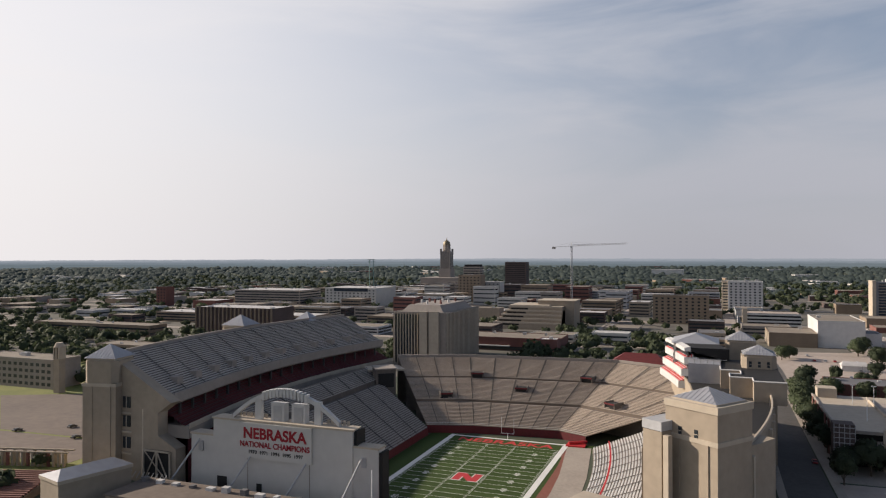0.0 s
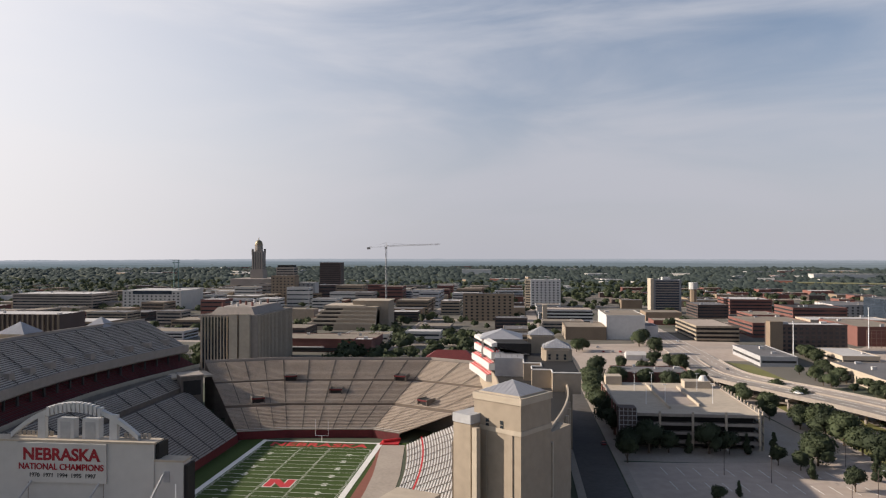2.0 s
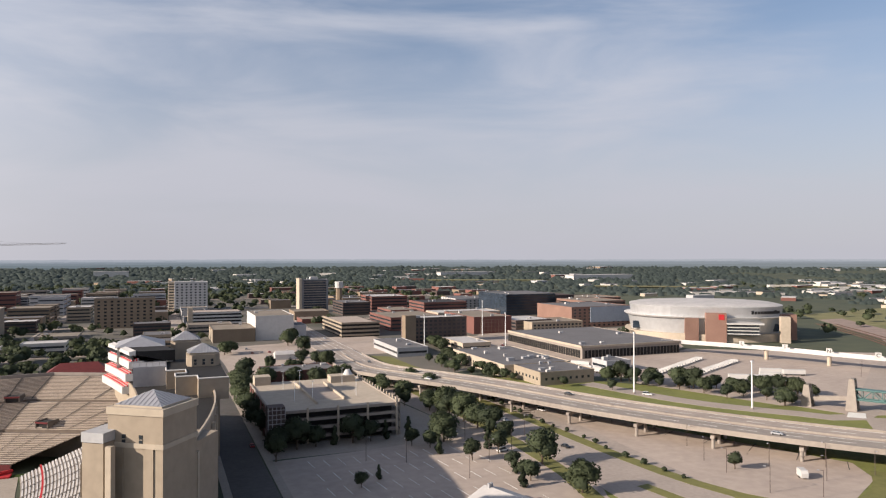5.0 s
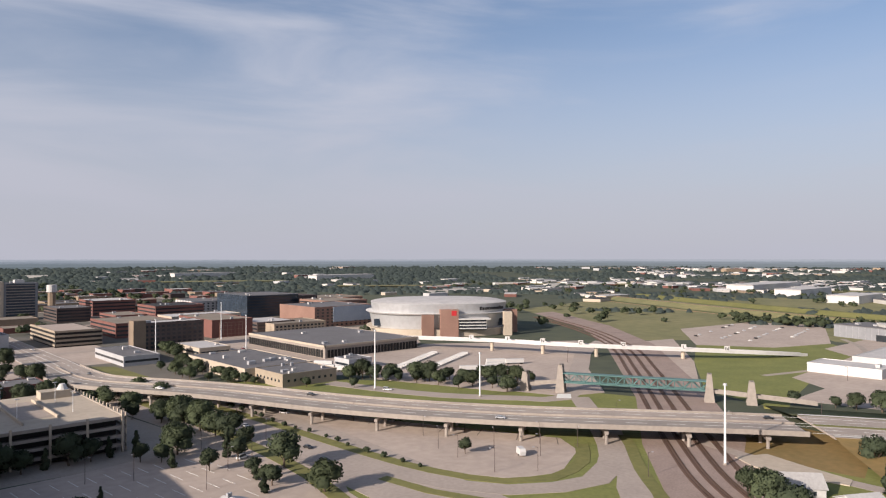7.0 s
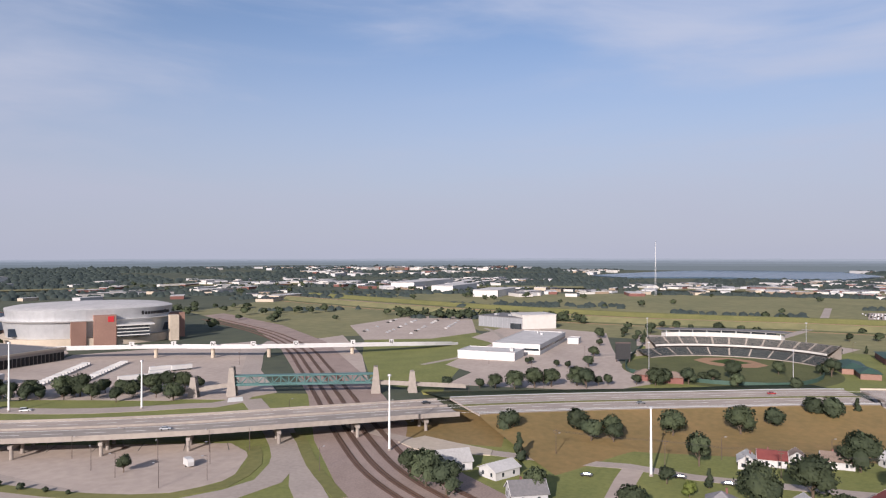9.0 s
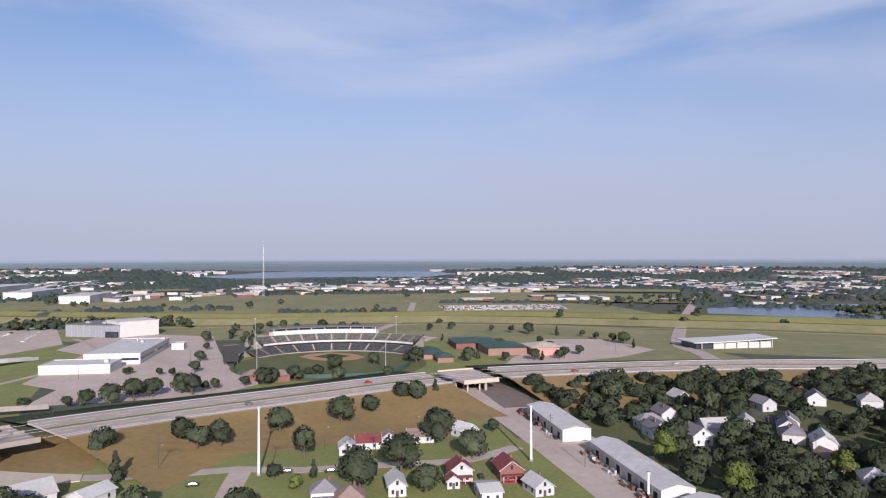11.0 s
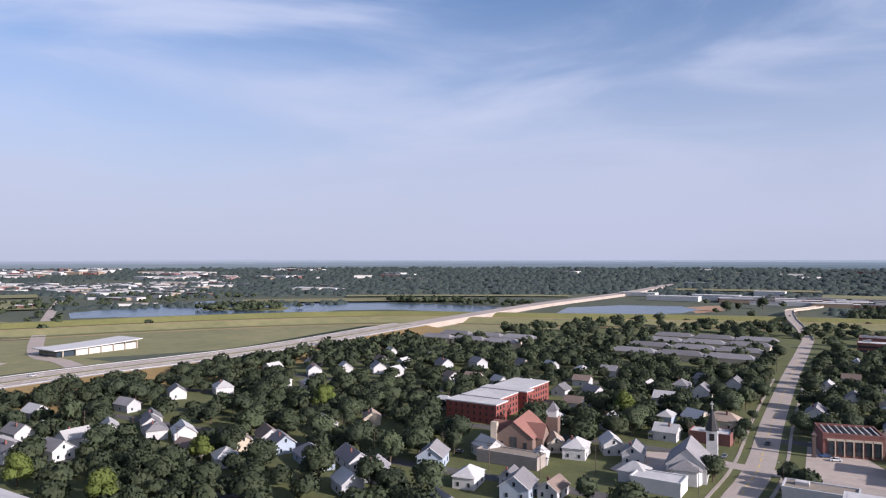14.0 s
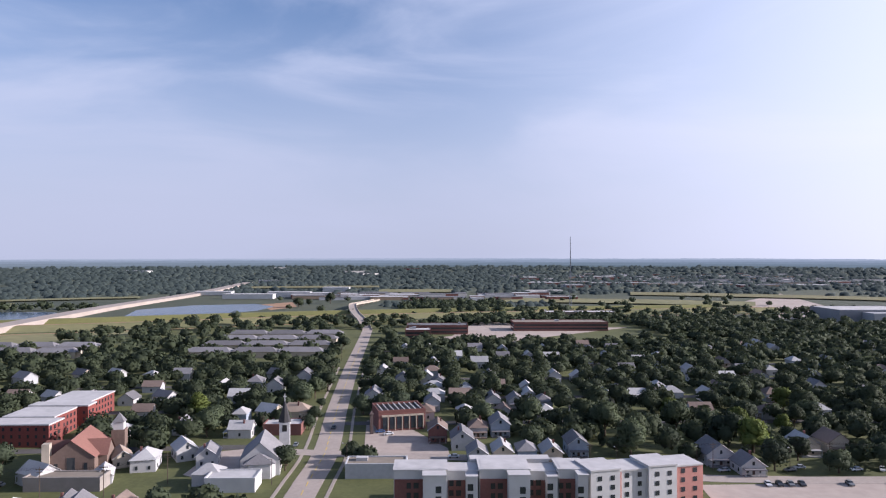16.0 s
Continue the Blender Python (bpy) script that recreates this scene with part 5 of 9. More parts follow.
def block(name, label, x0, x1, y0, y1, h, wall="bricktan", roof="tanroof", style="bands", faces="n", floors=None, units=2, category="building", glass="glass", z=0.0, group=""):
    b = thing(name, label, category, group=group)
    TAKEN.append((x0, x1, y0, y1))
    part("wall", Geo().box(x0, y0, z - 0.3, x1, y1, z + h).box(x0 - 0.15, y0 - 0.15, z + h - 0.7, x1 + 0.15, y0 + 0.4, z + h + 0.5).box(x0 - 0.15, y1 - 0.4, z + h - 0.7, x1 + 0.15, y1 + 0.15, z + h + 0.5)
         .box(x0 - 0.15, y0 + 0.4, z + h - 0.7, x0 + 0.4, y1 - 0.4, z + h + 0.5).box(x1 - 0.4, y0 + 0.4, z + h - 0.7, x1 + 0.15, y1 - 0.4, z + h + 0.5), wall, b)
    part("roof", Geo().box(x0 + 0.42, y0 + 0.42, z + h - 0.2, x1 - 0.42, y1 - 0.42, z + h + 0.12), roof, b)
    floors = floors or max(1, int(h / 3.7))
    if style == "bands":
        bands(b, x0, x1, y0, y1, z + 1, z + h - 1, floors, min(1.7, h / floors * 0.45), glass)
    elif style == "grid":
        for f in faces:
            L = (x1 - x0) if f in "ns" else (y1 - y0)
            windows(b, f, x0 + 1, x1 - 1, y0 + (0 if f in "ns" else 1), y1 - (0 if f in "ns" else 1), z + 0.8, z + h - 1.2, max(2, int(L / (4.6 if y0 < 640 else 6.5))), floors, 2.2, 1.9, glass) if f in "ew" else \
                windows(b, f, x0 + 1, x1 - 1, y0, y1, z + 0.8, z + h - 1.2, max(2, int(L / (4.6 if y0 < 640 else 6.5))), floors, 2.6, 1.9, glass)
    r = random.Random(int(abs(x0 * 7 + y0 * 13)))
    for k in range(units):
        if x1 - x0 < 7 or y1 - y0 < 7:
            break
        w = r.uniform(1.5, min(5, (x1 - x0) / 3))
        ux, uy = r.uniform(x0 + 1, x1 - 1 - w), r.uniform(y0 + 1, y1 - 1 - w * 0.7)
        part("roof_unit", Geo().box(ux, uy, z + h, ux + w, uy + w * 0.7, z + h + r.uniform(1, 2.4)), "steel" if k % 2 else "whiteroof", b, "rooftop air unit")
    return b


# -- downtown --
ob = block("office_tower", "tall pale concrete hall with vertical fins and a stepped penthouse", -223, -181, 482, 560, 38.4, "stone_grey", "tanroof", "none", units=0)
for k in range(9):
    part("fin", Geo().box(-222 + k * 2.3, 481.2, 0, -221.3 + k * 2.3, 482, 38), "stone_light", ob)
    part("window_strip", Geo().box(-221.2 + k * 2.3, 481.85, 1, -219.9 + k * 2.3, 481.95, 37), "glass", ob)
for a, b in ((-201, -195), (-193.5, -186)):
    part("stair_shaft", Geo().box(a, 479.6, 0, b, 482, 39.5), "stone_light", ob)
for k in range(26):
    part("fin", Geo().box(-181, 483 + k * 2.95, 0, -180.2, 483.9 + k * 2.95, 38), "stone_light", ob)
part("penthouse", Geo().add([(-218, 487, 38.4), (-185, 487, 38.4), (-185, 552, 38.4), (-218, 552, 38.4), (-214, 491, 43.5), (-189, 491, 43.5), (-189, 548, 43.5), (-214, 548, 43.5)],
                            [(4, 5, 6, 7), (0, 1, 5, 4), (1, 2, 6, 5), (2, 3, 7, 6), (3, 0, 4, 7)]), "stone_grey", ob, "sloped grey penthouse")
for k in range(9):
    part("vent_stack", Geo().cyl(-212 + (k % 3) * 9, 495 + k * 5.5, 43.5, 46.5, 0.9), "white" if k % 2 else "brick", ob)

ob = block("ribbed_hall", "brown hall with tall vertical concrete ribs", -486, -395, 578, 615, 29, "brickdark", "whiteroof", "none", units=4)
for k in range(20):
    part("rib", Geo().box(-486 + k * 4.7, 576.8, 4, -484.4 + k * 4.7, 578, 29.6), "bricktan", ob)
ob = block("white_office", "white office with dark glass top floor", -576, -486, 987, 1060, 29, "whitewall", "whiteroof", "grid", "nw", 6, 3)
part("glass_storey", Geo().box(-560, 986.4, 24, -500, 986.8, 29), "blueglass", ob)
# stepped sand-coloured performing hall
hall = thing("concert_hall", "stepped sand-coloured concert hall with terraced side", "concert hall")
TAKEN.append((-222, -140, 740, 810))
part("stage_house", Geo().box(-180, 770, 0, -140, 806, 30), "stone", hall)
part("stage_roof", Geo().box(-181, 769, 30, -139, 807, 30.8), "stone_light", hall)
for k in range(5):
    x0 = -225 + k * 4.0
    part("terrace", Geo().box(x0, 748 + k * 2, 0, -150, 800, 8 + k * 4.2), "stone", hall)
    part("terrace_edge", Geo().box(x0 - 0.5, 747.4 + k * 2, 6.4 + k * 4.2, -150, 748.2 + k * 2, 8.2 + k * 4.2), "stone_light", hall)
    # flush near-black strip: shade below the terrace edge, painted on
    part("shadow_gap", Geo().box(x0 + 2, 747.9 + k * 2, 4.4 + k * 4.2, -196 + k * 2, 748 + k * 2 + 0.05, 6.2 + k * 4.2), "dark", hall)
part("roof", Geo().box(-209, 757, 24.9, -165, 800, 26), "stone_light", hall)
block("brown_tower", "brown office tower with square windows", -406, -366, 1143, 1168, 46, "bricktan", "tanroof", "grid", "n", 9, 2)
ob = block("office_tower", "tan office tower with a dark crown", -407, -376, 1171, 1191, 60, "stone_grey", "darkroof", "bands", "n", 14, 1)
part("crown", Geo().box(-405, 1172, 60, -378, 1190, 64), "dark", ob)
block("dark_tower", "dark glass office tower with flat roof", -384, -342, 1358, 1385, 66, "brickdark", "greyroof", "bands", units=2, glass="black")
block("office_block", "pale stone office block with tall windows", -380, -348, 1200, 1225, 33, "whitewall", "whiteroof", "grid", "n", 6, 2)
block("hotel", "tan hotel with rows of square windows and a dark roof", -65, -3, 866, 892, 33, "bricktan", "darkroof", "grid", "n", 8, 3, "hotel")
block("white_tower", "white gridded office block", 22, 68, 1100, 1130, 42, "white", "whiteroof", "grid", "n", 10, 3)
block("tan_tower", "pale tan office tower behind", 14, 24, 1110, 1150, 42, "stone_light", "tanroof", "bands", "n", 10, 1)
# near-black walls paint the shade of the open levels between slab edges
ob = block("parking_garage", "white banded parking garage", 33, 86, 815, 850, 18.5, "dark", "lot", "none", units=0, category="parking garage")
for k in range(5):
    part("slab_edge", Geo().box(32.6, 814.5, 2.2 + k * 3.7, 86.4, 815.2, 4.0 + k * 3.7), "white", ob, "white slab edge")
    part("slab_edge", Geo().box(32.4, 814.5, 2.2 + k * 3.7, 33, 850, 4.0 + k * 3.7), "white", ob, "white slab edge")
part("stair_tower", Geo().box(30, 813, 0, 35, 822, 24), "stone_light", ob)
ob = block("low_store", "long low tan store with a flat roof", 47, 85, 684, 735, 12, "bricktan", "tanroof", "none", units=1)
for k in range(14):
    part("rib", Geo().box(46.6, 685 + k * 3.5, 0, 47, 687 + k * 3.5, 11), "stone_light", ob)
block("white_store", "plain white windowless store", 86, 122, 690, 760, 23, "white", "tanroof", "none", units=1)
block("annex", "low grey annex of the white store", 122, 136, 700, 730, 12, "siding_grey", "greyroof", "none", units=0)
ob = block("slab_tower", "tall grey slab tower with dark glass front", 190, 228, 1010, 1030, 46, "siding_slate", "greyroof", "none", units=1)
part("curtain_wall", Geo().box(193, 1009.5, 3, 225, 1009.9, 45), "blueglass", ob)
for k in range(12):
    part("spandrel", Geo().box(193, 1009.2, 4 + k * 3.5, 225, 1009.5, 4.9 + k * 3.5), "stone_grey", ob)
part("stair_shaft", Geo().box(186, 1008, 0, 190, 1032, 48), "stone_light", ob)
part("roof_tank", Geo().box(203, 1014, 46, 214, 1024, 50), "white", ob)
# walls again near-black, painting the shade inside the levels
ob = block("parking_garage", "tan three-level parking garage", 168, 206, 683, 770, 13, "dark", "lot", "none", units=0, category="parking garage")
for k in range(4):
    part("slab_edge", Geo().box(167.5, 682.4, 1.2 + k * 3.9, 206.5, 683, 3.0 + k * 3.9), "stone", ob, "tan slab edge")
    part("slab_edge", Geo().box(167.4, 682.4, 1.2 + k * 3.9, 168, 770, 3.0 + k * 3.9), "stone", ob, "tan slab edge")
ob = block("library", "low red-brown library with white canopies", -207, -118, 580, 620, 10.5, "brick", "tanroof", "none", units=3)
part("canopy", Geo().box(-205, 577, 3.6, -160, 580, 4.3), "white", ob, "thin white canopy")
part("window_band", Geo().box(-200, 579.7, 0.6, -125, 579.95, 3.4), "glass", ob)
ob = block("brick_store", "dark red-brown brick block with white roof", -132, -117, 566, 580, 12, "brick", "whiteroof", "none", units=1)
ob = thing("red_roofed_hall", "hall with a broad red metal roof", "hall")
part("wall", Geo().box(-60, 470, 0, -28, 490, 11), "brickdark", ob)
part("roof", Geo().pyramid(-62, 468, -26, 492, 11, 16.5, 20), "redmetal", ob, "red hipped metal roof")
TAKEN.append((-66, -24, 468, 497))
ob = block("brick_hall", "long grey-tan campus hall with tall windows", -440, -372, 316, 336, 17.5, "stone_grey", "tanroof", "grid", "n", 4, 2)
bt = thing("bell_tower", "slim square tan bell tower", "bell tower", -361, 311, 0)
part("shaft", Geo().prism([(-2.2, -2.2), (2.2, -2.2), (2.2, 2.2), (-2.2, 2.2)], -0.2, 20), "stone", bt)
part("belfry", Geo().box(-2.4, -2.4, 20, -1.6, 2.4, 27).box(1.6, -2.4, 20, 2.4, 2.4, 27).box(-0.4, -2.4, 20, 0.4, 2.4, 27), "stone_light", bt)
part("cap", Geo().cyl(0, 0, 27, 29.5, 3.2, 2.0, 12), "stone_light", bt)
block("campus_hall", "low tan campus hall with a flat roof", -677, -520, 551, 575, 11, "bricktan", "tanroof", "bands", "n", 2, 4)
block("campus_hall", "wide pale office building with window bands", -754, -627, 993, 1060, 23, "stone_grey", "whiteroof", "bands", "n", 5, 4)
block("campus_hall", "low brown hall among trees", -470, -330, 440, 462, 9, "bricktan", "tanroof", "bands", "n", 2, 4)
block("campus_hall", "long low tan campus hall", -640, -420, 690, 730, 12, "bricktan", "whiteroof", "bands", "n", 3, 5)
block("brick_tower", "square brick tower with dark roof", -835, -815, 900, 918, 30, "brick", "darkroof", "grid", "n", 6, 0)

# capitol
cap = thing("capitol_tower", "tall pale limestone capitol tower with a golden dome", "capitol", -613, 1640, 12)
part("base", Geo().box(-50, -50, -12, 50, 50, 14), "stone_grey", cap)
part("tower_foot", Geo().box(-15, -15, 14, 15, 15, 34), "stone_grey", cap)
part("shaft", Geo().box(-12.5, -12.5, 34, 12.5, 12.5, 78), "stone_grey", cap)
for s in (-8, -2.7, 2.7, 8):
    part("window_strip", Geo().box(s - 0.9, -12.7, 36, s + 0.9, -12.5, 76), "glass", cap)
    part("window_strip", Geo().box(12.5, s - 0.9, 36, 12.7, s + 0.9, 76), "glass", cap)
for sx in (-1, 1):
    for sy in (-1, 1):
        part("turret", Geo().box(sx * 11 - 2, sy * 11 - 2, 70, sx * 11 + 2, sy * 11 + 2, 84), "stone_grey", cap)
part("drum", Geo().cyl(0, 0, 78, 94, 10.5, 9.6, 8), "stone_grey", cap)
part("drum_band", Geo().cyl(0, 0, 92, 94.5, 10.3, 10.3, 8), "stone", cap)
g = Geo()
for k in range(6):
    a, b = k / 6 * math.pi / 2, (k + 1) / 6 * math.pi / 2
    g.cyl(0, 0, 94.5 + 11 * math.sin(a), 94.5 + 11 * math.sin(b), 9 * math.cos(a), max(0.9, 9 * math.cos(b)), 16)
part("dome", g, surf("gold_dome", (0.24, 0.20, 0.13), (0.18, 0.15, 0.10), 0.5, metal=0.4), cap, "dull golden dome")
part("finial", Geo().cyl(0, 0, 105, 111, 1.3, 0.8), "stone", cap, "small finial")

# tower crane
crane = thing("tower_crane", "lattice tower crane over a building site", "crane", -200, 1080, 0)
g = Geo()
for sx in (-1, 1):
    for sy in (-1, 1):
        g.beam((sx, sy, 0), (sx, sy, 93), 0.22, 4)
for k in range(30):
    z = k * 3.1
    s = 1 if k % 2 else -1
    g.beam((-s, -1, z), (s, -1, z + 3.1), 0.13, 4).beam((-1, s, z), (-1, -s, z + 3.1), 0.13, 4).beam((1, -s, z), (1, s, z + 3.1), 0.13, 4).beam((s, 1, z), (-s, 1, z + 3.1), 0.13, 4)
part("mast", g, "steel", crane, "grey lattice mast")
g = Geo()
for o in (-0.8, 0.8):
    g.beam((-30, o, 93), (82, o - 0, 97), 0.2, 4)
g.beam((-4, 0, 96), (82, 0, 98.4), 0.2, 4)
for k in range(42):
    u, v = k * 2, k * 2 + 2
    zz = 94.1 + u * 0.036
    g.beam((u, -0.8, zz), (v, 0, zz + 2.0 - k * 0.015), 0.12, 4).beam((v, 0, zz + 2.0 - k * 0.015), (v, 0.8, zz), 0.12, 4)
part("jib", g, "steel", crane, "long lattice jib")
part("counterweight", Geo().box(-30, -1.2, 90, -25, 1.2, 93), "concrete", crane)
part("cab", Geo().box(-1.6, -2.6, 91, 1.6, -1, 94), "white", crane)
part("apex", Geo().beam((0, 0, 93), (0, 0, 100), 0.4, 4).beam((0, 0, 100), (-28, 0, 93.5), 0.08, 4).beam((0, 0, 100), (45, 0, 97), 0.08, 4), "steel", crane)
mast = thing("radio_mast", "pair of slim teal lattice masts", "mast", -590, 1180, 0)
for s in (-4, 4):
    part("mast", Geo().cyl(s, 0, 0, 72, 0.9, 0.6, 4), "teal", mast)
part("platform", Geo().box(-7, -1, 68, 7, 1, 69).box(-7, -1, 72, 7, 1, 73), "teal", mast)

# the blocks in between
WALLS = ["bricktan", "stone_grey", "brick", "siding_grey", "stone", "brickdark", "whitewall", "bricktan"]
ROOFS = ["tanroof", "whiteroof", "greyroof", "tanroof", "darkroof", "greyroof"]
FILL = ["tan brick building with a flat roof", "grey flat-roofed office building in town", "red brick building with flat roof", "plain grey building in town", "tan stone building in town", "dark brick building in town", "pale office building in town", "low tan building in town"]
XS = [-1150, -1020, -890, -760, -630, -500, -370, -240, -110, 20, 150, 270, 390, 510, 630]
YS = [640, 760, 880, 1000, 1120, 1240, 1360, 1480, 1600]
cr = random.Random(21)
TAKEN += [(205, 420, 600, 960), (400, 650, 640, 1000), (225, 350, 925, 1065), (165, 210, 530, 605), (245, 280, 1070, 1100)]
for i in range(len(XS) - 1):
    for j in range(len(YS) - 1):
        for sx in range(2):
            for sy in range(2):
                if cr.random() < (0.22 if XS[i] > -640 else 0.5):
                    continue
                bw, bd = cr.uniform(22, 50), cr.uniform(20, 44)
                cx = XS[i] + 8 + bw / 2 + (0 if sx == 0 else 114 - bw) * 1.0
                cy = YS[j] + 8 + bd / 2 + (0 if sy == 0 else 104 - bd) * 1.0
                if not free(cx, cy, max(bw, bd) / 2 + 3) or cx - bw / 2 < -1300 or (cx > 112 and cx < 172):
                    continue
                d = math.hypot(cx + 330, cy - 1180)
                h = cr.uniform(5, 11) + max(0, 22 - d / 26) * cr.uniform(0.2, 1.2)
                k = cr.randrange(8)
                if cx > 160:
                    k = cr.choice((0, 2, 2, 5, 7, 2))
                w = WALLS[k]
                near = cy < 860
                block("building", FILL[k], cx - bw / 2, cx + bw / 2, cy - bd / 2, cy + bd / 2, h, w, cr.choice(ROOFS), "bands" if h > 5.5 and (near or h > 14) else "none", "n", min(4, max(1, int(h / 3.7))), cr.randrange(0, 2), group="city buildings")

# -- the warehouse and brick quarter --
ob = block("hotel", "dark brick hotel with a lighter corner and flat roof", 212, 270, 611, 632, 23, "brickdark", "whiteroof", "grid", "n", 6, 2, "hotel")
part("corner_bay", Geo().box(208.8, 609.8, -0.2, 219, 620, 25.8), "bricktan", ob)
ob = block("brick_block", "red brick block with a roof sign frame", 300, 343, 660, 740, 17, "brick", "tanroof", "grid", "e", 4, 2)
block("brick_block", "low dark brick building with white roof", 343, 385, 650, 700, 13, "brickdark", "whiteroof", "bands", "n", 3, 1)
block("brick_block", "red brick loft building with windows", 269, 303, 842, 900, 12, "brick", "tanroof", "bands", "en", 3, 2)
ob = block("glass_office", "blue glass office block with brick side", 430, 505, 842, 930, 28, "blueglass", "greyroof", "none", "n", units=3)
for k in range(7):
    part("spandrel", Geo().box(429.6, 841.6, 3 + k * 3.7, 505, 842, 3.9 + k * 3.7), "black", ob)
part("brick_wing", Geo().box(505, 842, -0.2, 535, 935, 26), "brickdark", ob)
ob = block("apartment_block", "grey and white apartment block with framed bays", 400, 467, 944, 1000, 17, "siding_grey", "greyroof", "grid", "en", 4, 1)
for k in range(6):
    part("bay_frame", Geo().box(399.3, 946 + k * 9, 1, 400, 951 + k * 9, 18), "white", ob)
block("tan_block", "long tan block with dark windows", 352, 412, 632, 676, 12, "stone", "tanroof", "grid", "ne", 3, 2)
ob = block("brick_block", "orange brick apartment block with grey wing", 422, 500, 669, 745, 23, "brickorange", "greyroof", "grid", "ne", 6, 3)
part("grey_wing", Geo().box(446, 668.4, 6, 500, 669, 23), "siding_blue", ob)
block("brick_block", "orange brick block with flat roof", 500, 560, 760, 830, 22, "brickorange", "tanroof", "bands", "ne", 5, 3)
block("brick_block", "old red brick warehouse block", 230, 290, 720, 800, 14, "brick", "tanroof", "bands", "e", 3, 2)
block("brick_block", "pale block with long roof", 300, 380, 760, 800, 14, "stone_light", "whiteroof", "bands", "n", 3, 2)
block("brick_block", "salmon brick block with flat roof", 560, 640, 880, 950, 18, "brickorange", "tanroof", "bands", "ne", 4, 3)
block("brick_block", "red brick loft building with windows", 320, 380, 860, 920, 19, "brick", "darkroof", "bands", "ne", 4, 2)
block("brick_block", "dark loft building with window bands", 230, 268, 930, 990, 17, "brickdark", "greyroof", "bands", "ne", 4, 2)
block("brick_block", "brick loft building with white roof", 290, 345, 1000, 1060, 20, "brick", "whiteroof", "bands", "ne", 4, 2)
tank = thing("roof_tank", "white round water tank on a tower", "water tank", 262, 1085, 0)
part("shaft", Geo().cyl(0, 0, 0, 30, 5, 5), "bricktan", tank)
part("tank", Geo().cyl(0, 0, 30, 40, 6.5, 6.5, 14), "white", tank)
frame_sign = thing("roof_sign", "open steel frame beside the brick block", "steel frame", 306, 652, 0)
g = Geo()
for k in range(7):
    g.box(-2 + k * 4, 0, 0, -1.7 + k * 4, 0.3, 15)
for z in (4, 8, 12, 15):
    g.box(-2, 0, z, 22, 0.3, z + 0.3)
part("frame", g, "brickorange", frame_sign)
# big flat post warehouse with a lit edge
ob = block("warehouse", "very large low warehouse with a dark grey roof and glazed edge", 306, 400, 470, 595, 9.5, "stone_grey", "greyroof", "none", units=4, category="warehouse")
part("edge_trim", Geo().box(305.2, 469.2, 8.6, 400.6, 470, 10.2).box(305.2, 469.2, 8.6, 306, 595, 10.2), "stone_light", ob)
for k in range(28):
    part("loading_door", Geo().box(308 + k * 3.3, 469.5, 0.5, 310.4 + k * 3.3, 469.9, 6.5), "dark", ob)
for k in range(34):
    part("loading_door", Geo().box(305.5, 473 + k * 3.6, 0.5, 305.9, 475.6 + k * 3.6, 6.5), "dark", ob)
ob = block("workshop", "low pale workshop with a grey roof and square windows", 212, 262, 418, 505, 8, "stone_light", "greyroof", "none", units=10)
windows(ob, "e", 212, 262, 420, 503, 2.5, 5.5, 20, 1, 1.6, 1.6)
windows(ob, "n", 214, 260, 418, 505, 2.5, 5.5, 10, 1, 1.6, 1.6)
ob = block("workshop", "low tan workshop wing with a grey roof", 219, 258, 383, 418, 8, "stone", "greyroof", "none", units=6)
windows(ob, "n", 221, 256, 383, 418, 2.5, 5.5, 8, 1, 1.6, 1.6)
windows(ob, "e", 219, 258, 385, 417, 2.5, 5.5, 7, 1, 1.6, 1.6)
block("workshop", "low dark workshop by the lot", 176, 202, 534, 600, 7, "siding_grey", "greyroof", "bands", "ne", 1, 2)
block("small_station", "low white-roofed service building", 236, 262, 542, 590, 7, "stone_light", "whiteroof", "bands", "ne", 1, 1)
block("depot_office", "small depot office with dark windows", 288, 308, 412, 430, 7, "siding_grey", "greyroof", "bands", "ne", 1, 2)
# parking garage beside the stadium
pg = thing("parking_garage", "four-level precast parking garage with a pale open roof deck", "parking garage")
TAKEN.append((42, 106, 300, 384))
# no real core: a near-black box paints the shaded parking levels
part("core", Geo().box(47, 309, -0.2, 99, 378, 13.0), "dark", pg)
for k in range(4):
    z = 0.2 + k * 3.7
    part("slab", Geo().box(45, 305, z + 2.2, 101, 380, z + 2.75), "concrete", pg)
    part("spandrel", Geo().box(44.6, 304.4, z + 2.1, 101.4, 305, z + 3.3), "concrete", pg, "pale concrete spandrel")
    part("spandrel", Geo().box(101, 304.4, z + 2.1, 101.6, 380, z + 3.3), "concrete", pg, "pale concrete spandrel")
    part("spandrel", Geo().box(44.4, 304.4, z + 2.1, 45, 380, z + 3.3), "concrete", pg, "pale concrete spandrel")
part("roof_deck", Geo().box(45, 305, 13.85, 101, 380, 14.1), "stone_light", pg, "pale concrete roof deck")
for k in range(5):
    part("column", Geo().box(46 + k * 13.4, 304.0, 0, 46.8 + k * 13.4, 304.9, 15.6), "stone_light", pg)
for k in range(16):
    part("column", Geo().box(101.4, 305 + k * 4.8, 0, 101.9, 306 + k * 4.8, 16), "stone_light", pg)
for k in range(8):
    part("pier", Geo().box(44, 306 + k * 9.4, 0, 44.5, 309 + k * 9.4, 14), "brick", pg, "brick pier")
part("ramp_wall", Geo().box(66, 316, 14.1, 66.6, 374, 15.3), "stone_light", pg)
part("ramp_wall", Geo().box(80, 322, 14.1, 80.6, 366, 15.3), "stone_light", pg)
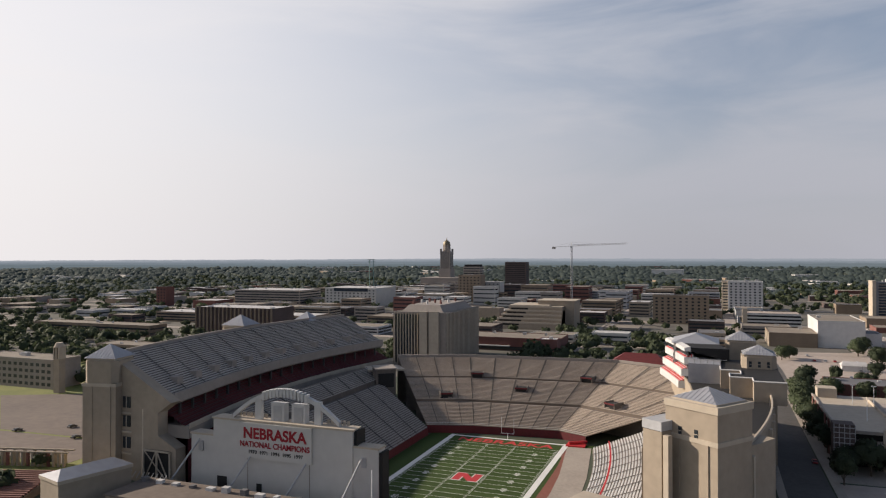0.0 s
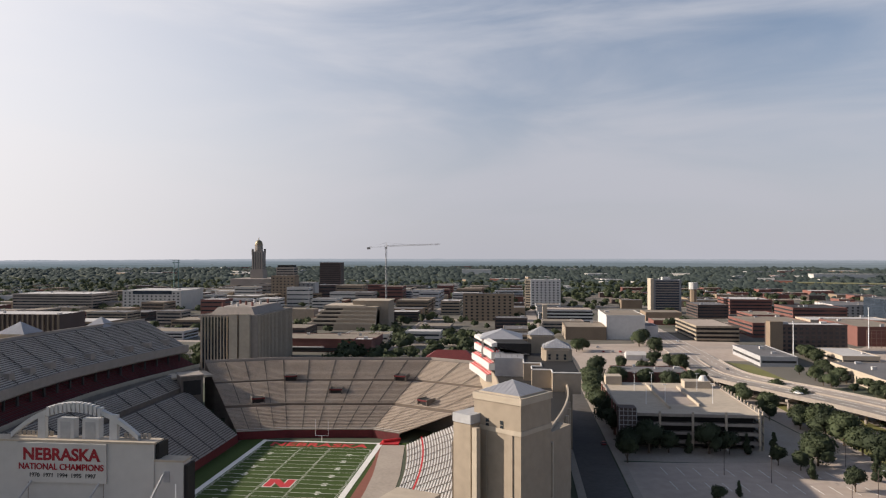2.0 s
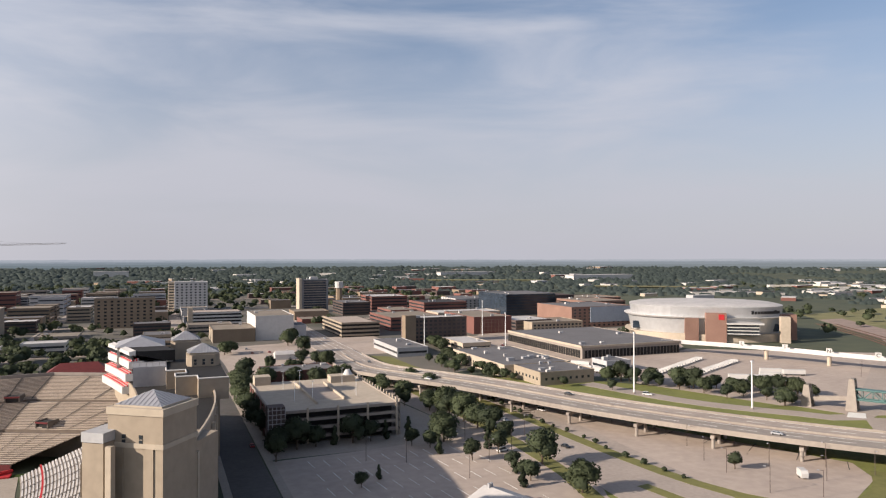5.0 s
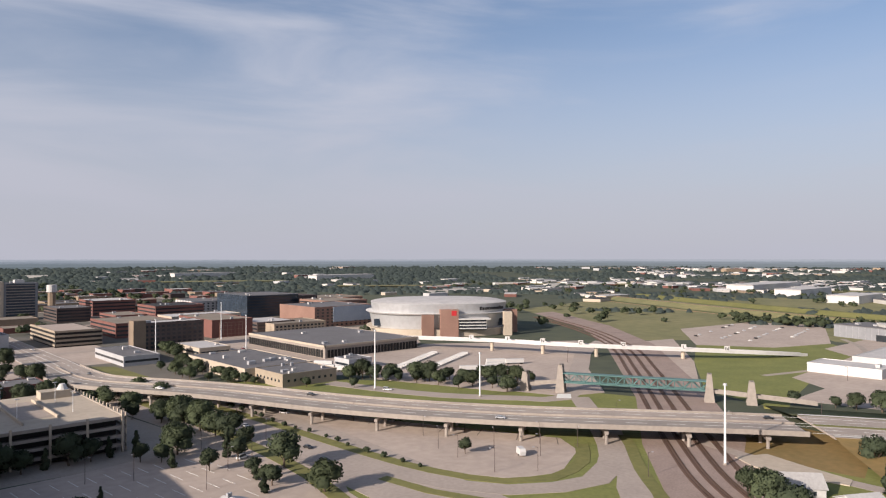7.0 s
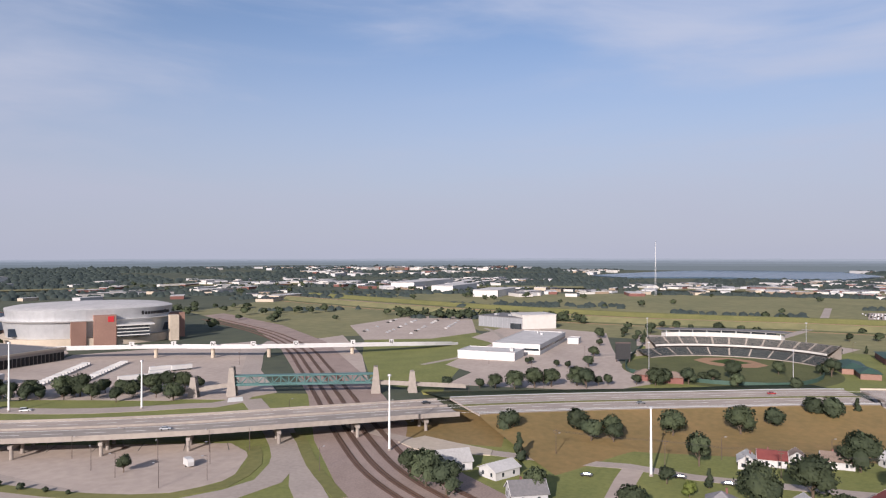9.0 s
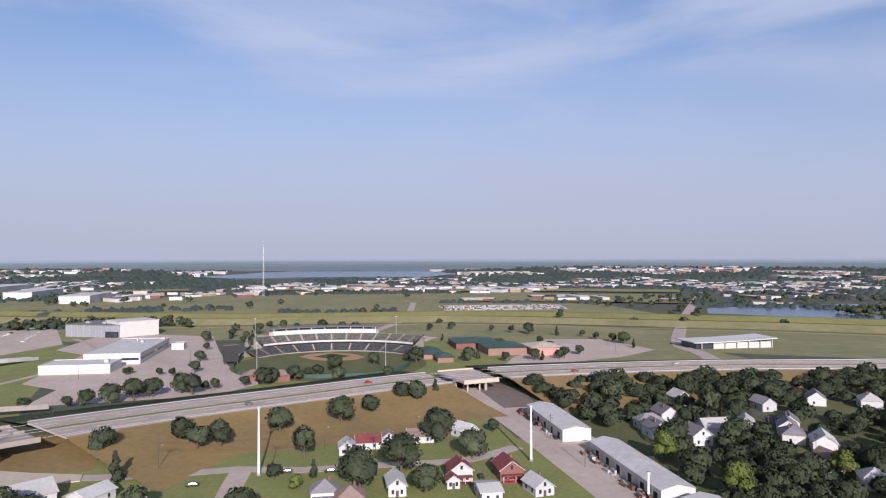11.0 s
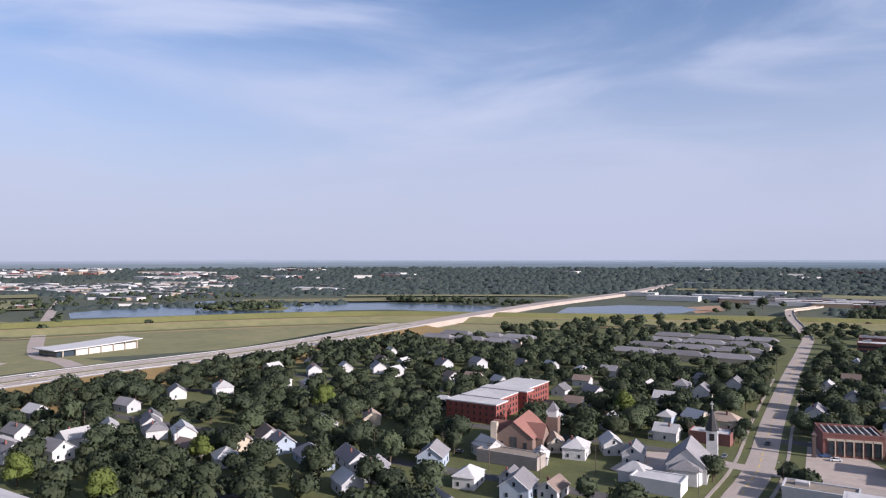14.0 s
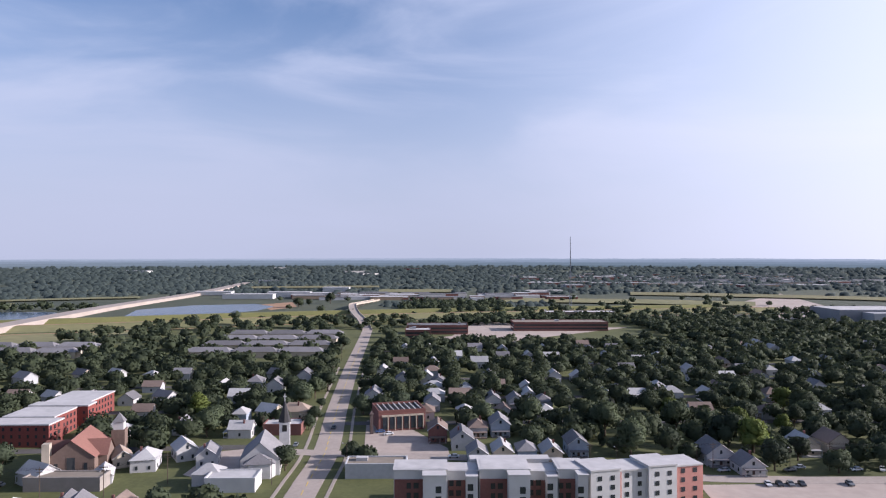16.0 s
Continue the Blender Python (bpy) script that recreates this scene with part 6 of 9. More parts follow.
part("ramp", Geo().add([(66.6, 326, 14.15), (80, 326, 14.15), (80, 366, 14.12), (66.6, 366, 14.12)], [(0, 1, 2, 3)]), "road", pg)
part("stair_tower", Geo().box(42.5, 300, -0.2, 49.5, 307, 17.5), "brickdark", pg, "dark brick stair tower")
g = Geo()
for k in range(9):
    g.box(42.3, 299.8, 1 + k * 1.9, 49.7, 300, 1.25 + k * 1.9)
for k in range(5):
    g.box(42.4 + k * 1.75, 299.7, 0, 42.6 + k * 1.75, 300, 17.5)
part("stair_grille", g, "steel", pg)
part("stair_tower", Geo().box(46, 372, -0.2, 54, 380, 18.5), "stone_light", pg)
part("stair_tower", Geo().box(84, 366, 14, 97, 374, 17.5), "stone_light", pg, "pale stair head with a domed roof light")
part("roof_light", Geo().cyl(94, 370, 17.5, 20, 2.6, 1.2, 12), "white", pg)
for x, y in ((58, 326), (58, 358), (66.3, 326), (66.3, 358), (88, 330), (88, 358)):
    part("lamp_post", Geo().cyl(x, y, 14, 23, 0.13, 0.09, 5).box(x - 0.9, y - 0.15, 22.8, x + 0.9, y + 0.15, 23), "polewhite", pg)
block("red_store", "low dark red brick building", 62, 108, 455, 480, 7, "brick", "greyroof", "none", units=3)
ob = thing("small_white_house", "small white gabled lodge", "lodge", 92, 560, 0)
part("wall", Geo().box(-8, -4, -0.2, 8, 4, 4), "white", ob)
part("roof", Geo().pyramid(-8.6, -4.6, 8.6, 4.6, 4, 6.5, 14), "whiteroof", ob)

# -- arena --
ar = thing("arena", "large silver arena with orange brick blocks and a shallow white dome", "arena", 512, 566, 0, -35)
TAKEN.append((430, 600, 480, 650))
A0, B0 = 74, 60


def oval(g, z0, z1, k0, k1, n=56):
    vs, fs = [], []
    for i in range(n):
        a = 2 * math.pi * i / n
        e = 0.82
        cx, cy = math.copysign(abs(math.cos(a)) ** e, math.cos(a)), math.copysign(abs(math.sin(a)) ** e, math.sin(a))
        vs += [(A0 * k0 * cx, B0 * k0 * cy, z0), (A0 * k1 * cx, B0 * k1 * cy, z1)]
    for i in range(n):
        a, b = 2 * i, 2 * ((i + 1) % n)
        fs.append((a, b, b + 1, a + 1))
    fs.append(tuple(2 * i + 1 for i in range(n)))
    return g.add(vs, fs)


part("podium", oval(Geo(), -0.2, 7, 1.04, 1.04), "stone_light", ar, "pale podium")
part("lower_wall", oval(Geo(), 7, 22, 0.96, 1.0), "silver", ar, "silver panelled wall")
for a0 in (-70, -40, 48):
    part("glazing", Geo().box(a0, -58 + abs(a0) * 0.35, 9, a0 + 16, -54 + abs(a0) * 0.35, 16), "blueglass", ar, "dark glazed wall")
part("canopy", oval(Geo(), 21.4, 22.6, 1.03, 1.05), "white", ar, "white canopy ring")
part("upper_wall", oval(Geo(), 22.6, 32, 0.96, 0.98), "silver", ar, "silver upper wall")
g = Geo()
for k in range(5):
    oval(g, 32 + [0, 1.6, 2.6, 3.3, 3.7][k], 32 + [1.6, 2.6, 3.3, 3.7, 3.9][k], [0.98, 0.88, 0.7, 0.46, 0.2][k], [0.88, 0.7, 0.46, 0.2, 0.02][k])
part("dome", g, "whiteroof", ar, "shallow white dome", True)
for x0, x1, y0, z in ((-24, -12, -64, 22), (-6, 12, -66, 27), (60, 80, -30, 24)):
    part("brick_block", Geo().box(x0, y0, -0.2, x1, y0 + 16, z), "brickorange", ar, "orange brick block with flat roof")
part("sign_square", Geo().box(5, -66.3, 21, 10, -66, 26), "red", ar, "red square sign")
part("glass_hall", Geo().box(13, -66, 7, 40, -50, 17), "glass", ar)
part("hall_roof", Geo().box(12, -68, 17, 44, -49, 18.2), "white", ar)
for k in range(3):
    part("hall_band", Geo().box(12.5, -66.5, 8 + k * 3, 40.5, -66, 8.8 + k * 3), "white", ar)
for k in range(12):
    a = radians(-65 + k * 2.7)
    sx, sy = A0 * 0.995 * math.cos(a) ** 0.82, -B0 * 0.995 * abs(math.sin(a)) ** 0.82
    part("sign_bar", Geo().obox(sx, sy, 25.6, 2.1, 0.7, 3.4 if k in (0, 9) else 2.6, math.atan2(B0 * math.cos(a), -A0 * math.sin(a))), "black", ar, "dark sign bar")
part("entrance_fin", Geo().box(60, -58, 0, 68, -50, 24), "stone_light", ar, "pale entrance fin")
ped = thing("pedestrian_bridge", "long white pedestrian bridge with letter panels on round piers", "bridge")
PB = smooth_line([(396, 486, 8.6), (436, 414, 9), (452, 372, 9), (471, 333, 8.8), (512, 281, 7.5), (561, 240, 4.5), (600, 224, 1)], 10)
part("deck", Geo().ribbon(PB, 7, -1.4, 0), "white", ped)
for s in (-3.5, 3.5):
    part("railing", Geo().ribbon(PB, 0.15, 0, 1.1, s), "white", ped)
for x, y in ((436, 414), (452, 372), (471, 333), (512, 281)):
    part("pier", Geo().cyl(x, y, -0.2, 7.6, 1.5, n=12), "stone_light", ped)
for k, ch in enumerate("LINCOLN"):
    u = 0.2 + k * 0.098
    p = PB[int(u * (len(PB) - 1))]
    pn = part("letter_panel", Geo().box(-1.9, -0.15, 0, 1.9, 0.15, 4.2), "white", ped, "white letter panel")
    pn.matrix_basis = pose(p[0] - 2.8, p[1] - 2.2, p[2], 0, 0, -52)
    words("letter", ch, 3.6, pose(0, -0.2, 2.1, 90), "black", pn, 0.03)
# teal truss bridge
tb = thing("truss_bridge", "teal steel truss footbridge between concrete towers", "bridge")
P1, P2 = Vector((335, 262, 0)), Vector((373, 189, 0))
d = (P2 - P1).normalized()
nn = Vector((-d.y, d.x, 0))
L = (P2 - P1).length
for o in (-2.2, 2.2):
    g = Geo()
    for z in (6.3, 11.2):
        g.beam(P1 + nn * o + Vector((0, 0, z)), P2 + nn * o + Vector((0, 0, z)), 0.38, 4)
    N = 18
    for k in range(N):
        a, b = P1 + d * (L * k / N) + nn * o, P1 + d * (L * (k + 1) / N) + nn * o
        za, zb = (6.3, 11.2) if k % 2 else (11.2, 6.3)
        g.beam(a + Vector((0, 0, za)), b + Vector((0, 0, zb)), 0.24, 4).beam(a + Vector((0, 0, 6.3)), a + Vector((0, 0, 11.2)), 0.2, 4)
    part("truss", g, "teal", tb, "teal lattice side")
part("deck", Geo().ribbon([P1, P2], 4.4, 5.7, 6.3), "teal", tb)
part("roof", Geo().ribbon([P1, P2], 5.2, 11.2, 11.6), "teal", tb)
for (x, y), h in (((324, 280), 11.5), ((335, 262), 16.5), ((373, 189), 15.5), ((383, 170), 12.5)):
    q = Geo()
    for s in (-1, 1):
        a, b = Vector((x, y, 0)) + nn * s * 2.6, Vector((x, y, 0)) + nn * s * 2.0
        q.add([(a.x - d.x * 2.8, a.y - d.y * 2.8, -0.2), (a.x + d.x * 2.8, a.y + d.y * 2.8, -0.2), (b.x + d.x * 1.2, b.y + d.y * 1.2, h), (b.x - d.x * 1.2, b.y - d.y * 1.2, h),
               (a.x - d.x * 2.8 + nn.x * s * 1.2, a.y - d.y * 2.8 + nn.y * s * 1.2, -0.2), (a.x + d.x * 2.8 + nn.x * s * 1.2, a.y + d.y * 2.8 + nn.y * s * 1.2, -0.2), (b.x + d.x * 1.2 + nn.x * s, b.y + d.y * 1.2 + nn.y * s, h), (b.x - d.x * 1.2 + nn.x * s, b.y - d.y * 1.2 + nn.y * s, h)],
              [(0, 1, 2, 3), (7, 6, 5, 4), (0, 4, 5, 1), (1, 5, 6, 2), (2, 6, 7, 3), (3, 7, 4, 0)])
    q.ribbon([Vector((x, y, 0)) - nn * 3, Vector((x, y, 0)) + nn * 3], 1.6, h - 1.2, h)
    part("tower", q, "concrete", tb, "splayed concrete tower")
for a, b in (((335, 262, 6), (318, 292, 2.5)), ((373, 189, 6), (398, 142, 2.5))):
    part("approach", Geo().ribbon([a, b], 4, -0.8, 0), "concrete", tb)
    part("approach_rail", Geo().ribbon([a, b], 0.2, 0, 1.1, 2).ribbon([a, b], 0.2, 0, 1.1, -2), "concrete", tb)

# -- west lots and ball park --
HALL = (765, 257, -109.7, 60)
ob = thing("exhibition_hall", "large slate-grey hall with a taller white wing", "building", HALL[0], HALL[1], 0, HALL[2])
TAKEN.append((735, 825, 165, 262))
part("wall", Geo().box(0, 0, -0.2, HALL[3], 46, 11.8), "siding_slate", ob)
part("roof", Geo().box(-0.4, -0.4, 11.8, HALL[3] + 0.4, 46.4, 12.4), "greyroof", ob, "grey flat roof")
for k in range(1, 9):
    part("panel_joint", Geo().box(HALL[3] * k / 9 - 0.12, -0.1, 0, HALL[3] * k / 9 + 0.12, 0.02, 11.8), "steel", ob)
wing = part("white_wing", Geo().box(0, 0.3, -0.2, 40, 34, 15), "whitewall", ob, "white wing set at an angle")
wing.matrix_basis = pose(HALL[3], 0, 0, 0, 0, 56.6)
part("wing_roof", Geo().box(-0.4, -0.1, 15, 40.4, 34.4, 15.6), "whiteroof", wing, "white flat roof")
part("entrance", Geo().box(HALL[3] - 14, -2.5, -0.2, HALL[3] - 1, -0.02, 6), "glass", ob, "dark glazed entrance")
for k in range(3):
    part("roof_unit", Geo().box(12 + k * 19, 14, 12.4, 16 + k * 19, 18, 14), "steel", ob, "rooftop air unit")
block("warehouse", "white warehouse with a white roof", 560, 660, 136, 176, 8, "white", "whiteroof", "bands", "n", 1, 3, category="warehouse")
block("warehouse", "low white shed on the lot", 520, 548, 146, 192, 6, "white", "whiteroof", "none", units=1, category="warehouse")
block("low_shed", "small white outbuilding on the lot", 640, 652, 120, 130, 5, "white", "whiteroof", "none", units=0)
rh = thing("visitor_building", "long low white building with a thin sweeping roof", "building", 575, -348, 0, 0)
TAKEN.append((555, 592, -388, -308))
part("wall", Geo().box(-14, -36, -0.2, 14, 18, 5.2), "whitewall", rh)
part("glazed_hall", Geo().box(-13, 18, -0.2, 13, 34, 4.6), "blueglass", rh, "glazed end hall")
sw = Geo()
for k in range(13):
    u = k / 12
    y, z = 38 - 78 * u, 5.4 + 2.6 * u * u
    sw.v += [(-17, y, z), (17, y, z), (17, y, z + 0.7), (-17, y, z + 0.7)]
for k in range(12):
    a = 4 * k
    sw.f += [(a, a + 1, a + 5, a + 4), (a + 1, a + 2, a + 6, a + 5), (a + 2, a + 3, a + 7, a + 6), (a + 3, a, a + 4, a + 7)]
sw.f += [(0, 3, 2, 1), (48, 49, 50, 51)]
part("roof", sw, "white", rh, "thin white sweeping roof")
for k in range(7):
    part("pier", Geo().box(-15.6, 30 - k * 11, 0, -14.9, 30.7 - k * 11, 6 + 0.3 * k), "stone_light", rh)
bp = thing("ball_park", "baseball stadium with dark seats and white canopy", "ball park")


def park(t, off):
    a = radians(-62 + 124 * t)
    return (548 + (62 + off) * math.cos(a) * 0.9, -6 + (64 + off) * math.sin(a))


seating("grandstand", 0.0, 1.0, 36, 1, 0.8, 11, 1.1, 0.42, "parkseat", "lower ball park stand with rows of dark seats", [0.1 * k for k in range(1, 10)], park, "concrete", 0.004, "concrete")
seating("grandstand", 0.04, 0.86, 36, 15, 7.6, 10, 1.1, 0.55, "parkseat", "upper ball park stand with rows of dark seats", [0.08 + 0.07 * k for k in range(11)], park, "concrete", 0.004, "concrete")
part("stand_front", deck_slab(Geo(), lambda t, o: park(0.04 + 0.82 * t, o), [(14.2, 6.9), (14.2, 8.2), (14.9, 8.2), (14.9, 6.9)], 30), "whitewall", bp, "white front of the upper tier")
# solid near-black strip paints the shaded gap between the two tiers
part("stand_gap", deck_slab(Geo(), lambda t, o: park(0.04 + 0.82 * t, o), [(14.5, 5), (14.5, 6.5), (14.95, 6.5), (14.95, 5)], 30), "dark", bp, "dark strip painted for the shade below the upper tier")
part("canopy", deck_slab(Geo(), lambda t, o: park(0.28 + 0.5 * t, o), [(25.5, 18.2), (25.5, 18.9), (37, 19.3), (37, 18.6)], 24), "greyroof", bp, "grey roof over the press level")
part("press_level", deck_slab(Geo(), lambda t, o: park(0.3 + 0.46 * t, o), [(27, 13), (27, 16.5), (35, 16.5), (35, -0.2), (28, -0.2)], 24), "whitewall", bp)
part("press_glazing", deck_slab(Geo(), lambda t, o: park(0.32 + 0.42 * t, o), [(27.4, 16.5), (27.4, 18.2), (27.7, 18.2), (27.7, 16.5)], 24), "glass", bp)
for k in range(9):
    x, y = park(0.3 + 0.46 * k / 8, 26.5)
    part("canopy_post", Geo().cyl(x, y, 12.5, 18.3, 0.25, n=6), "polewhite", bp)
structure("infield_grass", Geo().cyl(535, -4, -0.2, 0.09, 72, n=40), "yard", "mown dark green outfield")
structure("infield_dirt", Geo().prism([(598, -5), (592, 12), (577, 20), (557, 8), (548, -7), (553, -24), (566, -32), (588, -22)], -0.1, 0.13), "dirt", "orange dirt infield")
structure("infield_square", Geo().prism([(591, -5), (574, 9), (560, -7), (574, -21)], 0, 0.16), "turf2", "green infield square")
sc = thing("scoreboard", "tall dark scoreboard at the outfield", "scoreboard", 547, 69, 0, -70)
part("board", Geo().box(-5.5, -0.8, 2, 5.5, 0.8, 14), "black", sc)
part("frame", Geo().box(-5.8, -0.6, 14, 5.8, 0.6, 14.8).box(-5, -0.5, 0, -4.4, 0.5, 2).box(4.4, -0.5, 0, 5, 0.5, 2), "brickdark", sc)
wall_bb = Geo().ribbon(smooth_line([(640, 64), (560, 66), (500, 58), (478, 20), (474, -10), (482, -40), (520, -62), (590, -66)]), 0.5, -0.2, 2.6)
structure("wall_outfield", wall_bb, "greenroof", "dark green outfield wall")
for x0, x1, y0, y1, h, rf, wl_ in ((545, 582, -92, -76, 4, "greenroof", "brickorange"), (526, 543, -96, -84, 4, "greenroof", "brickorange"), (600, 640, -150, -112, 5, "greenroof", "brick"),
                                  (556, 596, -162, -130, 6, "greenroof", "brickorange"), (548, 578, -190, -164, 6.5, "stone_light", "pinkpanel"), (470, 482, 40, 52, 4, "shingle_brown", "brick"), (466, 476, 22, 34, 4, "shingle_brown", "brick")):
    b = thing("field_house", "brick field house with a hipped roof", "field house", group="field houses")
    TAKEN.append((x0, x1, y0, y1))
    part("wall", Geo().box(x0, y0, -0.2, x1, y1, h), wl_, b)
    part("roof", Geo().pyramid(x0 - 1, y0 - 1, x1 + 1, y1 + 1, h, h + 3.0, abs((x1 - x0) - (y1 - y0)) * 0.8 + 1), rf, b, "hipped roof")
structure("softball_field", Geo().prism([(600, -110), (660, -120), (670, -170), (600, -165)], -0.1, 0.08), "turf", "green softball field")

# the white gabled hall on the lot by the stadium
wl_ = thing("white_hall", "white gabled hall with roof vents on the lot", "hall", 101, 203, 0, 18)
wl_.matrix_basis = pose(103, 197, 0, 0, 0, 18) @ Matrix.Diagonal((0.68, 0.75, 0.85, 1))
part("wall", Geo().box(-11, -17, -0.2, 11, 17, 4.2).add([(-11, -17, 4.2), (11, -17, 4.2), (0, -17, 7), (-11, 17, 4.2), (11, 17, 4.2), (0, 17, 7)], [(0, 1, 2), (4, 3, 5)]), "whitewall", wl_)
r = Geo()
for s in (-1, 1):
    r.add([(0, -17.5, 7.2), (s * 11.6, -17.5, 4.1), (s * 11.6, 17.5, 4.1), (0, 17.5, 7.2)], [(0, 1, 2, 3) if s > 0 else (3, 2, 1, 0)])
part("roof", r, "whiteroof", wl_)
for s in (-0.8, 0.8):
    part("vent", Geo().box(s - 0.5, 13.5, 6.6, s + 0.5, 14.6, 8.6), "steel", wl_)
TAKEN.append((85, 117, 182, 224))

# ---- houses ----
HOUSE_PANE = mesh_of("window", Geo().box(-0.45, -0.06, 0, 0.45, 0.06, 1.4), "glass")


def house(x, y, rot, w, d, h, wall, roof, label, porch=True, hip=False, chimney=True, rise=None, plain=False):
    """A gabled (or hipped) frame house; its ridge runs along its depth, the front faces the local -y side."""
    rise = rise or w * 0.36
    o = thing("house", label, "house", x, y, 0, rot, "houses of the suburb")
    c, s = abs(math.cos(radians(rot))), abs(math.sin(radians(rot)))
    hx, hy = (w * c + d * s) / 2, (w * s + d * c) / 2
    TAKEN.append((x - hx, x + hx, y - hy, y + hy))
    a, b = w / 2, d / 2
    g = Geo().box(-a, -b, -0.3, a, b, h)
    if hip:
        part("wall", g, wall, o)
        part("roof", Geo().pyramid(-a - 0.5, -b - 0.5, a + 0.5, b + 0.5, h, h + rise, max(0.5, d - w) if d > w else 0.5), roof, o)
    else:
        g.add([(-a, -b, h), (a, -b, h), (0, -b, h + rise), (-a, b, h), (a, b, h), (0, b, h + rise)], [(0, 1, 2), (4, 3, 5), (0, 2, 5, 3), (1, 4, 5, 2)])
        part("wall", g, wall, o)
        k, t = 0.5, 0.22
        sl = rise / a
        ro = Geo()
        for sg in (-1, 1):
            x1, z1 = sg * (a + k), h - k * sl
            ro.add([(0, -b - k, h + rise + t), (x1, -b - k, z1 + t), (x1, b + k, z1 + t), (0, b + k, h + rise + t), (0, -b - k, h + rise), (x1, -b - k, z1), (x1, b + k, z1), (0, b + k, h + rise)],
                   [(0, 1, 2, 3) if sg > 0 else (3, 2, 1, 0), (4, 7, 6, 5), (0, 4, 5, 1), (1, 5, 6, 2), (2, 6, 7, 3)])
        part("roof", ro, roof, o)
        for yy in (() if plain else (-b - k - 0.03, b + k + 0.03)):
            tr = Geo()
            for sg in (-1, 1):
                tr.beam((0, yy, h + rise + 0.08), (sg * (a + k), yy, h - k * sl + 0.08), 0.14, 4)
            part("barge_board", tr, "siding_white", o)
    cx, cy = -x * math.cos(radians(rot)) - y * math.sin(radians(rot)), x * math.sin(radians(rot)) - y * math.cos(radians(rot))
    for fy in (-b - 0.05, b + 0.05):
        if plain and fy * cy < 0:
            continue
        for fx in ((a * 0.3,) if plain else (-a * 0.5, a * 0.5)):
            q = new("window", HOUSE_PANE)
            q.parent, q.location = o, (fx, fy, 1.0)
        if not hip and rise > 2 and not plain:
            q = new("window", HOUSE_PANE)
            q.parent, q.location = o, (0, fy, h + 0.2)
    for fx in (-a - 0.05, a + 0.05):
        if plain and fx * cx < 0:
            continue
        for fy in ((0,) if plain else (-b * 0.5, b * 0.4)):
            q = new("window", HOUSE_PANE)
            q.parent, q.location, q.rotation_euler = o, (fx, fy, 1.0), (0, 0, math.pi / 2)
    if not plain:
        part("door", Geo().box(-0.5, -b - 0.08, 0, 0.5, -b + 0.02, 2.1), "brickdark", o)
    if porch:
        p = part("porch", Geo().box(-a * 0.9, -b - 2.4, 2.5, a * 0.9, -b, 2.8).box(-a * 0.9, -b - 2.4, -0.2, a * 0.9, -b, 0.4), roof, o)
        for fx in ((-a * 0.85, a * 0.85) if plain else (-a * 0.85, 0.9, a * 0.85)):
            part("post", Geo().box(fx - 0.1, -b - 2.3, 0.4, fx + 0.1, -b - 2.1, 2.5), "siding_white", p)
    if chimney:
        part("chimney", Geo().box(a * 0.25, b * 0.2, h, a * 0.25 + 0.7, b * 0.2 + 0.7, h + rise + 0.7), "brick", o)
    return o


WS, GR, TN, BL = "siding_white", "siding_grey", "siding_tan", "siding_blue"
SG, SB, SR, ST, SP = "shingle_grey", "shingle_brown", "shingle_red", "shingle_tan", "shingle_pale"
LAB = {WS: "white", GR: "grey", TN: "tan", BL: "pale blue", "brick": "red brick"}
RLAB = {SG: "grey", SB: "brown", SR: "dark red", ST: "tan", SP: "pale"}


def home(x, y, rot, w, d, h, wall, roof, **kw):
    return house(x, y, rot, w, d, h, wall, roof, f"{LAB[wall]} frame house with a {RLAB[roof]} shingled roof", **kw)


# houses by the embankment
home(252, -48, -90, 8, 9, 4.6, WS, SR)
home(244, -44, -90, 4.5, 5, 3.0, WS, SR, porch=False, chimney=False)
home(252, -66, -90, 8.5, 12, 4.2, "brick", SR)
home(294, -9, -90, 6.5, 9, 3.2, WS, SP, porch=False)
home(300, -18, 0, 7, 10, 3.2, WS, SR, porch=False)
home(306, -27, -90, 6, 7, 3.0, WS, SB, porch=False, chimney=False)
home(306, -41, 0, 7, 11, 3.2, WS, SB, porch=False)
home(312, -62, -60, 8, 10, 3.2, WS, SP, porch=False)
home(243, -24, -90, 6, 12, 3.8, WS, SP, porch=False, chimney=False)
home(238, 0, -90, 9, 9, 4, WS, SG, hip=True)
home(230, -8, -90, 9, 9, 4, TN, SB, hip=True)
home(232, -54, 0, 12, 7, 3.4, WS, SP, porch=False, chimney=False, rise=1.2)
home(234, -72, -80, 7, 10, 3.2, GR, SP, porch=False)
home(252, 96, 40, 10, 14, 3.4, WS, SP, porch=False, chimney=False)
home(250, 76, 60, 9, 12, 3.2, WS, SP, porch=False, chimney=False, rise=2)
home(228, 60, 30, 9, 12, 3.4, GR, SG, porch=False)
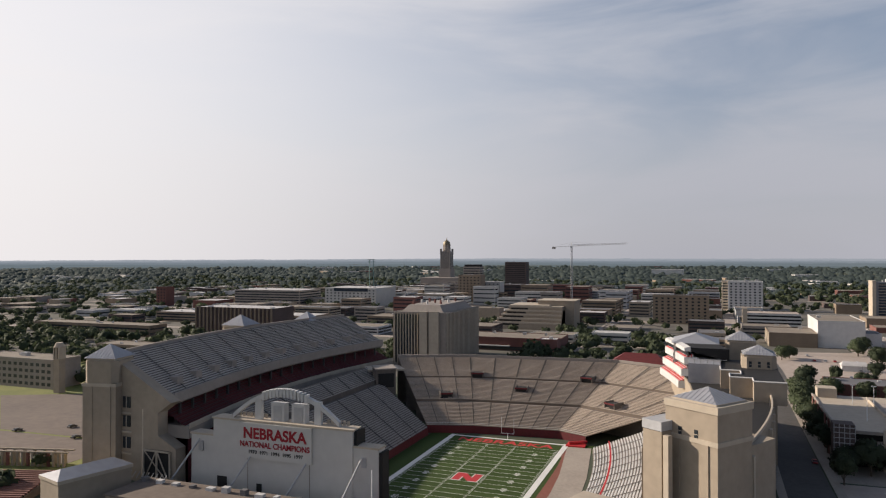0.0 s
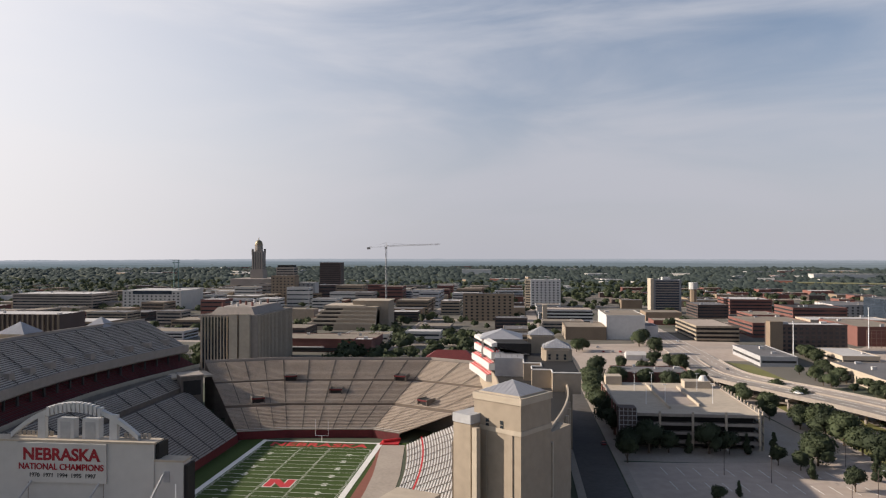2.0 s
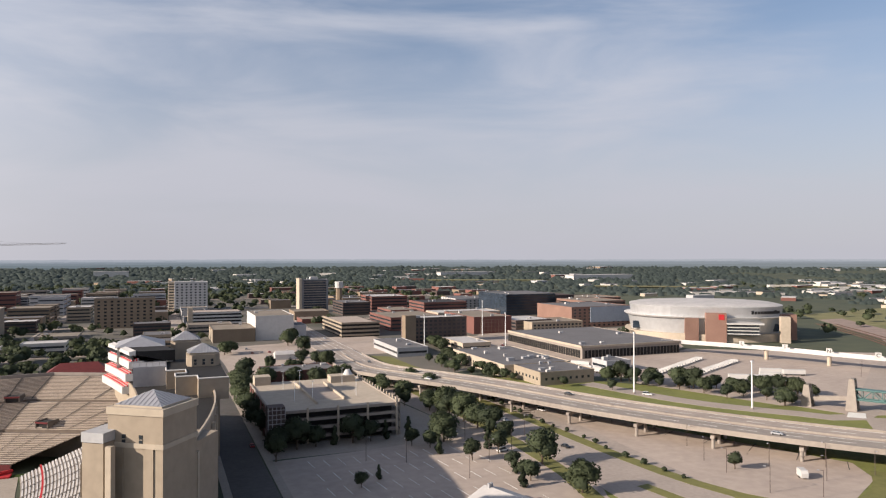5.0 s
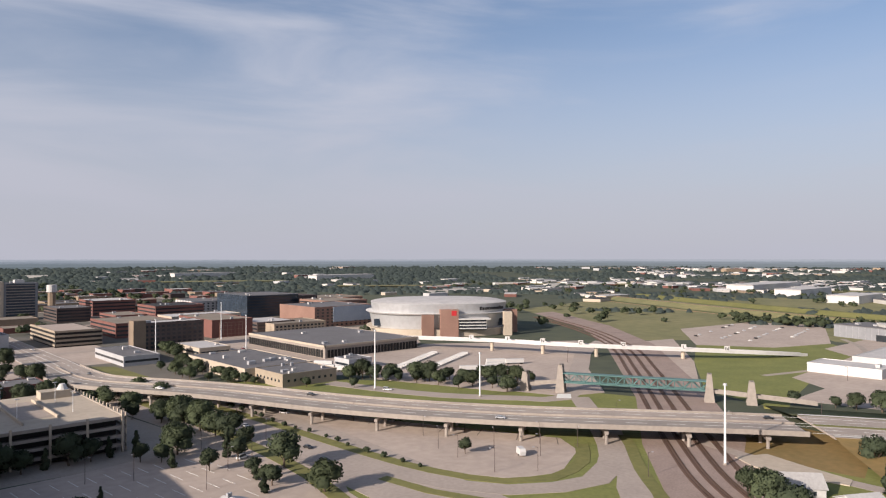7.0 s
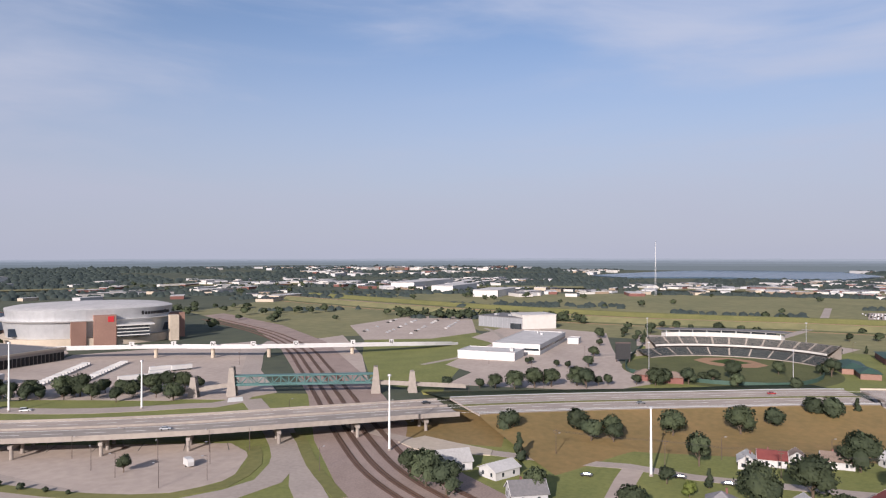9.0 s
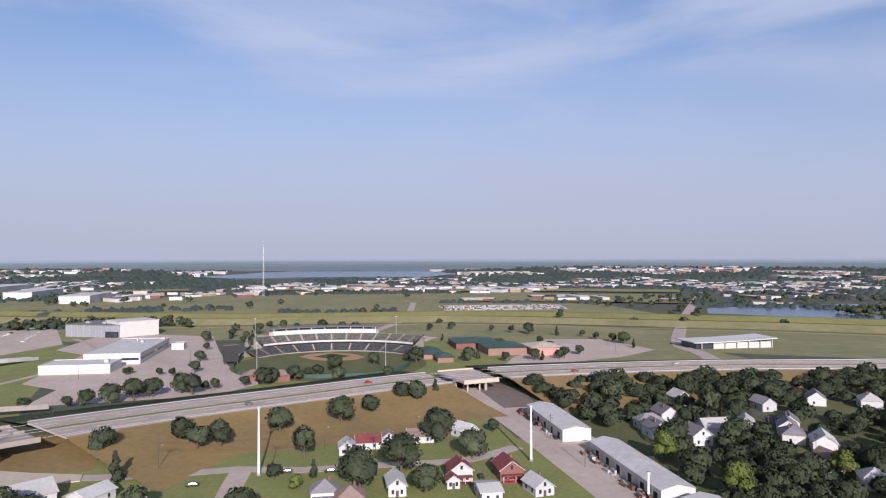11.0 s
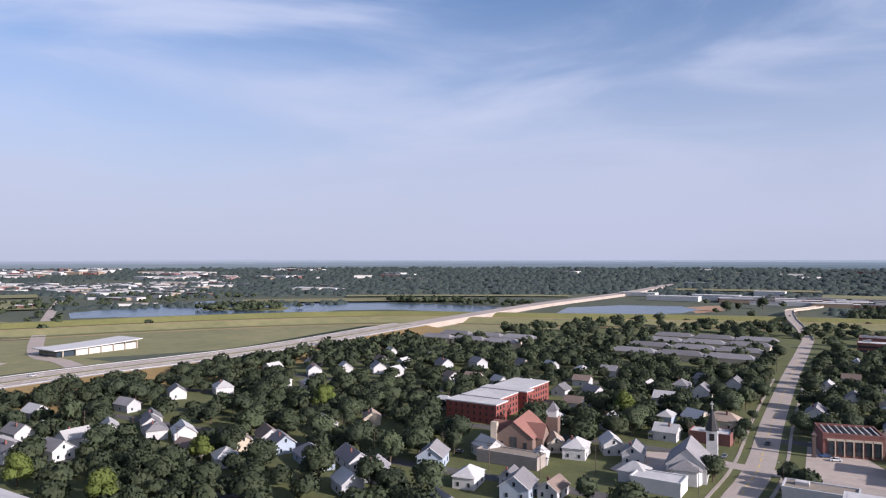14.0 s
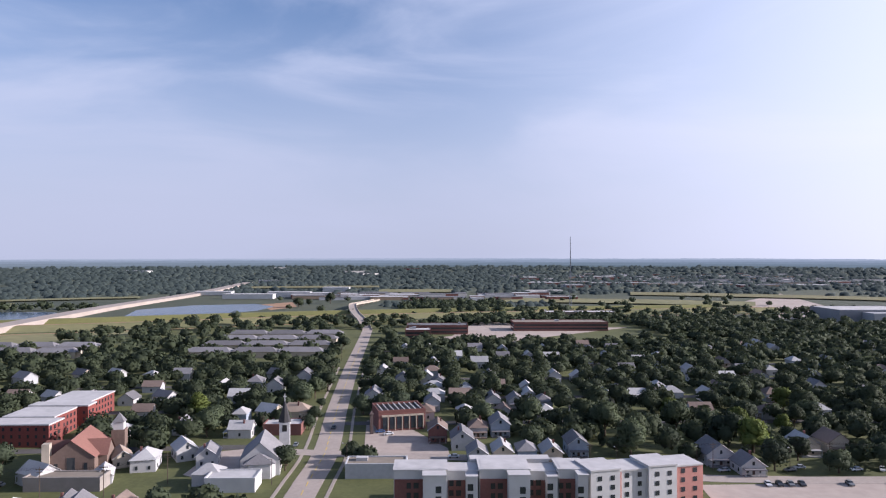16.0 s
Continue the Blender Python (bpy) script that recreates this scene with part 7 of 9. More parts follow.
# houses of the suburb that stand out between the trees
for k, (x, y, rot, w, d, h, wall, roof) in enumerate((
        (296, -146, 90, 9, 11, 4.6, WS, SG), (283, -158, 90, 9, 11, 4.4, WS, SG), (294, -172, 0, 9, 12, 4.4, WS, SP), (312, -150, 0, 8, 12, 4, GR, SG), (326, -165, 90, 9, 12, 4, WS, SG),
        (338, -226, 90, 8, 12, 4, GR, SG), (300, -214, 60, 8, 11, 4, WS, SG), (290, -206, 60, 8, 11, 4.4, WS, SG), (278, -200, 60, 9, 12, 4, WS, SG), (264, -204, 60, 9, 13, 4.2, WS, SP),
        (232, -208, 60, 8, 12, 4, TN, SB), (226, -218, 60, 9, 12, 4.6, WS, SB), (214, -214, 60, 8, 12, 4.6, BL, SG), (190, -207, 60, 10, 22, 3.6, BL, SG), (176, -214, 60, 9, 16, 3.4, GR, SG),
        (318, -378, 50, 9, 11, 4.5, WS, SP), (330, -360, 50, 9, 11, 4.5, WS, SG), (300, -392, 50, 9, 12, 4.5, WS, SG), (332, -284, 60, 10, 13, 4.5, WS, SP), (345, -262, 60, 9, 12, 4.2, WS, SG),
        (212, -272, 40, 8, 10, 3.4, TN, ST), (150, -231, 20, 10, 12, 4.6, BL, SG), (158, -205, 30, 9, 10, 4.2, GR, SG), (126, -217, 10, 8, 11, 4.2, WS, SP), (114, -226, 10, 6, 8, 3.4, WS, SG),
        (106, -216, 10, 10, 11, 4.6, BL, SG), (96, -222, 0, 7, 10, 3.6, WS, SB), (116, -256, 20, 6, 9, 3.2, WS, SP), (107, -271, 10, 9, 12, 4.6, WS, SP), (97, -284, 30, 8, 11, 4.6, WS, SP),
        (85, -276, 10, 8, 11, 4.6, WS, SG), (118, -275, 30, 7, 10, 4, TN, ST), (83, -317, 90, 8, 10, 4.2, WS, SP), (91, -347, 0, 7, 10, 4.2, BL, SP), (111, -323, 0, 7, 9, 4.8, WS, SG),
        (252, -448, 60, 9, 12, 4.4, GR, SG), (270, -430, 60, 9, 12, 4.4, GR, SG), (90, -420, 0, 9, 11, 5, WS, SG), (104, -430, 0, 9, 11, 5, GR, SG), (78, -452, 0, 9, 12, 5, WS, SG),
        (-14, -298, 0, 9, 12, 5, WS, SG), (-19, -277, 180, 7.6, 11, 4.4, GR, SG), (-29, -280, 180, 7.6, 11, 4.4, TN, SP), (-38.5, -280, 180, 7.4, 11, 4.6, BL, SG), (-48, -278, 180, 7.6, 11, 4.4, TN, SP),
        (-60, -288, 180, 8, 12, 5.2, BL, SG), (-4, -310, 180, 8, 11, 5.6, "brick", SB), (-32, -320, 180, 8.5, 12, 5.6, BL, SG), (-22, -318, 180, 8, 11, 4.4, GR, SB), (-112, -276, 180, 11, 14, 4.4, GR, SG),
        (-153, -287, 180, 9, 11, 4.6, TN, SP), (-167, -290, 180, 10, 12, 4.6, TN, SB), (-119, -262, 180, 9, 10, 3.6, WS, SG), (-205, -288, 180, 9, 12, 4.6, WS, SG), (-222, -286, 180, 9, 12, 4.6, BL, SB),
        (-2, -372, 180, 8, 11, 4.8, GR, SG), (-34, -378, 180, 8, 11, 4.4, WS, SG), (-46, -376, 180, 8, 11, 4.4, GR, SG), (-60, -372, 180, 9, 12, 4.4, WS, SG), (16, -440, 180, 8, 11, 4.8, WS, SG),
        (-6, -432, 180, 8, 11, 4.4, GR, SG), (30, -470, 180, 8, 11, 4.8, WS, SP), (30, -392, 0, 10, 14, 4, GR, SG))):
    home(x, y, rot, w, d, h, wall, roof, hip=(k % 5 == 3), plain=math.hypot(x, y) > 325, chimney=k % 2 == 0)
LISTED = len(TAKEN)
hr = random.Random(4)
for y in (-350, -390, -412, -450, -472, -510, -534, -580, -604):
    for x in range(-400, 30, 19):
        X, Y = x + hr.uniform(-3, 3), y + hr.uniform(-3, 3)
        if hr.random() < 0.45 and free(X, Y, 8):
            home(X, Y, 180 if hr.random() < 0.7 else 90, hr.uniform(7, 9), hr.uniform(9, 12), hr.uniform(3.6, 5), hr.choice((WS, WS, WS, WS, GR, TN, BL)), hr.choice((SG, SP, SP, SB)), hip=hr.random() < 0.3, chimney=False, plain=True, porch=hr.random() < 0.4)
for y in (-190, -215, -250, -318, -352, -388, -420, -460):
    for x in range(80, 380, 20):
        X, Y = x + hr.uniform(-3, 3), y + hr.uniform(-3, 3)
        if hr.random() < 0.45 and free(X, Y, 8) and X - Y * 0.1 < 400:
            home(X, Y, hr.choice((0, 90, 60)), hr.uniform(7, 9), hr.uniform(9, 12), hr.uniform(3.6, 4.8), hr.choice((WS, WS, WS, WS, GR, TN)), hr.choice((SG, SP, SP, SB)), hip=hr.random() < 0.3, chimney=False, plain=True, porch=hr.random() < 0.4)


def rowhouses(x, y, n, dx, label):
    for k in range(n):
        b = thing("townhouse", label, "townhouse", x + k * dx, y, 0, 0, "townhouses by the levee")
        TAKEN.append((x + k * dx - dx / 2, x + k * dx + dx / 2, y - 6, y + 6))
        part("wall", Geo().box(-dx / 2 + 1, -6, -0.2, dx / 2 - 1, 6, 5), "siding_tan", b)
        part("roof", Geo().pyramid(-dx / 2, -7, dx / 2, 7, 5, 8.2, dx - 10), "shingle_grey", b)
        for s in (-1, 1):
            part("window", Geo().box(s * dx / 4 - 1, 5.98, 1, s * dx / 4 + 1, 6.08, 2.6), "glass", b)
        part("gable_end", Geo().box(dx / 2 - 1.05, -3, 4, dx / 2 - 0.8, 3, 6.4), "siding_white", b)


for j in range(4):
    rowhouses(100, -560 - j * 42, 3, 36, "tan townhouse with a grey hipped roof")
for j in range(2):
    rowhouses(290, -560 - j * 34, 3, 34, "long grey-roofed townhouse by the levee")


def shed(x0, y0, x1, y1, w, h, rise, label):
    a, b = Vector((x0, y0, 0)), Vector((x1, y1, 0))
    o = thing("metal_shed", label, "shed", *((a + b) / 2), 0)
    o.matrix_basis = pose((x0 + x1) / 2, (y0 + y1) / 2, 0, 0, 0, math.degrees(math.atan2(y1 - y0, x1 - x0)) - 90)
    d = (b - a).length
    TAKEN.append((min(x0, x1) - 2, max(x0, x1) + 2, min(y0, y1) - w / 2, max(y0, y1) + w / 2))
    A, B = w / 2, d / 2
    g = Geo().box(-A, -B, -0.2, A, B, h).add([(-A, -B, h), (A, -B, h), (0, -B, h + rise), (-A, B, h), (A, B, h), (0, B, h + rise)], [(0, 1, 2), (4, 3, 5)])
    part("wall", g, "whitewall", o)
    r = Geo()
    for s in (-1, 1):
        r.add([(0, -B - 0.4, h + rise + 0.15), (s * (A + 0.5), -B - 0.4, h + 0.05), (s * (A + 0.5), B + 0.4, h + 0.05), (0, B + 0.4, h + rise + 0.15), (s * (A + 0.5), -B - 0.4, h - 0.15), (s * (A + 0.5), B + 0.4, h - 0.15)],
              [(0, 1, 2, 3) if s > 0 else (3, 2, 1, 0), (1, 4, 5, 2)])
    part("roof", r, "whiteroof", o, "pale metal roof")
    for k in range(int(d / 5)):
        part("bay_door", Geo().box(-A - 0.06, -B + 1.5 + k * 5, 0, -A + 0.05, -B + 4.5 + k * 5, 3.2), "dark" if k % 3 else "steel", o)
        part("bay_door", Geo().box(A - 0.05, -B + 1.5 + k * 5, 0, A + 0.06, -B + 4.5 + k * 5, 3.2), "dark" if k % 2 else "steel", o)
    for e in (-1, 1):
        part("end_door", Geo().box(-2, e * B - 0.08, 0, 2, e * B + 0.08, 3.4), "white", o)
    return o


shed(347, -108, 294, -108, 13, 5.2, 1.4, "long white metal shed with bay doors")
shed(276, -113, 214, -113, 12, 5, 1.5, "long pale metal shed with stacked goods along it")
shed(206, -116, 184, -116, 12, 5, 1.5, "pale metal shed with a grey roof")
pr = random.Random(9)
stack = thing("goods_stack", "rusty stacked pallets and steel along the shed", "goods")
for k in range(34):
    x = 214 + pr.uniform(0, 62)
    part("pallet", Geo().obox(x, -104.5 + pr.uniform(-1.4, 1.4), 0, pr.uniform(1.5, 5), pr.uniform(0.8, 1.6), pr.uniform(0.4, 1.8), pr.uniform(-0.2, 0.2)), pr.choice(("rail", "brick", "steel", "sleeper")), stack)
stack = thing("goods_stack", "dark stacked goods along the white shed", "goods")
for k in range(26):
    x = 298 + pr.uniform(0, 60)
    part("pallet", Geo().obox(x, -99.5 + pr.uniform(-1.2, 1.2), 0, pr.uniform(1.5, 4), pr.uniform(0.8, 1.6), pr.uniform(0.5, 2.2), pr.uniform(-0.2, 0.2)), pr.choice(("rail", "black", "steel", "sleeper")), stack)

# red apartment house with white roofs
ap = thing("apartment_house", "three-storey red brick apartment house with white roofs", "apartment house", 173, -336, 0, -90)
TAKEN.append((158, 190, -374, -298))
for k, (x0, x1, y0, y1, h) in enumerate(((-36, -24, -14, 14, 9.2), (-24, -4, -10, 12, 9.8), (-4, 4, -15, 12, 10.4), (4, 35, -10, 11, 9.6))):
    part("wing", Geo().box(x0, y0, -0.2, x1, y1, h), "redbrick", ap, "red brick wing")
    part("roof", Geo().box(x0 - 0.3, y0 - 0.3, h, x1 + 0.3, y1 + 0.3, h + 0.6), "whiteroof", ap, "white flat roof")
    for i in range(int((x1 - x0) / 3.2)):
        for z in (0.9, 3.9, 6.9):
            q = new("window", HOUSE_PANE)
            q.parent, q.location = ap, (x0 + 1.6 + i * 3.2, y0 - 0.05, z)
            q.scale = (1.4, 1, 1.2)
            q = new("window", HOUSE_PANE)
            q.parent, q.location = ap, (x0 + 1.6 + i * 3.2, y1 + 0.05, z)
            q.scale = (1.4, 1, 1.2)
    for i in range(int((y1 - y0) / 3.4)):
        for z in (0.9, 3.9, 6.9):
            q = new("window", HOUSE_PANE)
            q.parent, q.location, q.rotation_euler = ap, (x0 - 0.05, y0 + 1.8 + i * 3.4, z), (0, 0, math.pi / 2)
            q = new("window", HOUSE_PANE)
            q.parent, q.location, q.rotation_euler = ap, (x1 + 0.05, y0 + 1.8 + i * 3.4, z), (0, 0, math.pi / 2)

# brown church with a white cupola
ch = thing("church", "brown brick church with a brown gabled roof and white cupola", "church", 132, -272, 0, 10)
TAKEN.append((118, 150, -295, -252))
part("nave", Geo().box(-8, -12, -0.2, 8, 12, 7).add([(-8, -12, 7), (8, -12, 7), (0, -12, 13), (-8, 12, 7), (8, 12, 7), (0, 12, 13)], [(0, 1, 2), (4, 3, 5)]), "churchbrick", ch)
r = Geo()
for s in (-1, 1):
    r.add([(0, -12.4, 13.3), (s * 8.6, -12.4, 6.8), (s * 8.6, 12.4, 6.8), (0, 12.4, 13.3)], [(0, 1, 2, 3) if s > 0 else (3, 2, 1, 0)])
part("roof", r, "redtile", ch, "brown gabled roof")
part("transept", Geo().box(-11, -3, -0.2, 11, 7, 6.4).add([(-11, -3, 6.4), (-11, 7, 6.4), (-11, 2, 11), (11, -3, 6.4), (11, 7, 6.4), (11, 2, 11)], [(1, 0, 2), (3, 4, 5)]), "churchbrick", ch)
r = Geo()
for s in (-1, 1):
    r.add([(-11.4, 2, 11.3), (11.4, 2, 11.3), (11.4, 2 + s * 5.6, 6.2), (-11.4, 2 + s * 5.6, 6.2)], [(0, 1, 2, 3) if s < 0 else (3, 2, 1, 0)])
part("transept_roof", r, "redtile", ch)
part("window", Geo().box(-1.4, 11.9, 2.5, 1.4, 12.1, 7), "glass", ch, "tall arched window")
for s in (-5, 5):
    part("window", Geo().box(s - 0.6, 11.9, 2, s + 0.6, 12.1, 5), "glass", ch)
part("tower", Geo().box(-13, -16, -0.2, -8, -11, 11), "churchbrick", ch)
part("cupola", Geo().box(-12.4, -15.4, 11, -8.6, -11.6, 14), "white", ch)
part("spire", Geo().pyramid(-12.8, -15.8, -8.2, -11.2, 14, 17.5), "shingle_grey", ch)
part("corner_turret", Geo().box(7, 10, -0.2, 9.6, 12.6, 12.4), "stone_light", ch)
ll = block("long_low_hall", "long low pale hall beside the church", 112, 138, -252, -244, 4.5, "stone_grey", "tanroof", "none", units=0)
# white church with a tall steeple
wc = thing("church", "white wooden church with a tall dark steeple", "church", 63, -271, 0, 8)
TAKEN.append((53, 74, -290, -255))
part("nave", Geo().box(-7, -9, -0.2, 7, 11, 6).add([(-7, -9, 6), (7, -9, 6), (0, -9, 12), (-7, 11, 6), (7, 11, 6), (0, 11, 12)], [(0, 1, 2), (4, 3, 5)]), "siding_white", wc)
r = Geo()
for s in (-1, 1):
    r.add([(0, -9.4, 12.3), (s * 7.6, -9.4, 5.6), (s * 7.6, 11.4, 5.6), (0, 11.4, 12.3)], [(0, 1, 2, 3) if s > 0 else (3, 2, 1, 0)])
part("roof", r, "shingle_grey", wc)
part("front_bay", Geo().prism([(-5.5, 11), (5.5, 11), (4, 15), (-4, 15)], -0.2, 5.4), "siding_white", wc)
part("bay_roof", Geo().pyramid(-5.8, 10.4, 5.8, 15.4, 5.4, 9), "shingle_grey", wc)
part("tower", Geo().box(-9.5, -13, -0.2, -5.5, -9, 14.5), "siding_white", wc)
part("belfry_opening", Geo().box(-8.4, -8.98, 11, -6.6, -8.9, 13.6), "dark", wc)
part("spire", Geo().cyl(-7.5, -11, 14.5, 22.5, 2.5, 0.3, 8), "darkroof", wc, "dark grey spire")
part("cross", Geo().box(-7.65, -11.15, 22.4, -7.35, -10.85, 25.6).box(-8.2, -11.12, 24.3, -6.8, -10.88, 24.65), "white", wc)
for k in range(4):
    for s in (-7.05, 7.05):
        q = new("window", HOUSE_PANE)
        q.parent, q.location, q.rotation_euler, q.scale = wc, (s, -6 + k * 4.4, 1.6), (0, 0, math.pi / 2), (1, 1, 1.9)
block("parish_hall", "white flat-roofed parish hall", 59, 76, -252, -242, 4.6, "white", "whiteroof", "none", units=0)
block("brick_store", "brick store with a white roof", 57, 74, -330, -318, 4.6, "brick", "whiteroof", "none", units=1)
home(66, -352, 90, 10, 16, 4.2, TN, ST, porch=False, hip=True)

# brick building with an arched front
bb = thing("arcade_building", "brick building with a white arcade front and dark roof", "brick building", 14, -334, 0, 14)
TAKEN.append((0, 28, -350, -316))
part("wall", Geo().box(-11, -10, -0.2, 11, 8, 8.5), "brick", bb)
part("roof_well", Geo().box(-10.3, -9.3, 8.5, 10.3, 7.3, 8.7), "darkroof", bb)
part("parapet", Geo().box(-11.1, -10.1, 8.5, 11.1, -9.5, 9.6).box(-11.1, 7.5, 8.5, 11.1, 8.1, 9.6).box(-11.1, -9.5, 8.5, -10.5, 7.5, 9.6).box(10.5, -9.5, 8.5, 11.1, 7.5, 9.6), "brick", bb)
for k in range(6):
    part("arch_bay", Geo().box(-9.6 + k * 3.3, 8.02, 1, -7.4 + k * 3.3, 8.25, 6.6), "glass", bb)
    part("arch_frame", Geo().box(-10 + k * 3.3, 8.05, 6.6, -7 + k * 3.3, 8.4, 7.4).box(-10.1 + k * 3.3, 8.05, 0.4, -9.7 + k * 3.3, 8.4, 7.4), "stone_light", bb)
for k in range(8):
    part("roof_frame", Geo().box(-9.6 + k * 2.6, -9, 9, -9.3 + k * 2.6, 7, 9.3), "white", bb)
part("clock_post", Geo().box(14, 10, -0.2, 15.4, 11.4, 9).pyramid(13.6, 9.6, 15.8, 11.8, 9, 10.5), "brickdark", bb)
block("grey_store", "low grey flat-roofed store", 8, 30, -266, -256, 5, "siding_grey", "tanroof", "none", units=1)
block("school", "long red brick school with flat roofs", -40, 22, -740, -715, 9, "brick", "greyroof", "bands", "s", 2, 3)
block("school", "red brick school wing", -2, 22, -690, -672, 9, "brick", "whiteroof", "bands", "s", 2, 2)
block("school", "long brick school wing among trees", -190, -90, -775, -745, 9, "brick", "tanroof", "bands", "s", 2, 2)
block("strip_store", "long low tan store", -240, -150, -925, -900, 7, "bricktan", "whiteroof", "none", units=3)
ob = block("hangar_hall", "large blue-grey hall with white roof", -590, -493, -905, -839, 14, "siding_slate", "whiteroof", "none", units=0)
part("annex", Geo().box(-600, -838, -0.2, -520, -815, 12), "siding_grey", ob)

# white apartment terrace close below
ta = thing("apartment_terrace", "white four-storey apartment terrace with brick bays and white flat roofs", "apartment terrace")
TAKEN.append((-112, 14, -256, -200))
blocks = [(11, -6, 12.6, -227), (-6, -16, 11.6, -229), (-16, -32, 12.9, -226), (-32, -41, 11.4, -229), (-41, -50, 12.8, -226)]
for k, (xa, xb, h, yf) in enumerate(blocks):
    x0, x1 = min(xa, xb), max(xa, xb)
    w = part("unit", Geo().box(x0 + 0.05, -234.5, -0.2, x1 - 0.05, yf + 3, h), "white", ta, "white rendered unit")
    part("roof", Geo().box(x0 - 0.2, -234.8, h, x1 + 0.2, yf + 3.3, h + 0.5), "whiteroof", ta, "white flat roof")
    part("roof_well", Geo().box(x0 + 0.8, -233.9, h + 0.5, x1 - 0.8, yf + 2.4, h + 0.56), "whiteroof", ta)
    m = (x0 + x1) / 2
    part("bay", Geo().box(x0 + 0.6, yf + 3, -0.2, m - 0.8, yf + 8, h - 0.4), "white", ta, "white projecting bay")
    part("bay_roof", Geo().box(x0 + 0.4, yf + 2.8, h - 0.4, m - 0.6, yf + 8.3, h + 0.2), "whiteroof", ta)
    part("brick_recess", Geo().box(m - 0.8, yf + 3, -0.2, x1 - 0.3, yf + 3.4, h - 2.6), "brick", ta, "dark red brick recess")
    for z in (1, 4.1, 7.2):
        part("window", Geo().box(x0 + 2, yf + 7.95, z, x0 + 3.8, yf + 8.1, z + 2.1), "glass", ta)
        part("window", Geo().box(m + 0.6, yf + 3.35, z, m + 2.2, yf + 3.5, z + 1.8), "glass", ta)
        part("window", Geo().box(m + 3.0, yf + 3.35, z, m + 4.4, yf + 3.5, z + 1.8), "glass", ta)
part("rear_wing", Geo().box(-40, -239, -0.2, -14, -234.6, 12.6), "white", ta)
part("rear_roof", Geo().box(-40.3, -239.3, 12.6, -13.7, -234.3, 13.2), "whiteroof", ta)
wing = thing("apartment_wing", "white and salmon four-storey apartment wing with square windows", "apartment terrace", -50, -219, 0, 13)
for k in range(4):
    x0, x1 = -10.5 - k * 10, -0.5 - k * 10
    h = 13.4 - (k % 2) * 1.0
    part("unit", Geo().box(x0, -12, -0.2, x1, 0 + (k % 2) * -1.2, h), "white" if k < 3 else "pinkpanel", wing, "white rendered unit")
    part("roof", Geo().box(x0 - 0.2, -12.3, h, x1 + 0.2, 0.3 + (k % 2) * -1.2, h + 0.5), "whiteroof", wing, "white flat roof")
    part("joint_bay", Geo().box(x0 - 0.9, -11, -0.2, x0 + 0.6, -0.9 - (k % 2) * 1.2, h - 0.6), "pinkpanel", wing, "salmon recessed bay")
    for z in (1.2, 4.3, 7.4, 10.3):
        for u in (2.6, 7):
            part("window", Geo().box(x0 + u - 0.7, -0.06 - (k % 2) * 1.2, z, x0 + u + 0.7, 0.1 - (k % 2) * 1.2, z + 1.5), "glass", wing)

# ---- poles, lamps, vehicles ----
def mast_light(x, y, h, label="tall white steel lighting mast"):
    o = thing("lighting_mast", label, "lighting mast", x, y, 0, 0, "tall lighting masts")
    part("shaft", Geo().cyl(0, 0, 0, h, 0.5 if x < 400 else 0.28, 0.28 if x < 400 else 0.16, 8), "polewhite" if x < 400 else "steel", o)
    part("base", Geo().cyl(0, 0, -0.1, 0.8, 0.8, 0.8, 8), "concrete", o)
    part("lamp_ring", Geo().cyl(0, 0, h - 0.8, h, 0.9, 0.7, 8), "steel", o)


for x, y, h in ((258, 342, 36), (289, 284, 25.5), (265, 128, 31.5), (269, 24, 25.5), (269, -80, 22), (221, -106, 9), (300, 640, 36), (285, 560, 30), (213, 572, 30), (470, -40, 24), (480, 44, 24), (640, 60, 26), (640, -64, 26)):
    mast_light(x, y, h)

lamp = thing("street_lamp", "slim street lamp with a short arm", "street lamp", 0, 0, -50, 0, "street lamps")
part("post", Geo().cyl(0, 0, 0, 9, 0.12, 0.08, 6), "brickdark", lamp)
part("arm", Geo().beam((0, 0, 8.9), (1.6, 0, 9.1), 0.06, 4), "brickdark", lamp)
part("head", Geo().box(1.3, -0.2, 9.0, 2.1, 0.2, 9.2), "steel", lamp)
LAMPS = [(202, 285), (215, 262), (208, 240), (226, 232), (199, 220), (196, 205), (217, 205), (236, 196), (222, 184), (193, 182), (206, 172), (244, 182), (120, 250), (136, 262), (105, 235), (90, 262), (76, 270), (125, 285), (158, 320),
         (152, 280), (146, 245), (60, 500), (90, 520), (120, 540), (282, 62), (300, 0), (312, -40), (277, -8), (230, 140), (55, -250), (31, -270), (56, -320), (34, -360), (60, -420), (-100, -262), (-135, -262), (-70, -262), (-170, -262),
         (470, 120), (500, 160), (560, 100), (300, 200), (318, 150), (370, 130), (420, 100), (660, -100), (560, -240), (600, -250), (640, -255), (300, 330), (330, 300), (430, 330), (470, 360)]
for x, y in LAMPS[1:]:
    copy_thing(lamp, pose(x, y, 0, 0, 0, (x * 37 + y * 11) % 360))
lamp.matrix_basis = pose(LAMPS[0][0], LAMPS[0][1], 0)

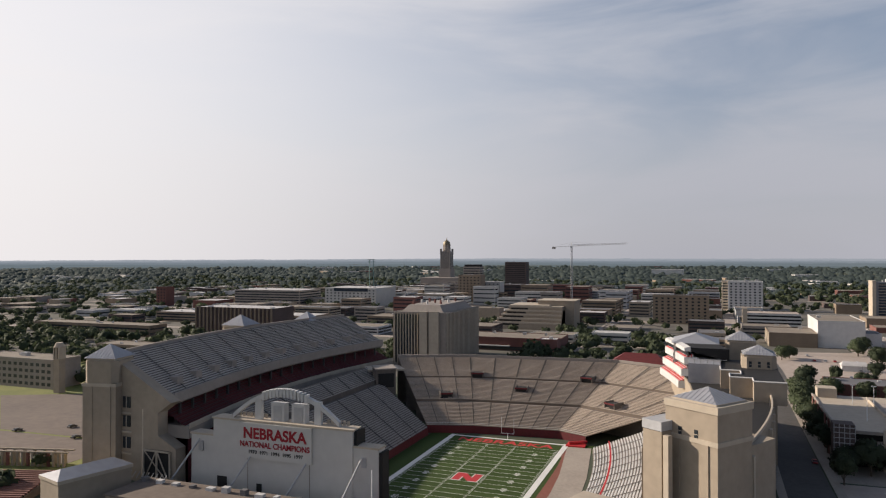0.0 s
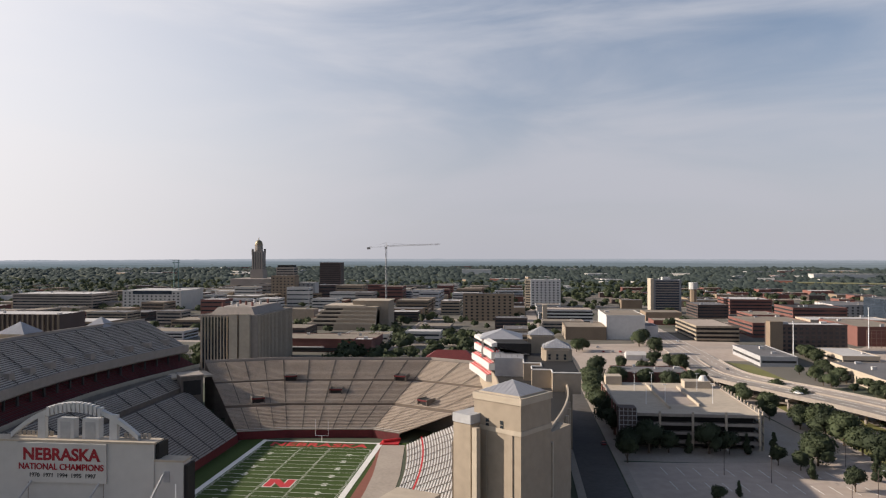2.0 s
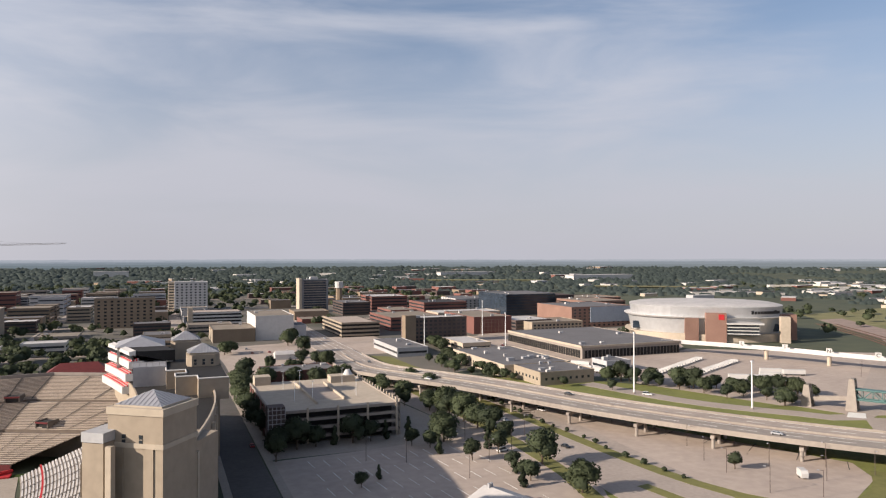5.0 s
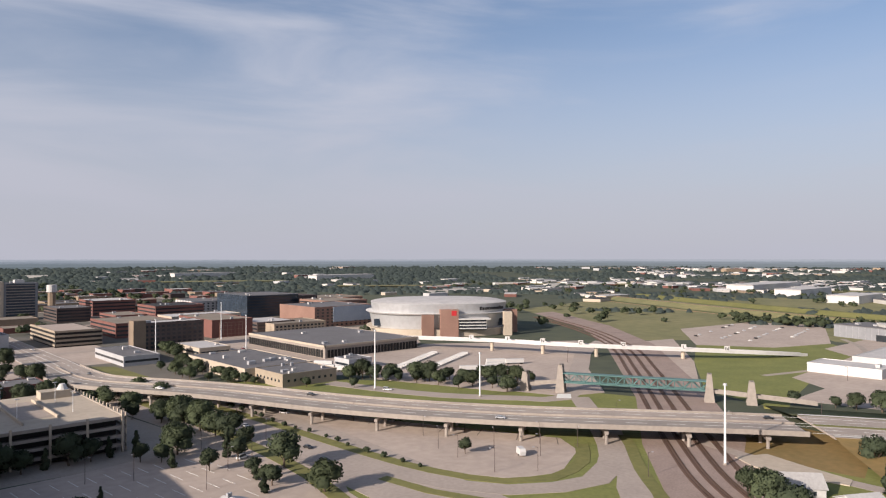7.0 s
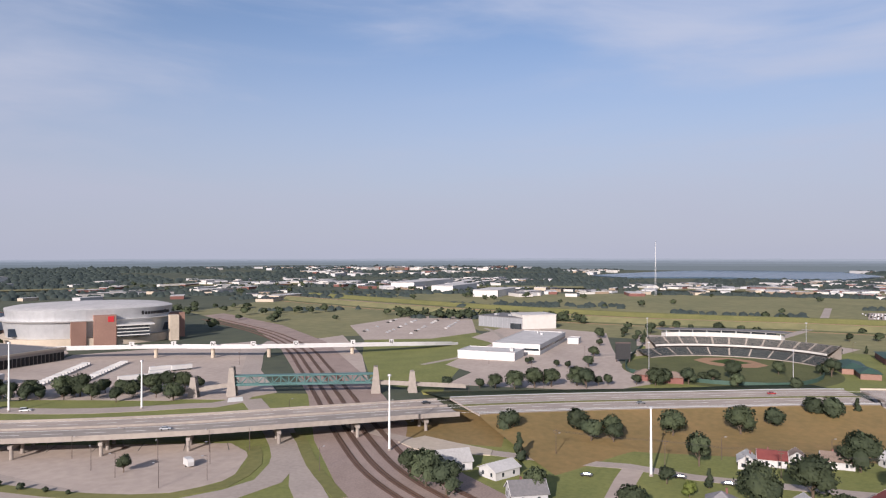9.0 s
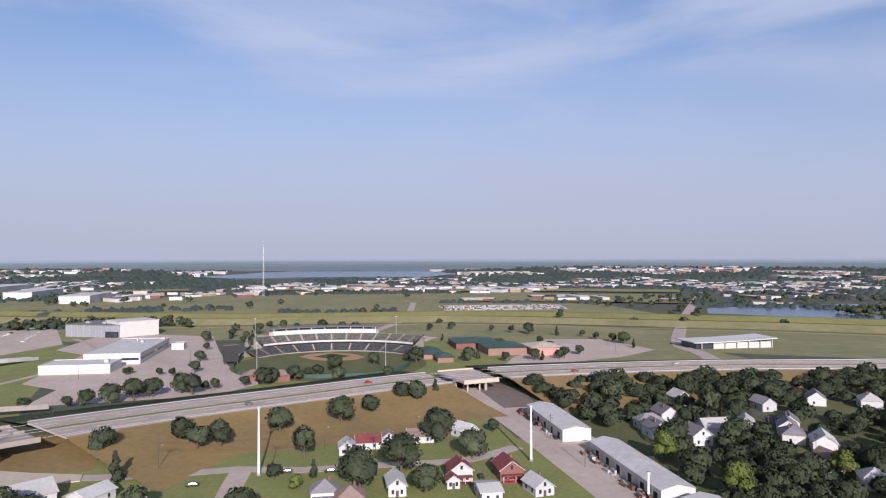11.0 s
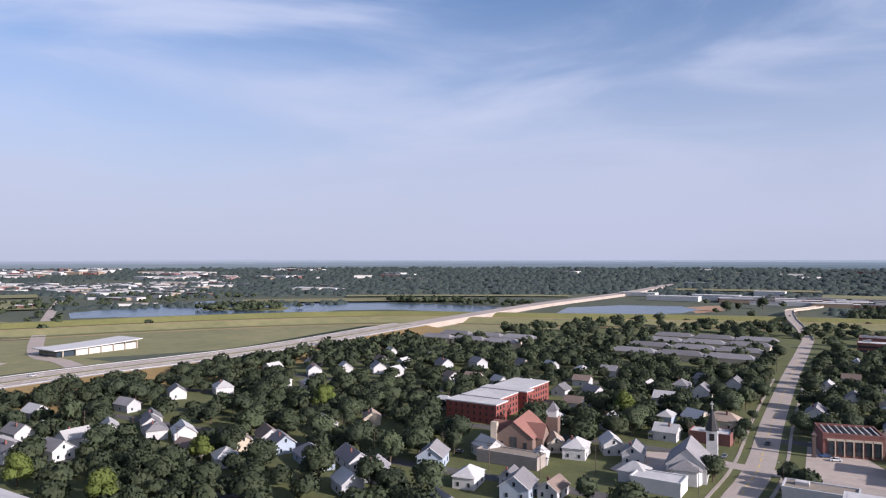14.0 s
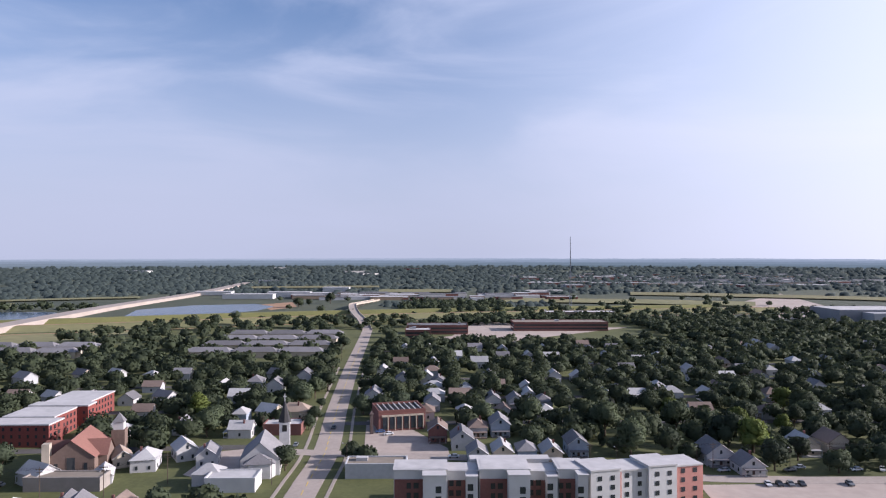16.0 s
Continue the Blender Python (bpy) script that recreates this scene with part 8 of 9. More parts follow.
pole = thing("utility_pole", "wooden utility pole with cross arms", "utility pole", 0, 0, 0, 0, "utility poles")
part("post", Geo().cyl(0, 0, 0, 11, 0.16, 0.11, 6), "bark", pole)
part("cross_arm", Geo().box(-1.3, -0.08, 10.0, 1.3, 0.08, 10.2), "bark", pole)
part("cross_arm", Geo().box(-1.0, -0.08, 9.1, 1.0, 0.08, 9.3), "bark", pole)
POLES = [(282, 62), (281, 20), (283, -20), (284, -60), (300, -98), (258, -98), (150, -238), (128, -236), (108, -238), (92, -252), (72, -310), (150, -290), (178, -230), (200, -236), (224, -198), (250, -190), (280, -190), (310, -186), (-60, -262), (-106, -262), (-150, -262),
         (-190, -262), (60, -450), (66, -540), (200, -300), (240, -300), (280, -295)]
for k, (x, y) in enumerate(POLES[1:]):
    copy_thing(pole, pose(x, y, 0, 0, 0, 90 if k < 5 else 8))
pole.matrix_basis = pose(*POLES[0], 0, 0, 0, 90)
wires = Geo()
for seq in ((6, 7, 8, 9), (14, 15, 16, 17), (18, 19, 20, 21), (0, 1, 2, 3)):
    for i, j in zip(seq, seq[1:]):
        for o in (-1.1, 0, 1.1):
            a, b = Vector((*POLES[i], 10.3)), Vector((*POLES[j], 10.3))
            dn = (b - a).normalized()
            side = Vector((-dn.y, dn.x, 0)) * o
            mid = (a + b) / 2 - Vector((0, 0, 0.8))
            wires.beam(a + side, mid + side, 0.03, 3).beam(mid + side, b + side, 0.03, 3)
tagged(part("cables", wires, "black"), "thin sagging overhead cables between poles", "cable", kind="stuff")
g = Geo()
for s in (-1.2, 1.2):
    g.beam((s, s, 0), (0, 0, 108), 0.35, 4).beam((s, -s, 0), (0, 0, 108), 0.35, 4)
for x, y in ((-215, -1068), (1450, 120)):
    m = thing("radio_mast", "very tall thin radio mast", "mast", x, y, 0, 0, "radio masts")
    part("lattice", g, "steel", m)

PAINT = {"white": (0.7, 0.7, 0.7), "silver": (0.42, 0.43, 0.45), "black": (0.025, 0.025, 0.028), "red": (0.35, 0.03, 0.03), "blue": (0.04, 0.08, 0.2), "grey": (0.16, 0.165, 0.17), "tan": (0.33, 0.28, 0.2)}
CARS = {}


def car_kind(colour, van=False):
    key = (colour, van)
    if key not in CARS:
        paint = surf("car_paint_" + colour, PAINT[colour], None, 0.3, 0.5, 0.1, 0, spec=0.6)
        o = thing("van" if van else "car", f"{colour} {'van' if van else 'car'} with dark windows", "van" if van else "car", 0, 0, -60, 0, "parked vehicles")
        L, W, H = (2.7, 1.0, 2.0) if van else (2.25, 0.9, 1.45)
        part("body", Geo().add([(-L, -W, 0.35), (L, -W, 0.35), (L, W, 0.35), (-L, W, 0.35), (-L, -W, 0.85), (L * 0.96, -W, 0.75), (L * 0.96, W, 0.75), (-L, W, 0.85), (-L * 0.96, -W * 0.95, 0.95), (L * 0.5, -W * 0.95, 0.98), (L * 0.5, W * 0.95, 0.98), (-L * 0.96, W * 0.95, 0.95)],
                               [(0, 1, 5, 4), (1, 2, 6, 5), (2, 3, 7, 6), (3, 0, 4, 7), (4, 5, 9, 8), (6, 7, 11, 10), (5, 6, 10, 9), (7, 4, 8, 11), (8, 9, 10, 11), (3, 2, 1, 0)]), paint, o)
        r0 = -L * (0.95 if van else 0.7)
        part("glasshouse", Geo().add([(r0, -W * 0.93, 0.95), (L * 0.5, -W * 0.93, 0.95), (L * 0.5, W * 0.93, 0.95), (r0, W * 0.93, 0.95), (r0 + 0.3, -W * 0.75, H - 0.05), (L * 0.15, -W * 0.75, H - 0.05), (L * 0.15, W * 0.75, H - 0.05), (r0 + 0.3, W * 0.75, H - 0.05)],
                                  [(0, 1, 5, 4), (1, 2, 6, 5), (2, 3, 7, 6), (3, 0, 4, 7)]), "glass", o, "dark glass")
        part("roof", Geo().box(r0 + 0.25, -W * 0.77, H - 0.06, L * 0.17, W * 0.77, H), paint, o)
        for x in (-L * 0.62, L * 0.62):
            for y in (-W, W):
                wh = part("wheel", Geo().add([(x + 0.33 * math.cos(a * math.pi / 4), y + s, 0.33 + 0.33 * math.sin(a * math.pi / 4)) for s in (-0.1, 0.1) for a in range(8)],
                                             [tuple(range(8)), tuple(range(15, 7, -1))] + [(a, a + 8, (a + 1) % 8 + 8, (a + 1) % 8) for a in range(8)]), "tyre", o)
        CARS[key] = o
        return o, True
    return CARS[key], False


def car(x, y, rot, colour, van=False, z=0.12):
    o, first = car_kind(colour, van)
    m = pose(x, y, z, 0, 0, rot)
    if first:
        o.matrix_basis = m
    else:
        copy_thing(o, m)


vr = random.Random(12)
COL = ["white", "silver", "black", "red", "blue", "grey", "white", "grey"]
for x, y, r, c, v in ((37, 308, 90, "red", 0), (132, 262, 20, "white", 1), (151, 262, -75, "tan", 0), (159, 257, -80, "black", 0), (154, 237, -80, "black", 0), (157, 309, -85, "silver", 0), (177, 364, -70, "white", 1), (185, 322, -70, "white", 1), (210, 300, -60, "silver", 0),
                      (262, 335, -50, "white", 1), (260, 46, 95, "black", 0), (268, -2, 90, "black", 0), (270, 14, 90, "black", 0), (252, -56, 0, "black", 0), (246, -66, 90, "red", 0), (240, -58, 10, "black", 0), (44, -330, 90, "black", 0), (22, -322, 20, "blue", 0), (18, -318, 20, "white", 0),
                      (-10, -282, 0, "white", 0), (56, -300, 90, "grey", 0), (60, -262, 90, "white", 0), (-119, -246, 80, "white", 0), (-123, -246, 80, "black", 0), (-127, -246, 80, "grey", 0), (-131, -246, 80, "black", 0), (-148, -246, 80, "grey", 0),
                      (-135, -262, 10, "grey", 0), (-140, -265, 10, "silver", 0), (-160, -262, 10, "white", 0), (-170, -262, 60, "white", 0), (-165, -246, 80, "black", 0), (-110, -262, 10, "silver", 0), (310, -152, 0, "white", 0), (150, -250, 0, "grey", 0), (200, -236, 0, "white", 0)):
    car(x, y, r, c, bool(v))
# traffic on the highway
for u, o, c in ((40, 9, "white"), (52, -8, "silver"), (63, 9, "grey"), (75, -8, "white"), (85, 10, "black"), (98, -9, "silver"), (112, 9, "black"), (125, -8, "grey"), (134, 9, "red"), (30, -8, "grey"), (22, 8, "white"), (150, -8, "red"), (160, 9, "silver")):
    if u < len(HW) - 1:
        a, b = Vector(HW[u]), Vector(HW[u + 1])
        t = (b - a).normalized()
        p = a + Vector((-t.y, t.x, 0)) * o
        car(p.x, p.y, math.degrees(math.atan2(t.y, t.x)), c, z=a.z + 0.03)
# vans and trucks at the depot, far car lots
lots = {c: Geo() for c in ("white", "grey", "black", "red")}
for k in range(20):
    lots["white"].obox(300 + k * 4.6, 384 + k * 2.6, 0.4, 5.5, 2, 1.7, radians(125)).obox(316 + k * 4.6, 368 + k * 2.4, 0.4, 5.5, 2, 1.7, radians(125))
for k in range(12):
    car(240 + k * 4.5, 505 + k * 6, 35, vr.choice(COL))
for k in range(52):
    x, y = 662 + (k % 13) * 12 + vr.uniform(-2, 2), 268 + (k // 13) * 27 + (k % 13) * 2.4
    if vr.random() < 0.35:
        continue
    lots[vr.choice(("white", "grey", "black", "grey"))].obox(x, y, 0.3, 4.4, 1.8, 0.6, 1.0).obox(x, y, 0.9, 2.2, 1.6, 0.5, 1.0)
for k in range(240):
    x, y = 1018 + (k // 48) * 20 + vr.uniform(-2, 2), -178 - (k % 48) * 3.8
    lots[vr.choice(("white", "grey", "black", "white", "grey", "black", "grey", "red") if k % 7 == 0 else ("white", "grey", "black"))].obox(x, y, 0.3, 4.4, 1.8, 0.6).obox(x, y, 0.9, 2.2, 1.6, 0.5)
for c, g in lots.items():
    tagged(part("parked_vehicles", g, {"white": "white", "grey": "steel", "black": "black", "red": "red"}[c]), f"rows of far {c} parked vehicles on the lots", "vehicles", kind="stuff")
for k in range(14):
    car(vr.uniform(60, 120), vr.choice((540, 556, 572, 600, 628)), 90, vr.choice(COL))
for k in range(16):
    car(-300 + k * 6, 236 + (k % 2) * 14, 90, vr.choice(COL)) if k % 3 == 0 else None


def trailer(x, y, rot, L, label="long white box trailer"):
    o = thing("truck_trailer", label, "trailer", x, y, 0, rot, "trailers in the yard")
    part("box", Geo().box(-L / 2, -1.3, 1.1, L / 2, 1.3, 4), "white", o)
    part("chassis", Geo().box(-L / 2, -1, 0.7, L / 2, 1, 1.1), "black", o)
    for s in (-L / 2 + 1.2, -L / 2 + 2.4, L / 2 - 2):
        for y2 in (-1.15, 1.15):
            part("wheel", Geo().add([(s + 0.5 * math.cos(a * math.pi / 4), y2 + t, 0.5 + 0.5 * math.sin(a * math.pi / 4)) for t in (-0.15, 0.15) for a in range(8)],
                                    [tuple(range(8)), tuple(range(15, 7, -1))] + [(a, a + 8, (a + 1) % 8 + 8, (a + 1) % 8) for a in range(8)]), "tyre", o)


for x, y, r in ((276, 424, 125), (283, 408, 125), (268, 446, 125), (285, 440, 125), (262, 470, 125), (358, 345, 150), (372, 350, 150), (348, 352, 150), (385, 362, 150), (395, 352, 150)):
    trailer(x, y, r, 14)
cm = thing("camper", "white camper trailer parked alone", "camper", 217, 190, 0, 60)
part("shell", Geo().add([(-2.6, -1.2, 0.6), (2.6, -1.2, 0.6), (2.6, 1.2, 0.6), (-2.6, 1.2, 0.6), (-2.8, -1.2, 2.2), (2.3, -1.2, 3.2), (2.3, 1.2, 3.2), (-2.8, 1.2, 2.2), (-2.0, -1.2, 3.2), (-2.0, 1.2, 3.2)],
                        [(0, 1, 5, 8, 4), (2, 3, 7, 9, 6), (1, 2, 6, 5), (3, 0, 4, 7), (4, 8, 9, 7), (8, 5, 6, 9), (3, 2, 1, 0)]), "white", cm)
part("window", Geo().box(-1.5, -1.26, 1.6, 0, -1.2, 2.3), "glass", cm)
part("wheel", Geo().obox(0, 0, 0.05, 0.7, 2.5, 0.6), "tyre", cm)

# painted stall lines on the lots
g = Geo()
for i in range(12):
    for k in range(5):
        x, y = 55 + i * 6, 205 + k * 17
        g.obox(x, y, 0.05, 0.2, 9, 0.05, 0.1)
tagged(part("stall_lines", g, "paint_line"), "worn white stall lines on the lot", "road marking", kind="stuff")
g = Geo()
for k in range(7):
    a, b = Vector((196 + k * 7.5, 292 - k * 17, 0)), Vector((214 + k * 6, 300 - k * 17, 0))
    g.ribbon([a, b], 0.35, 0.05, 0.1)
tagged(part("stall_lines", g, "asphalt"), "dark sealed joints across the lot", "road marking", kind="stuff")
g = Geo()
for off, dash in ((-8, 1), (9, 1), (-2.2, 0), (3.2, 0), (-14.4, 0), (15, 0)):
    for i in range(0, len(HW) - 1, 2 if dash else 1):
        a, b = Vector(HW[i]), Vector(HW[i + 1])
        if a.y < -640:
            continue
        t = (b - a).normalized()
        n = Vector((-t.y, t.x, 0)) * off
        g.ribbon([a + n, b + n], 0.3, 0, 0.05)
tagged(part("lane_lines", g, "paint_line"), "white and worn lane lines of the highway", "road marking", kind="stuff")
g = Geo()
for y in range(-640, -100, 9):
    x = np.interp(-y, [100, 236, 291, 378, 509, 637], [44, 43, 42, 48, 55, 60])
    g.box(x - 0.15, y, 0.1, x + 0.15, y + 5, 0.16)
tagged(part("lane_lines", g, "yellow_line"), "faded yellow centre line of the main street", "road marking", kind="stuff")

# ---- trees ----
ROADS = [([(31, 60), (31, 343), (38, 560)], 11), (HW, 24), (RAMP, 9), ([(44, -100), (43, -236), (42, -291), (48, -378), (55, -509), (60, -637), (65, -755)], 11), (SIDE, 6), ([(480, -84), (272, -93), (150, -97)], 9),
         ([(276, 116), (276, 33), (274, -56)], 6), (TRACK, 26)]
LOTS = [(-232, -20, -800, -640), (-45, 30, -748, -665), (60, 120, 500, 690), (-390, -235, 205, 330), (150, 365, -122, -92), (-10, 30, -350, -276), (55, 92, -302, -245), (42, 106, 286, 440), (-190, -95, -252, -190), (20, 42, 60, 500)]


def clear(x, y, r):
    if not free(x, y, r) or any(a - r < x < b + r and c - r < y < d + r for a, b, c, d in LOTS):
        return False
    for line, half in ROADS:
        for p, q in zip(line, line[1:]):
            dx, dy = q[0] - p[0], q[1] - p[1]
            t = max(0, min(1, ((x - p[0]) * dx + (y - p[1]) * dy) / (dx * dx + dy * dy + 1e-9)))
            if math.hypot(x - p[0] - t * dx, y - p[1] - t * dy) < half + r * 0.5:
                return False
    return True


ICO_V, ICO_F = [], []
bm = bmesh.new()
bmesh.ops.create_icosphere(bm, subdivisions=1, radius=1)
bm.verts.ensure_lookup_table()
ICO_V = np.array([v.co[:] for v in bm.verts])
ICO_F = [tuple(v.index for v in f.verts) for f in bm.faces]
bm.free()


def soft(a):
    return a / (np.linalg.norm(a, axis=1)[:, None] + 1e-9)


def outward(n, d):
    """Leaf normals turned to the outer side of the crown."""
    return n * np.where((n * d).sum(1) < 0, -1.0, 1.0)[:, None]


def leaf_mesh(name, verts, faces, normals, mat):
    """Foliage whose leaf clumps are shaded with the roundness of the crown that they clothe."""
    me = bpy.data.meshes.new(name)
    me.from_pydata(verts, [], faces)
    me.polygons.foreach_set("use_smooth", [True] * len(me.polygons))
    me.materials.append(M[mat])
    me.update()
    me.normals_split_custom_set_from_vertices(normals.tolist())
    return me


def crown_arrays(r, seed, radius, height, base, leaves, leaf, conical=False):
    """Lobes round a centre, each clad in many small tilted leaf clumps over a darker core."""
    R = np.random.RandomState(seed)
    lobes = []
    n = r.randint(7, 10)
    for k in range(n):
        a, u = 2 * math.pi * k / n * 1.9 + r.uniform(-0.4, 0.4), r.random()
        if conical:
            z = base + height * (0.08 + 0.8 * k / n)
            rr = radius * (1.0 - 0.85 * k / n) * 0.62
            d = radius * 0.28 * (1 - k / n)
        else:
            z = base + height * (0.25 + 0.5 * u)
            rr = radius * r.uniform(0.42, 0.6)
            d = radius * r.uniform(0.35, 0.62) * (1 - 0.5 * max(0, u - 0.5))
        lobes.append((d * math.cos(a), d * math.sin(a), z, rr, rr * r.uniform(0.75, 1.0)))
    if not conical:
        lobes.append((0, 0, base + height * 0.72, radius * 0.6, height * 0.3))
    V, F, W = [], [], []
    for cx, cy, cz, rr, rz in lobes:
        jit = 1 + 0.18 * R.randn(len(ICO_V), 1)
        P = ICO_V * jit * np.array([rr, rr, rz]) * 0.82 + np.array([cx, cy, cz])
        o = len(V)
        V.extend(map(tuple, P))
        F.extend(tuple(o + i for i in f) for f in ICO_F)
        W.append(soft(P - np.array([cx * 0.4, cy * 0.4, cz - rz * 0.4])))
    per = leaves // len(lobes)
    for cx, cy, cz, rr, rz in lobes:
        D = R.randn(per, 3)
        D[:, 2] += 0.25
        D /= np.linalg.norm(D, axis=1)[:, None]
        C = D * np.array([rr, rr, rz]) * (0.86 + 0.26 * R.rand(per, 1)) + np.array([cx, cy, cz])
        N = outward(soft(D + 0.7 * R.randn(per, 3)), D)
        A = np.cross(N, R.randn(per, 3))
        A /= np.linalg.norm(A, axis=1)[:, None]
        B = np.cross(N, A)
        s = leaf * (0.6 + 0.8 * R.rand(per, 1))
        o = len(V)
        Q = np.stack([C - A * s - B * s * 0.6, C + A * s * 0.8 - B * s * 0.8, C + A * s + B * s * 0.7, C - A * s * 0.7 + B * s], 1).reshape(-1, 3)
        V.extend(map(tuple, Q))
        F.extend((o + 4 * i, o + 4 * i + 1, o + 4 * i + 2, o + 4 * i + 3) for i in range(per))
        W.append(np.repeat(soft(D + 0.35 * N), 4, 0))
    return V, F, np.concatenate(W)


def tree_kind(seed, radius, height, trunk, mat, label, conical=False, leaves=1500, leaf=0.32, name="tree"):
    r = random.Random(seed)
    o = thing(name, label, "tree", 0, 0, -80, 0, "trees")
    g = Geo().cyl(0, 0, -0.3, trunk + height * 0.4, radius * 0.075, radius * 0.045, 7)
    for k in range(5):
        a = k * 1.256 + r.uniform(-0.3, 0.3)
        g.beam((0, 0, trunk * 0.8 + k * 0.3), (radius * 0.5 * math.cos(a), radius * 0.5 * math.sin(a), trunk + height * 0.4), radius * 0.028, 5)
    part("trunk", g, "bark", o)
    v, f, w = crown_arrays(r, seed, radius, height, trunk, leaves, leaf, conical)
    part("crown", leaf_mesh("crown", v, f, w, mat), None, o)
    return o


KINDS = [tree_kind(1, 5.2, 8.5, 2.2, "leaf", "broad dark green shade tree"), tree_kind(2, 4.4, 9.5, 2.0, "leaf", "tall dark green shade tree"), tree_kind(3, 6.0, 8.0, 2.4, "leaf", "wide spreading green tree"),
         tree_kind(4, 3.6, 6.0, 1.6, "leaf_dark", "small dark green round tree", leaves=900, leaf=0.3), tree_kind(5, 5.0, 9.0, 2.2, "leaf_light", "bright yellow-green leafy shade tree"), tree_kind(6, 5.6, 9.2, 2.4, "leaf_dark", "deep green shade tree"),
         tree_kind(7, 2.6, 9.5, 0.8, "leaf_dark", "dark green conical evergreen tree", True, 1000, 0.3)]
SHRUB = tree_kind(8, 1.5, 2.2, 0.3, "leaf_dark", "small rounded dark shrub", False, 240, 0.22, "shrub")
SHRUB["category"] = "shrub"
SHRUB["group"] = "shrubs"
used = set()
tr = random.Random(33)
TREES = []


def plant(k, x, y, s=1.0, z=0.0):
    o = SHRUB if k == "s" else KINDS[k]
    m = pose(x, y, z, 0, 0, tr.uniform(0, 360)) @ Matrix.Diagonal((s, s, s * tr.uniform(0.9, 1.1), 1))
    if k in used:
        c = copy_thing(o, m)
        c.matrix_basis = m
    else:
        used.add(k)
        o.matrix_basis = m
    if k != "s":
        TREES.append((x, y))


# single trees on the embankment and by the small houses
for k, x, y, s in ((3, 318, 60, 1.5), (3, 306, 52, 1.4), (1, 312, 44, 0.95), (3, 309, 43, 1.2), (6, 270, 74, 1.25), (5, 304, 88, 0.95), (0, 330, 20, 1.1), (1, 288, 8, 1.1), (0, 344, -8, 1.25), (3, 362, -23, 1.4), (3, 388, -42, 1.4), (3, 384, -50, 1.5), (6, 397, -62, 1.2),
                   (2, 404, -122, 1.1), (2, 247, -12, 1.25), (0, 262, -28, 1.4), (0, 302, -48, 1.3), (0, 276, -58, 1.1), (4, 250, 10, 0.5), (6, 262, 4, 0.8), (3, 340, 66, 0.7), (1, 235, 105, 1.0), (0, 228, 96, 1.1), (5, 222, 86, 1.0), (3, 246, 112, 0.8), (1, 232, 58, 0.9),
                   (0, 226, 26, 0.9), (3, 262, 18, 0.8), (2, 240, -34, 0.9), (3, 316, -76, 0.8), (0, 172, -190, 1.2), (2, 202, -190, 1.2), (5, 224, -196, 1.1), (1, 150, -192, 1.2), (0, 134, -203, 1.1), (5, 182, -226, 1.2), (2, 206, -228, 1.2), (0, 242, -222, 1.2), (1, 164, -222, 1.1), (5, 140, -190, 1.0)):
    plant(k, x, y, s)
# along the street, the lots and the ramps by the stadium
for k, x, y, s in ((5, 44, 345, 1.1), (0, 43, 362, 1.2), (2, 43, 384, 1.2), (1, 44, 400, 1.0), (5, 46, 296, 1.0), (1, 43, 282, 0.9), (5, 44, 326, 1.1), (5, 54, 297, 1.1), (3, 62, 298, 1.2), (6, 70, 298, 0.9), (5, 78, 298, 1.0), (3, 86, 298, 1.1), (6, 93, 299, 0.9), (6, 104, 300, 1.0),
                   (0, 119, 298, 0.9), (3, 114, 292, 0.9), (2, 134, 351, 1.0), (0, 139, 341, 1.15), (5, 136, 329, 1.1), (0, 138, 316, 1.2), (2, 139, 302, 1.0), (5, 139, 288, 1.1), (3, 140, 276, 1.1), (0, 136, 336, 1.1), (0, 138, 240, 1.15), (5, 125, 240, 0.6), (0, 134, 206, 1.1),
                   (3, 106, 278, 0.9), (0, 115, 285, 1.2), (3, 100, 284, 0.9), (3, 123, 227, 0.8), (0, 147, 420, 0.9), (0, 123, 399, 0.9), (3, 123, 361, 0.9),
                   (3, 190, 500, 0.9), (0, 191, 477, 0.9), (3, 189, 460, 0.9), (0, 189, 449, 0.9), (3, 196, 436, 0.8), (0, 203, 424, 0.8), (3, 213, 407, 0.7), (3, 232, 377, 0.8), (3, 252, 355, 0.8),
                   (0, 293, 371, 0.9), (3, 291, 342, 1.0), (0, 296, 327, 0.9), (3, 296, 309, 1.0), (0, 310, 311, 0.9), (2, 311, 283, 1.0), (3, 338, 331, 1.0), (3, 314, 298, 1.0), (3, 284, 352, 0.8),
                   (3, 129, 260, 1.1), (6, 128, 268, 1.0), (3, 115, 255, 1.0), (6, 106, 268, 0.9), (6, 123, 234, 0.9), (3, 124, 224, 1.0), (6, 118, 219, 0.9), (0, 126, 412, 0.9), (0, 126, 372, 1.0), (3, 131, 344, 0.9), (2, 150, 392, 1.0), (0, 109, 364, 0.9), (1, 106, 338, 0.8), (3, 116, 404, 1.1),
                   (3, 66, 240, 0.7), (6, 74, 246, 0.6), (3, 202, 207, 0.85), (0, 104, 440, 1.1), (5, 90, 430, 1.1), (1, 112, 446, 1.0), (0, 62, 445, 1.2), (2, 80, 448, 1.0), (5, 52, 470, 1.2), (0, 46, 452, 1.1),
                   (2, 45, 430, 1.1), (0, 44, 412, 1.2), (0, 84, 486, 0.9), (1, 72, 500, 0.9), (3, 92, 500, 0.9), (0, 50, 600, 1.0), (2, 56, 610, 1.0), (0, 112, 500, 1.1), (5, 108, 515, 1.0), (0, 112, 590, 1.2), (2, 108, 640, 1.2), (0, 114, 655, 1.2), (5, 100, 530, 1.0)):
    plant(k, x, y, s)
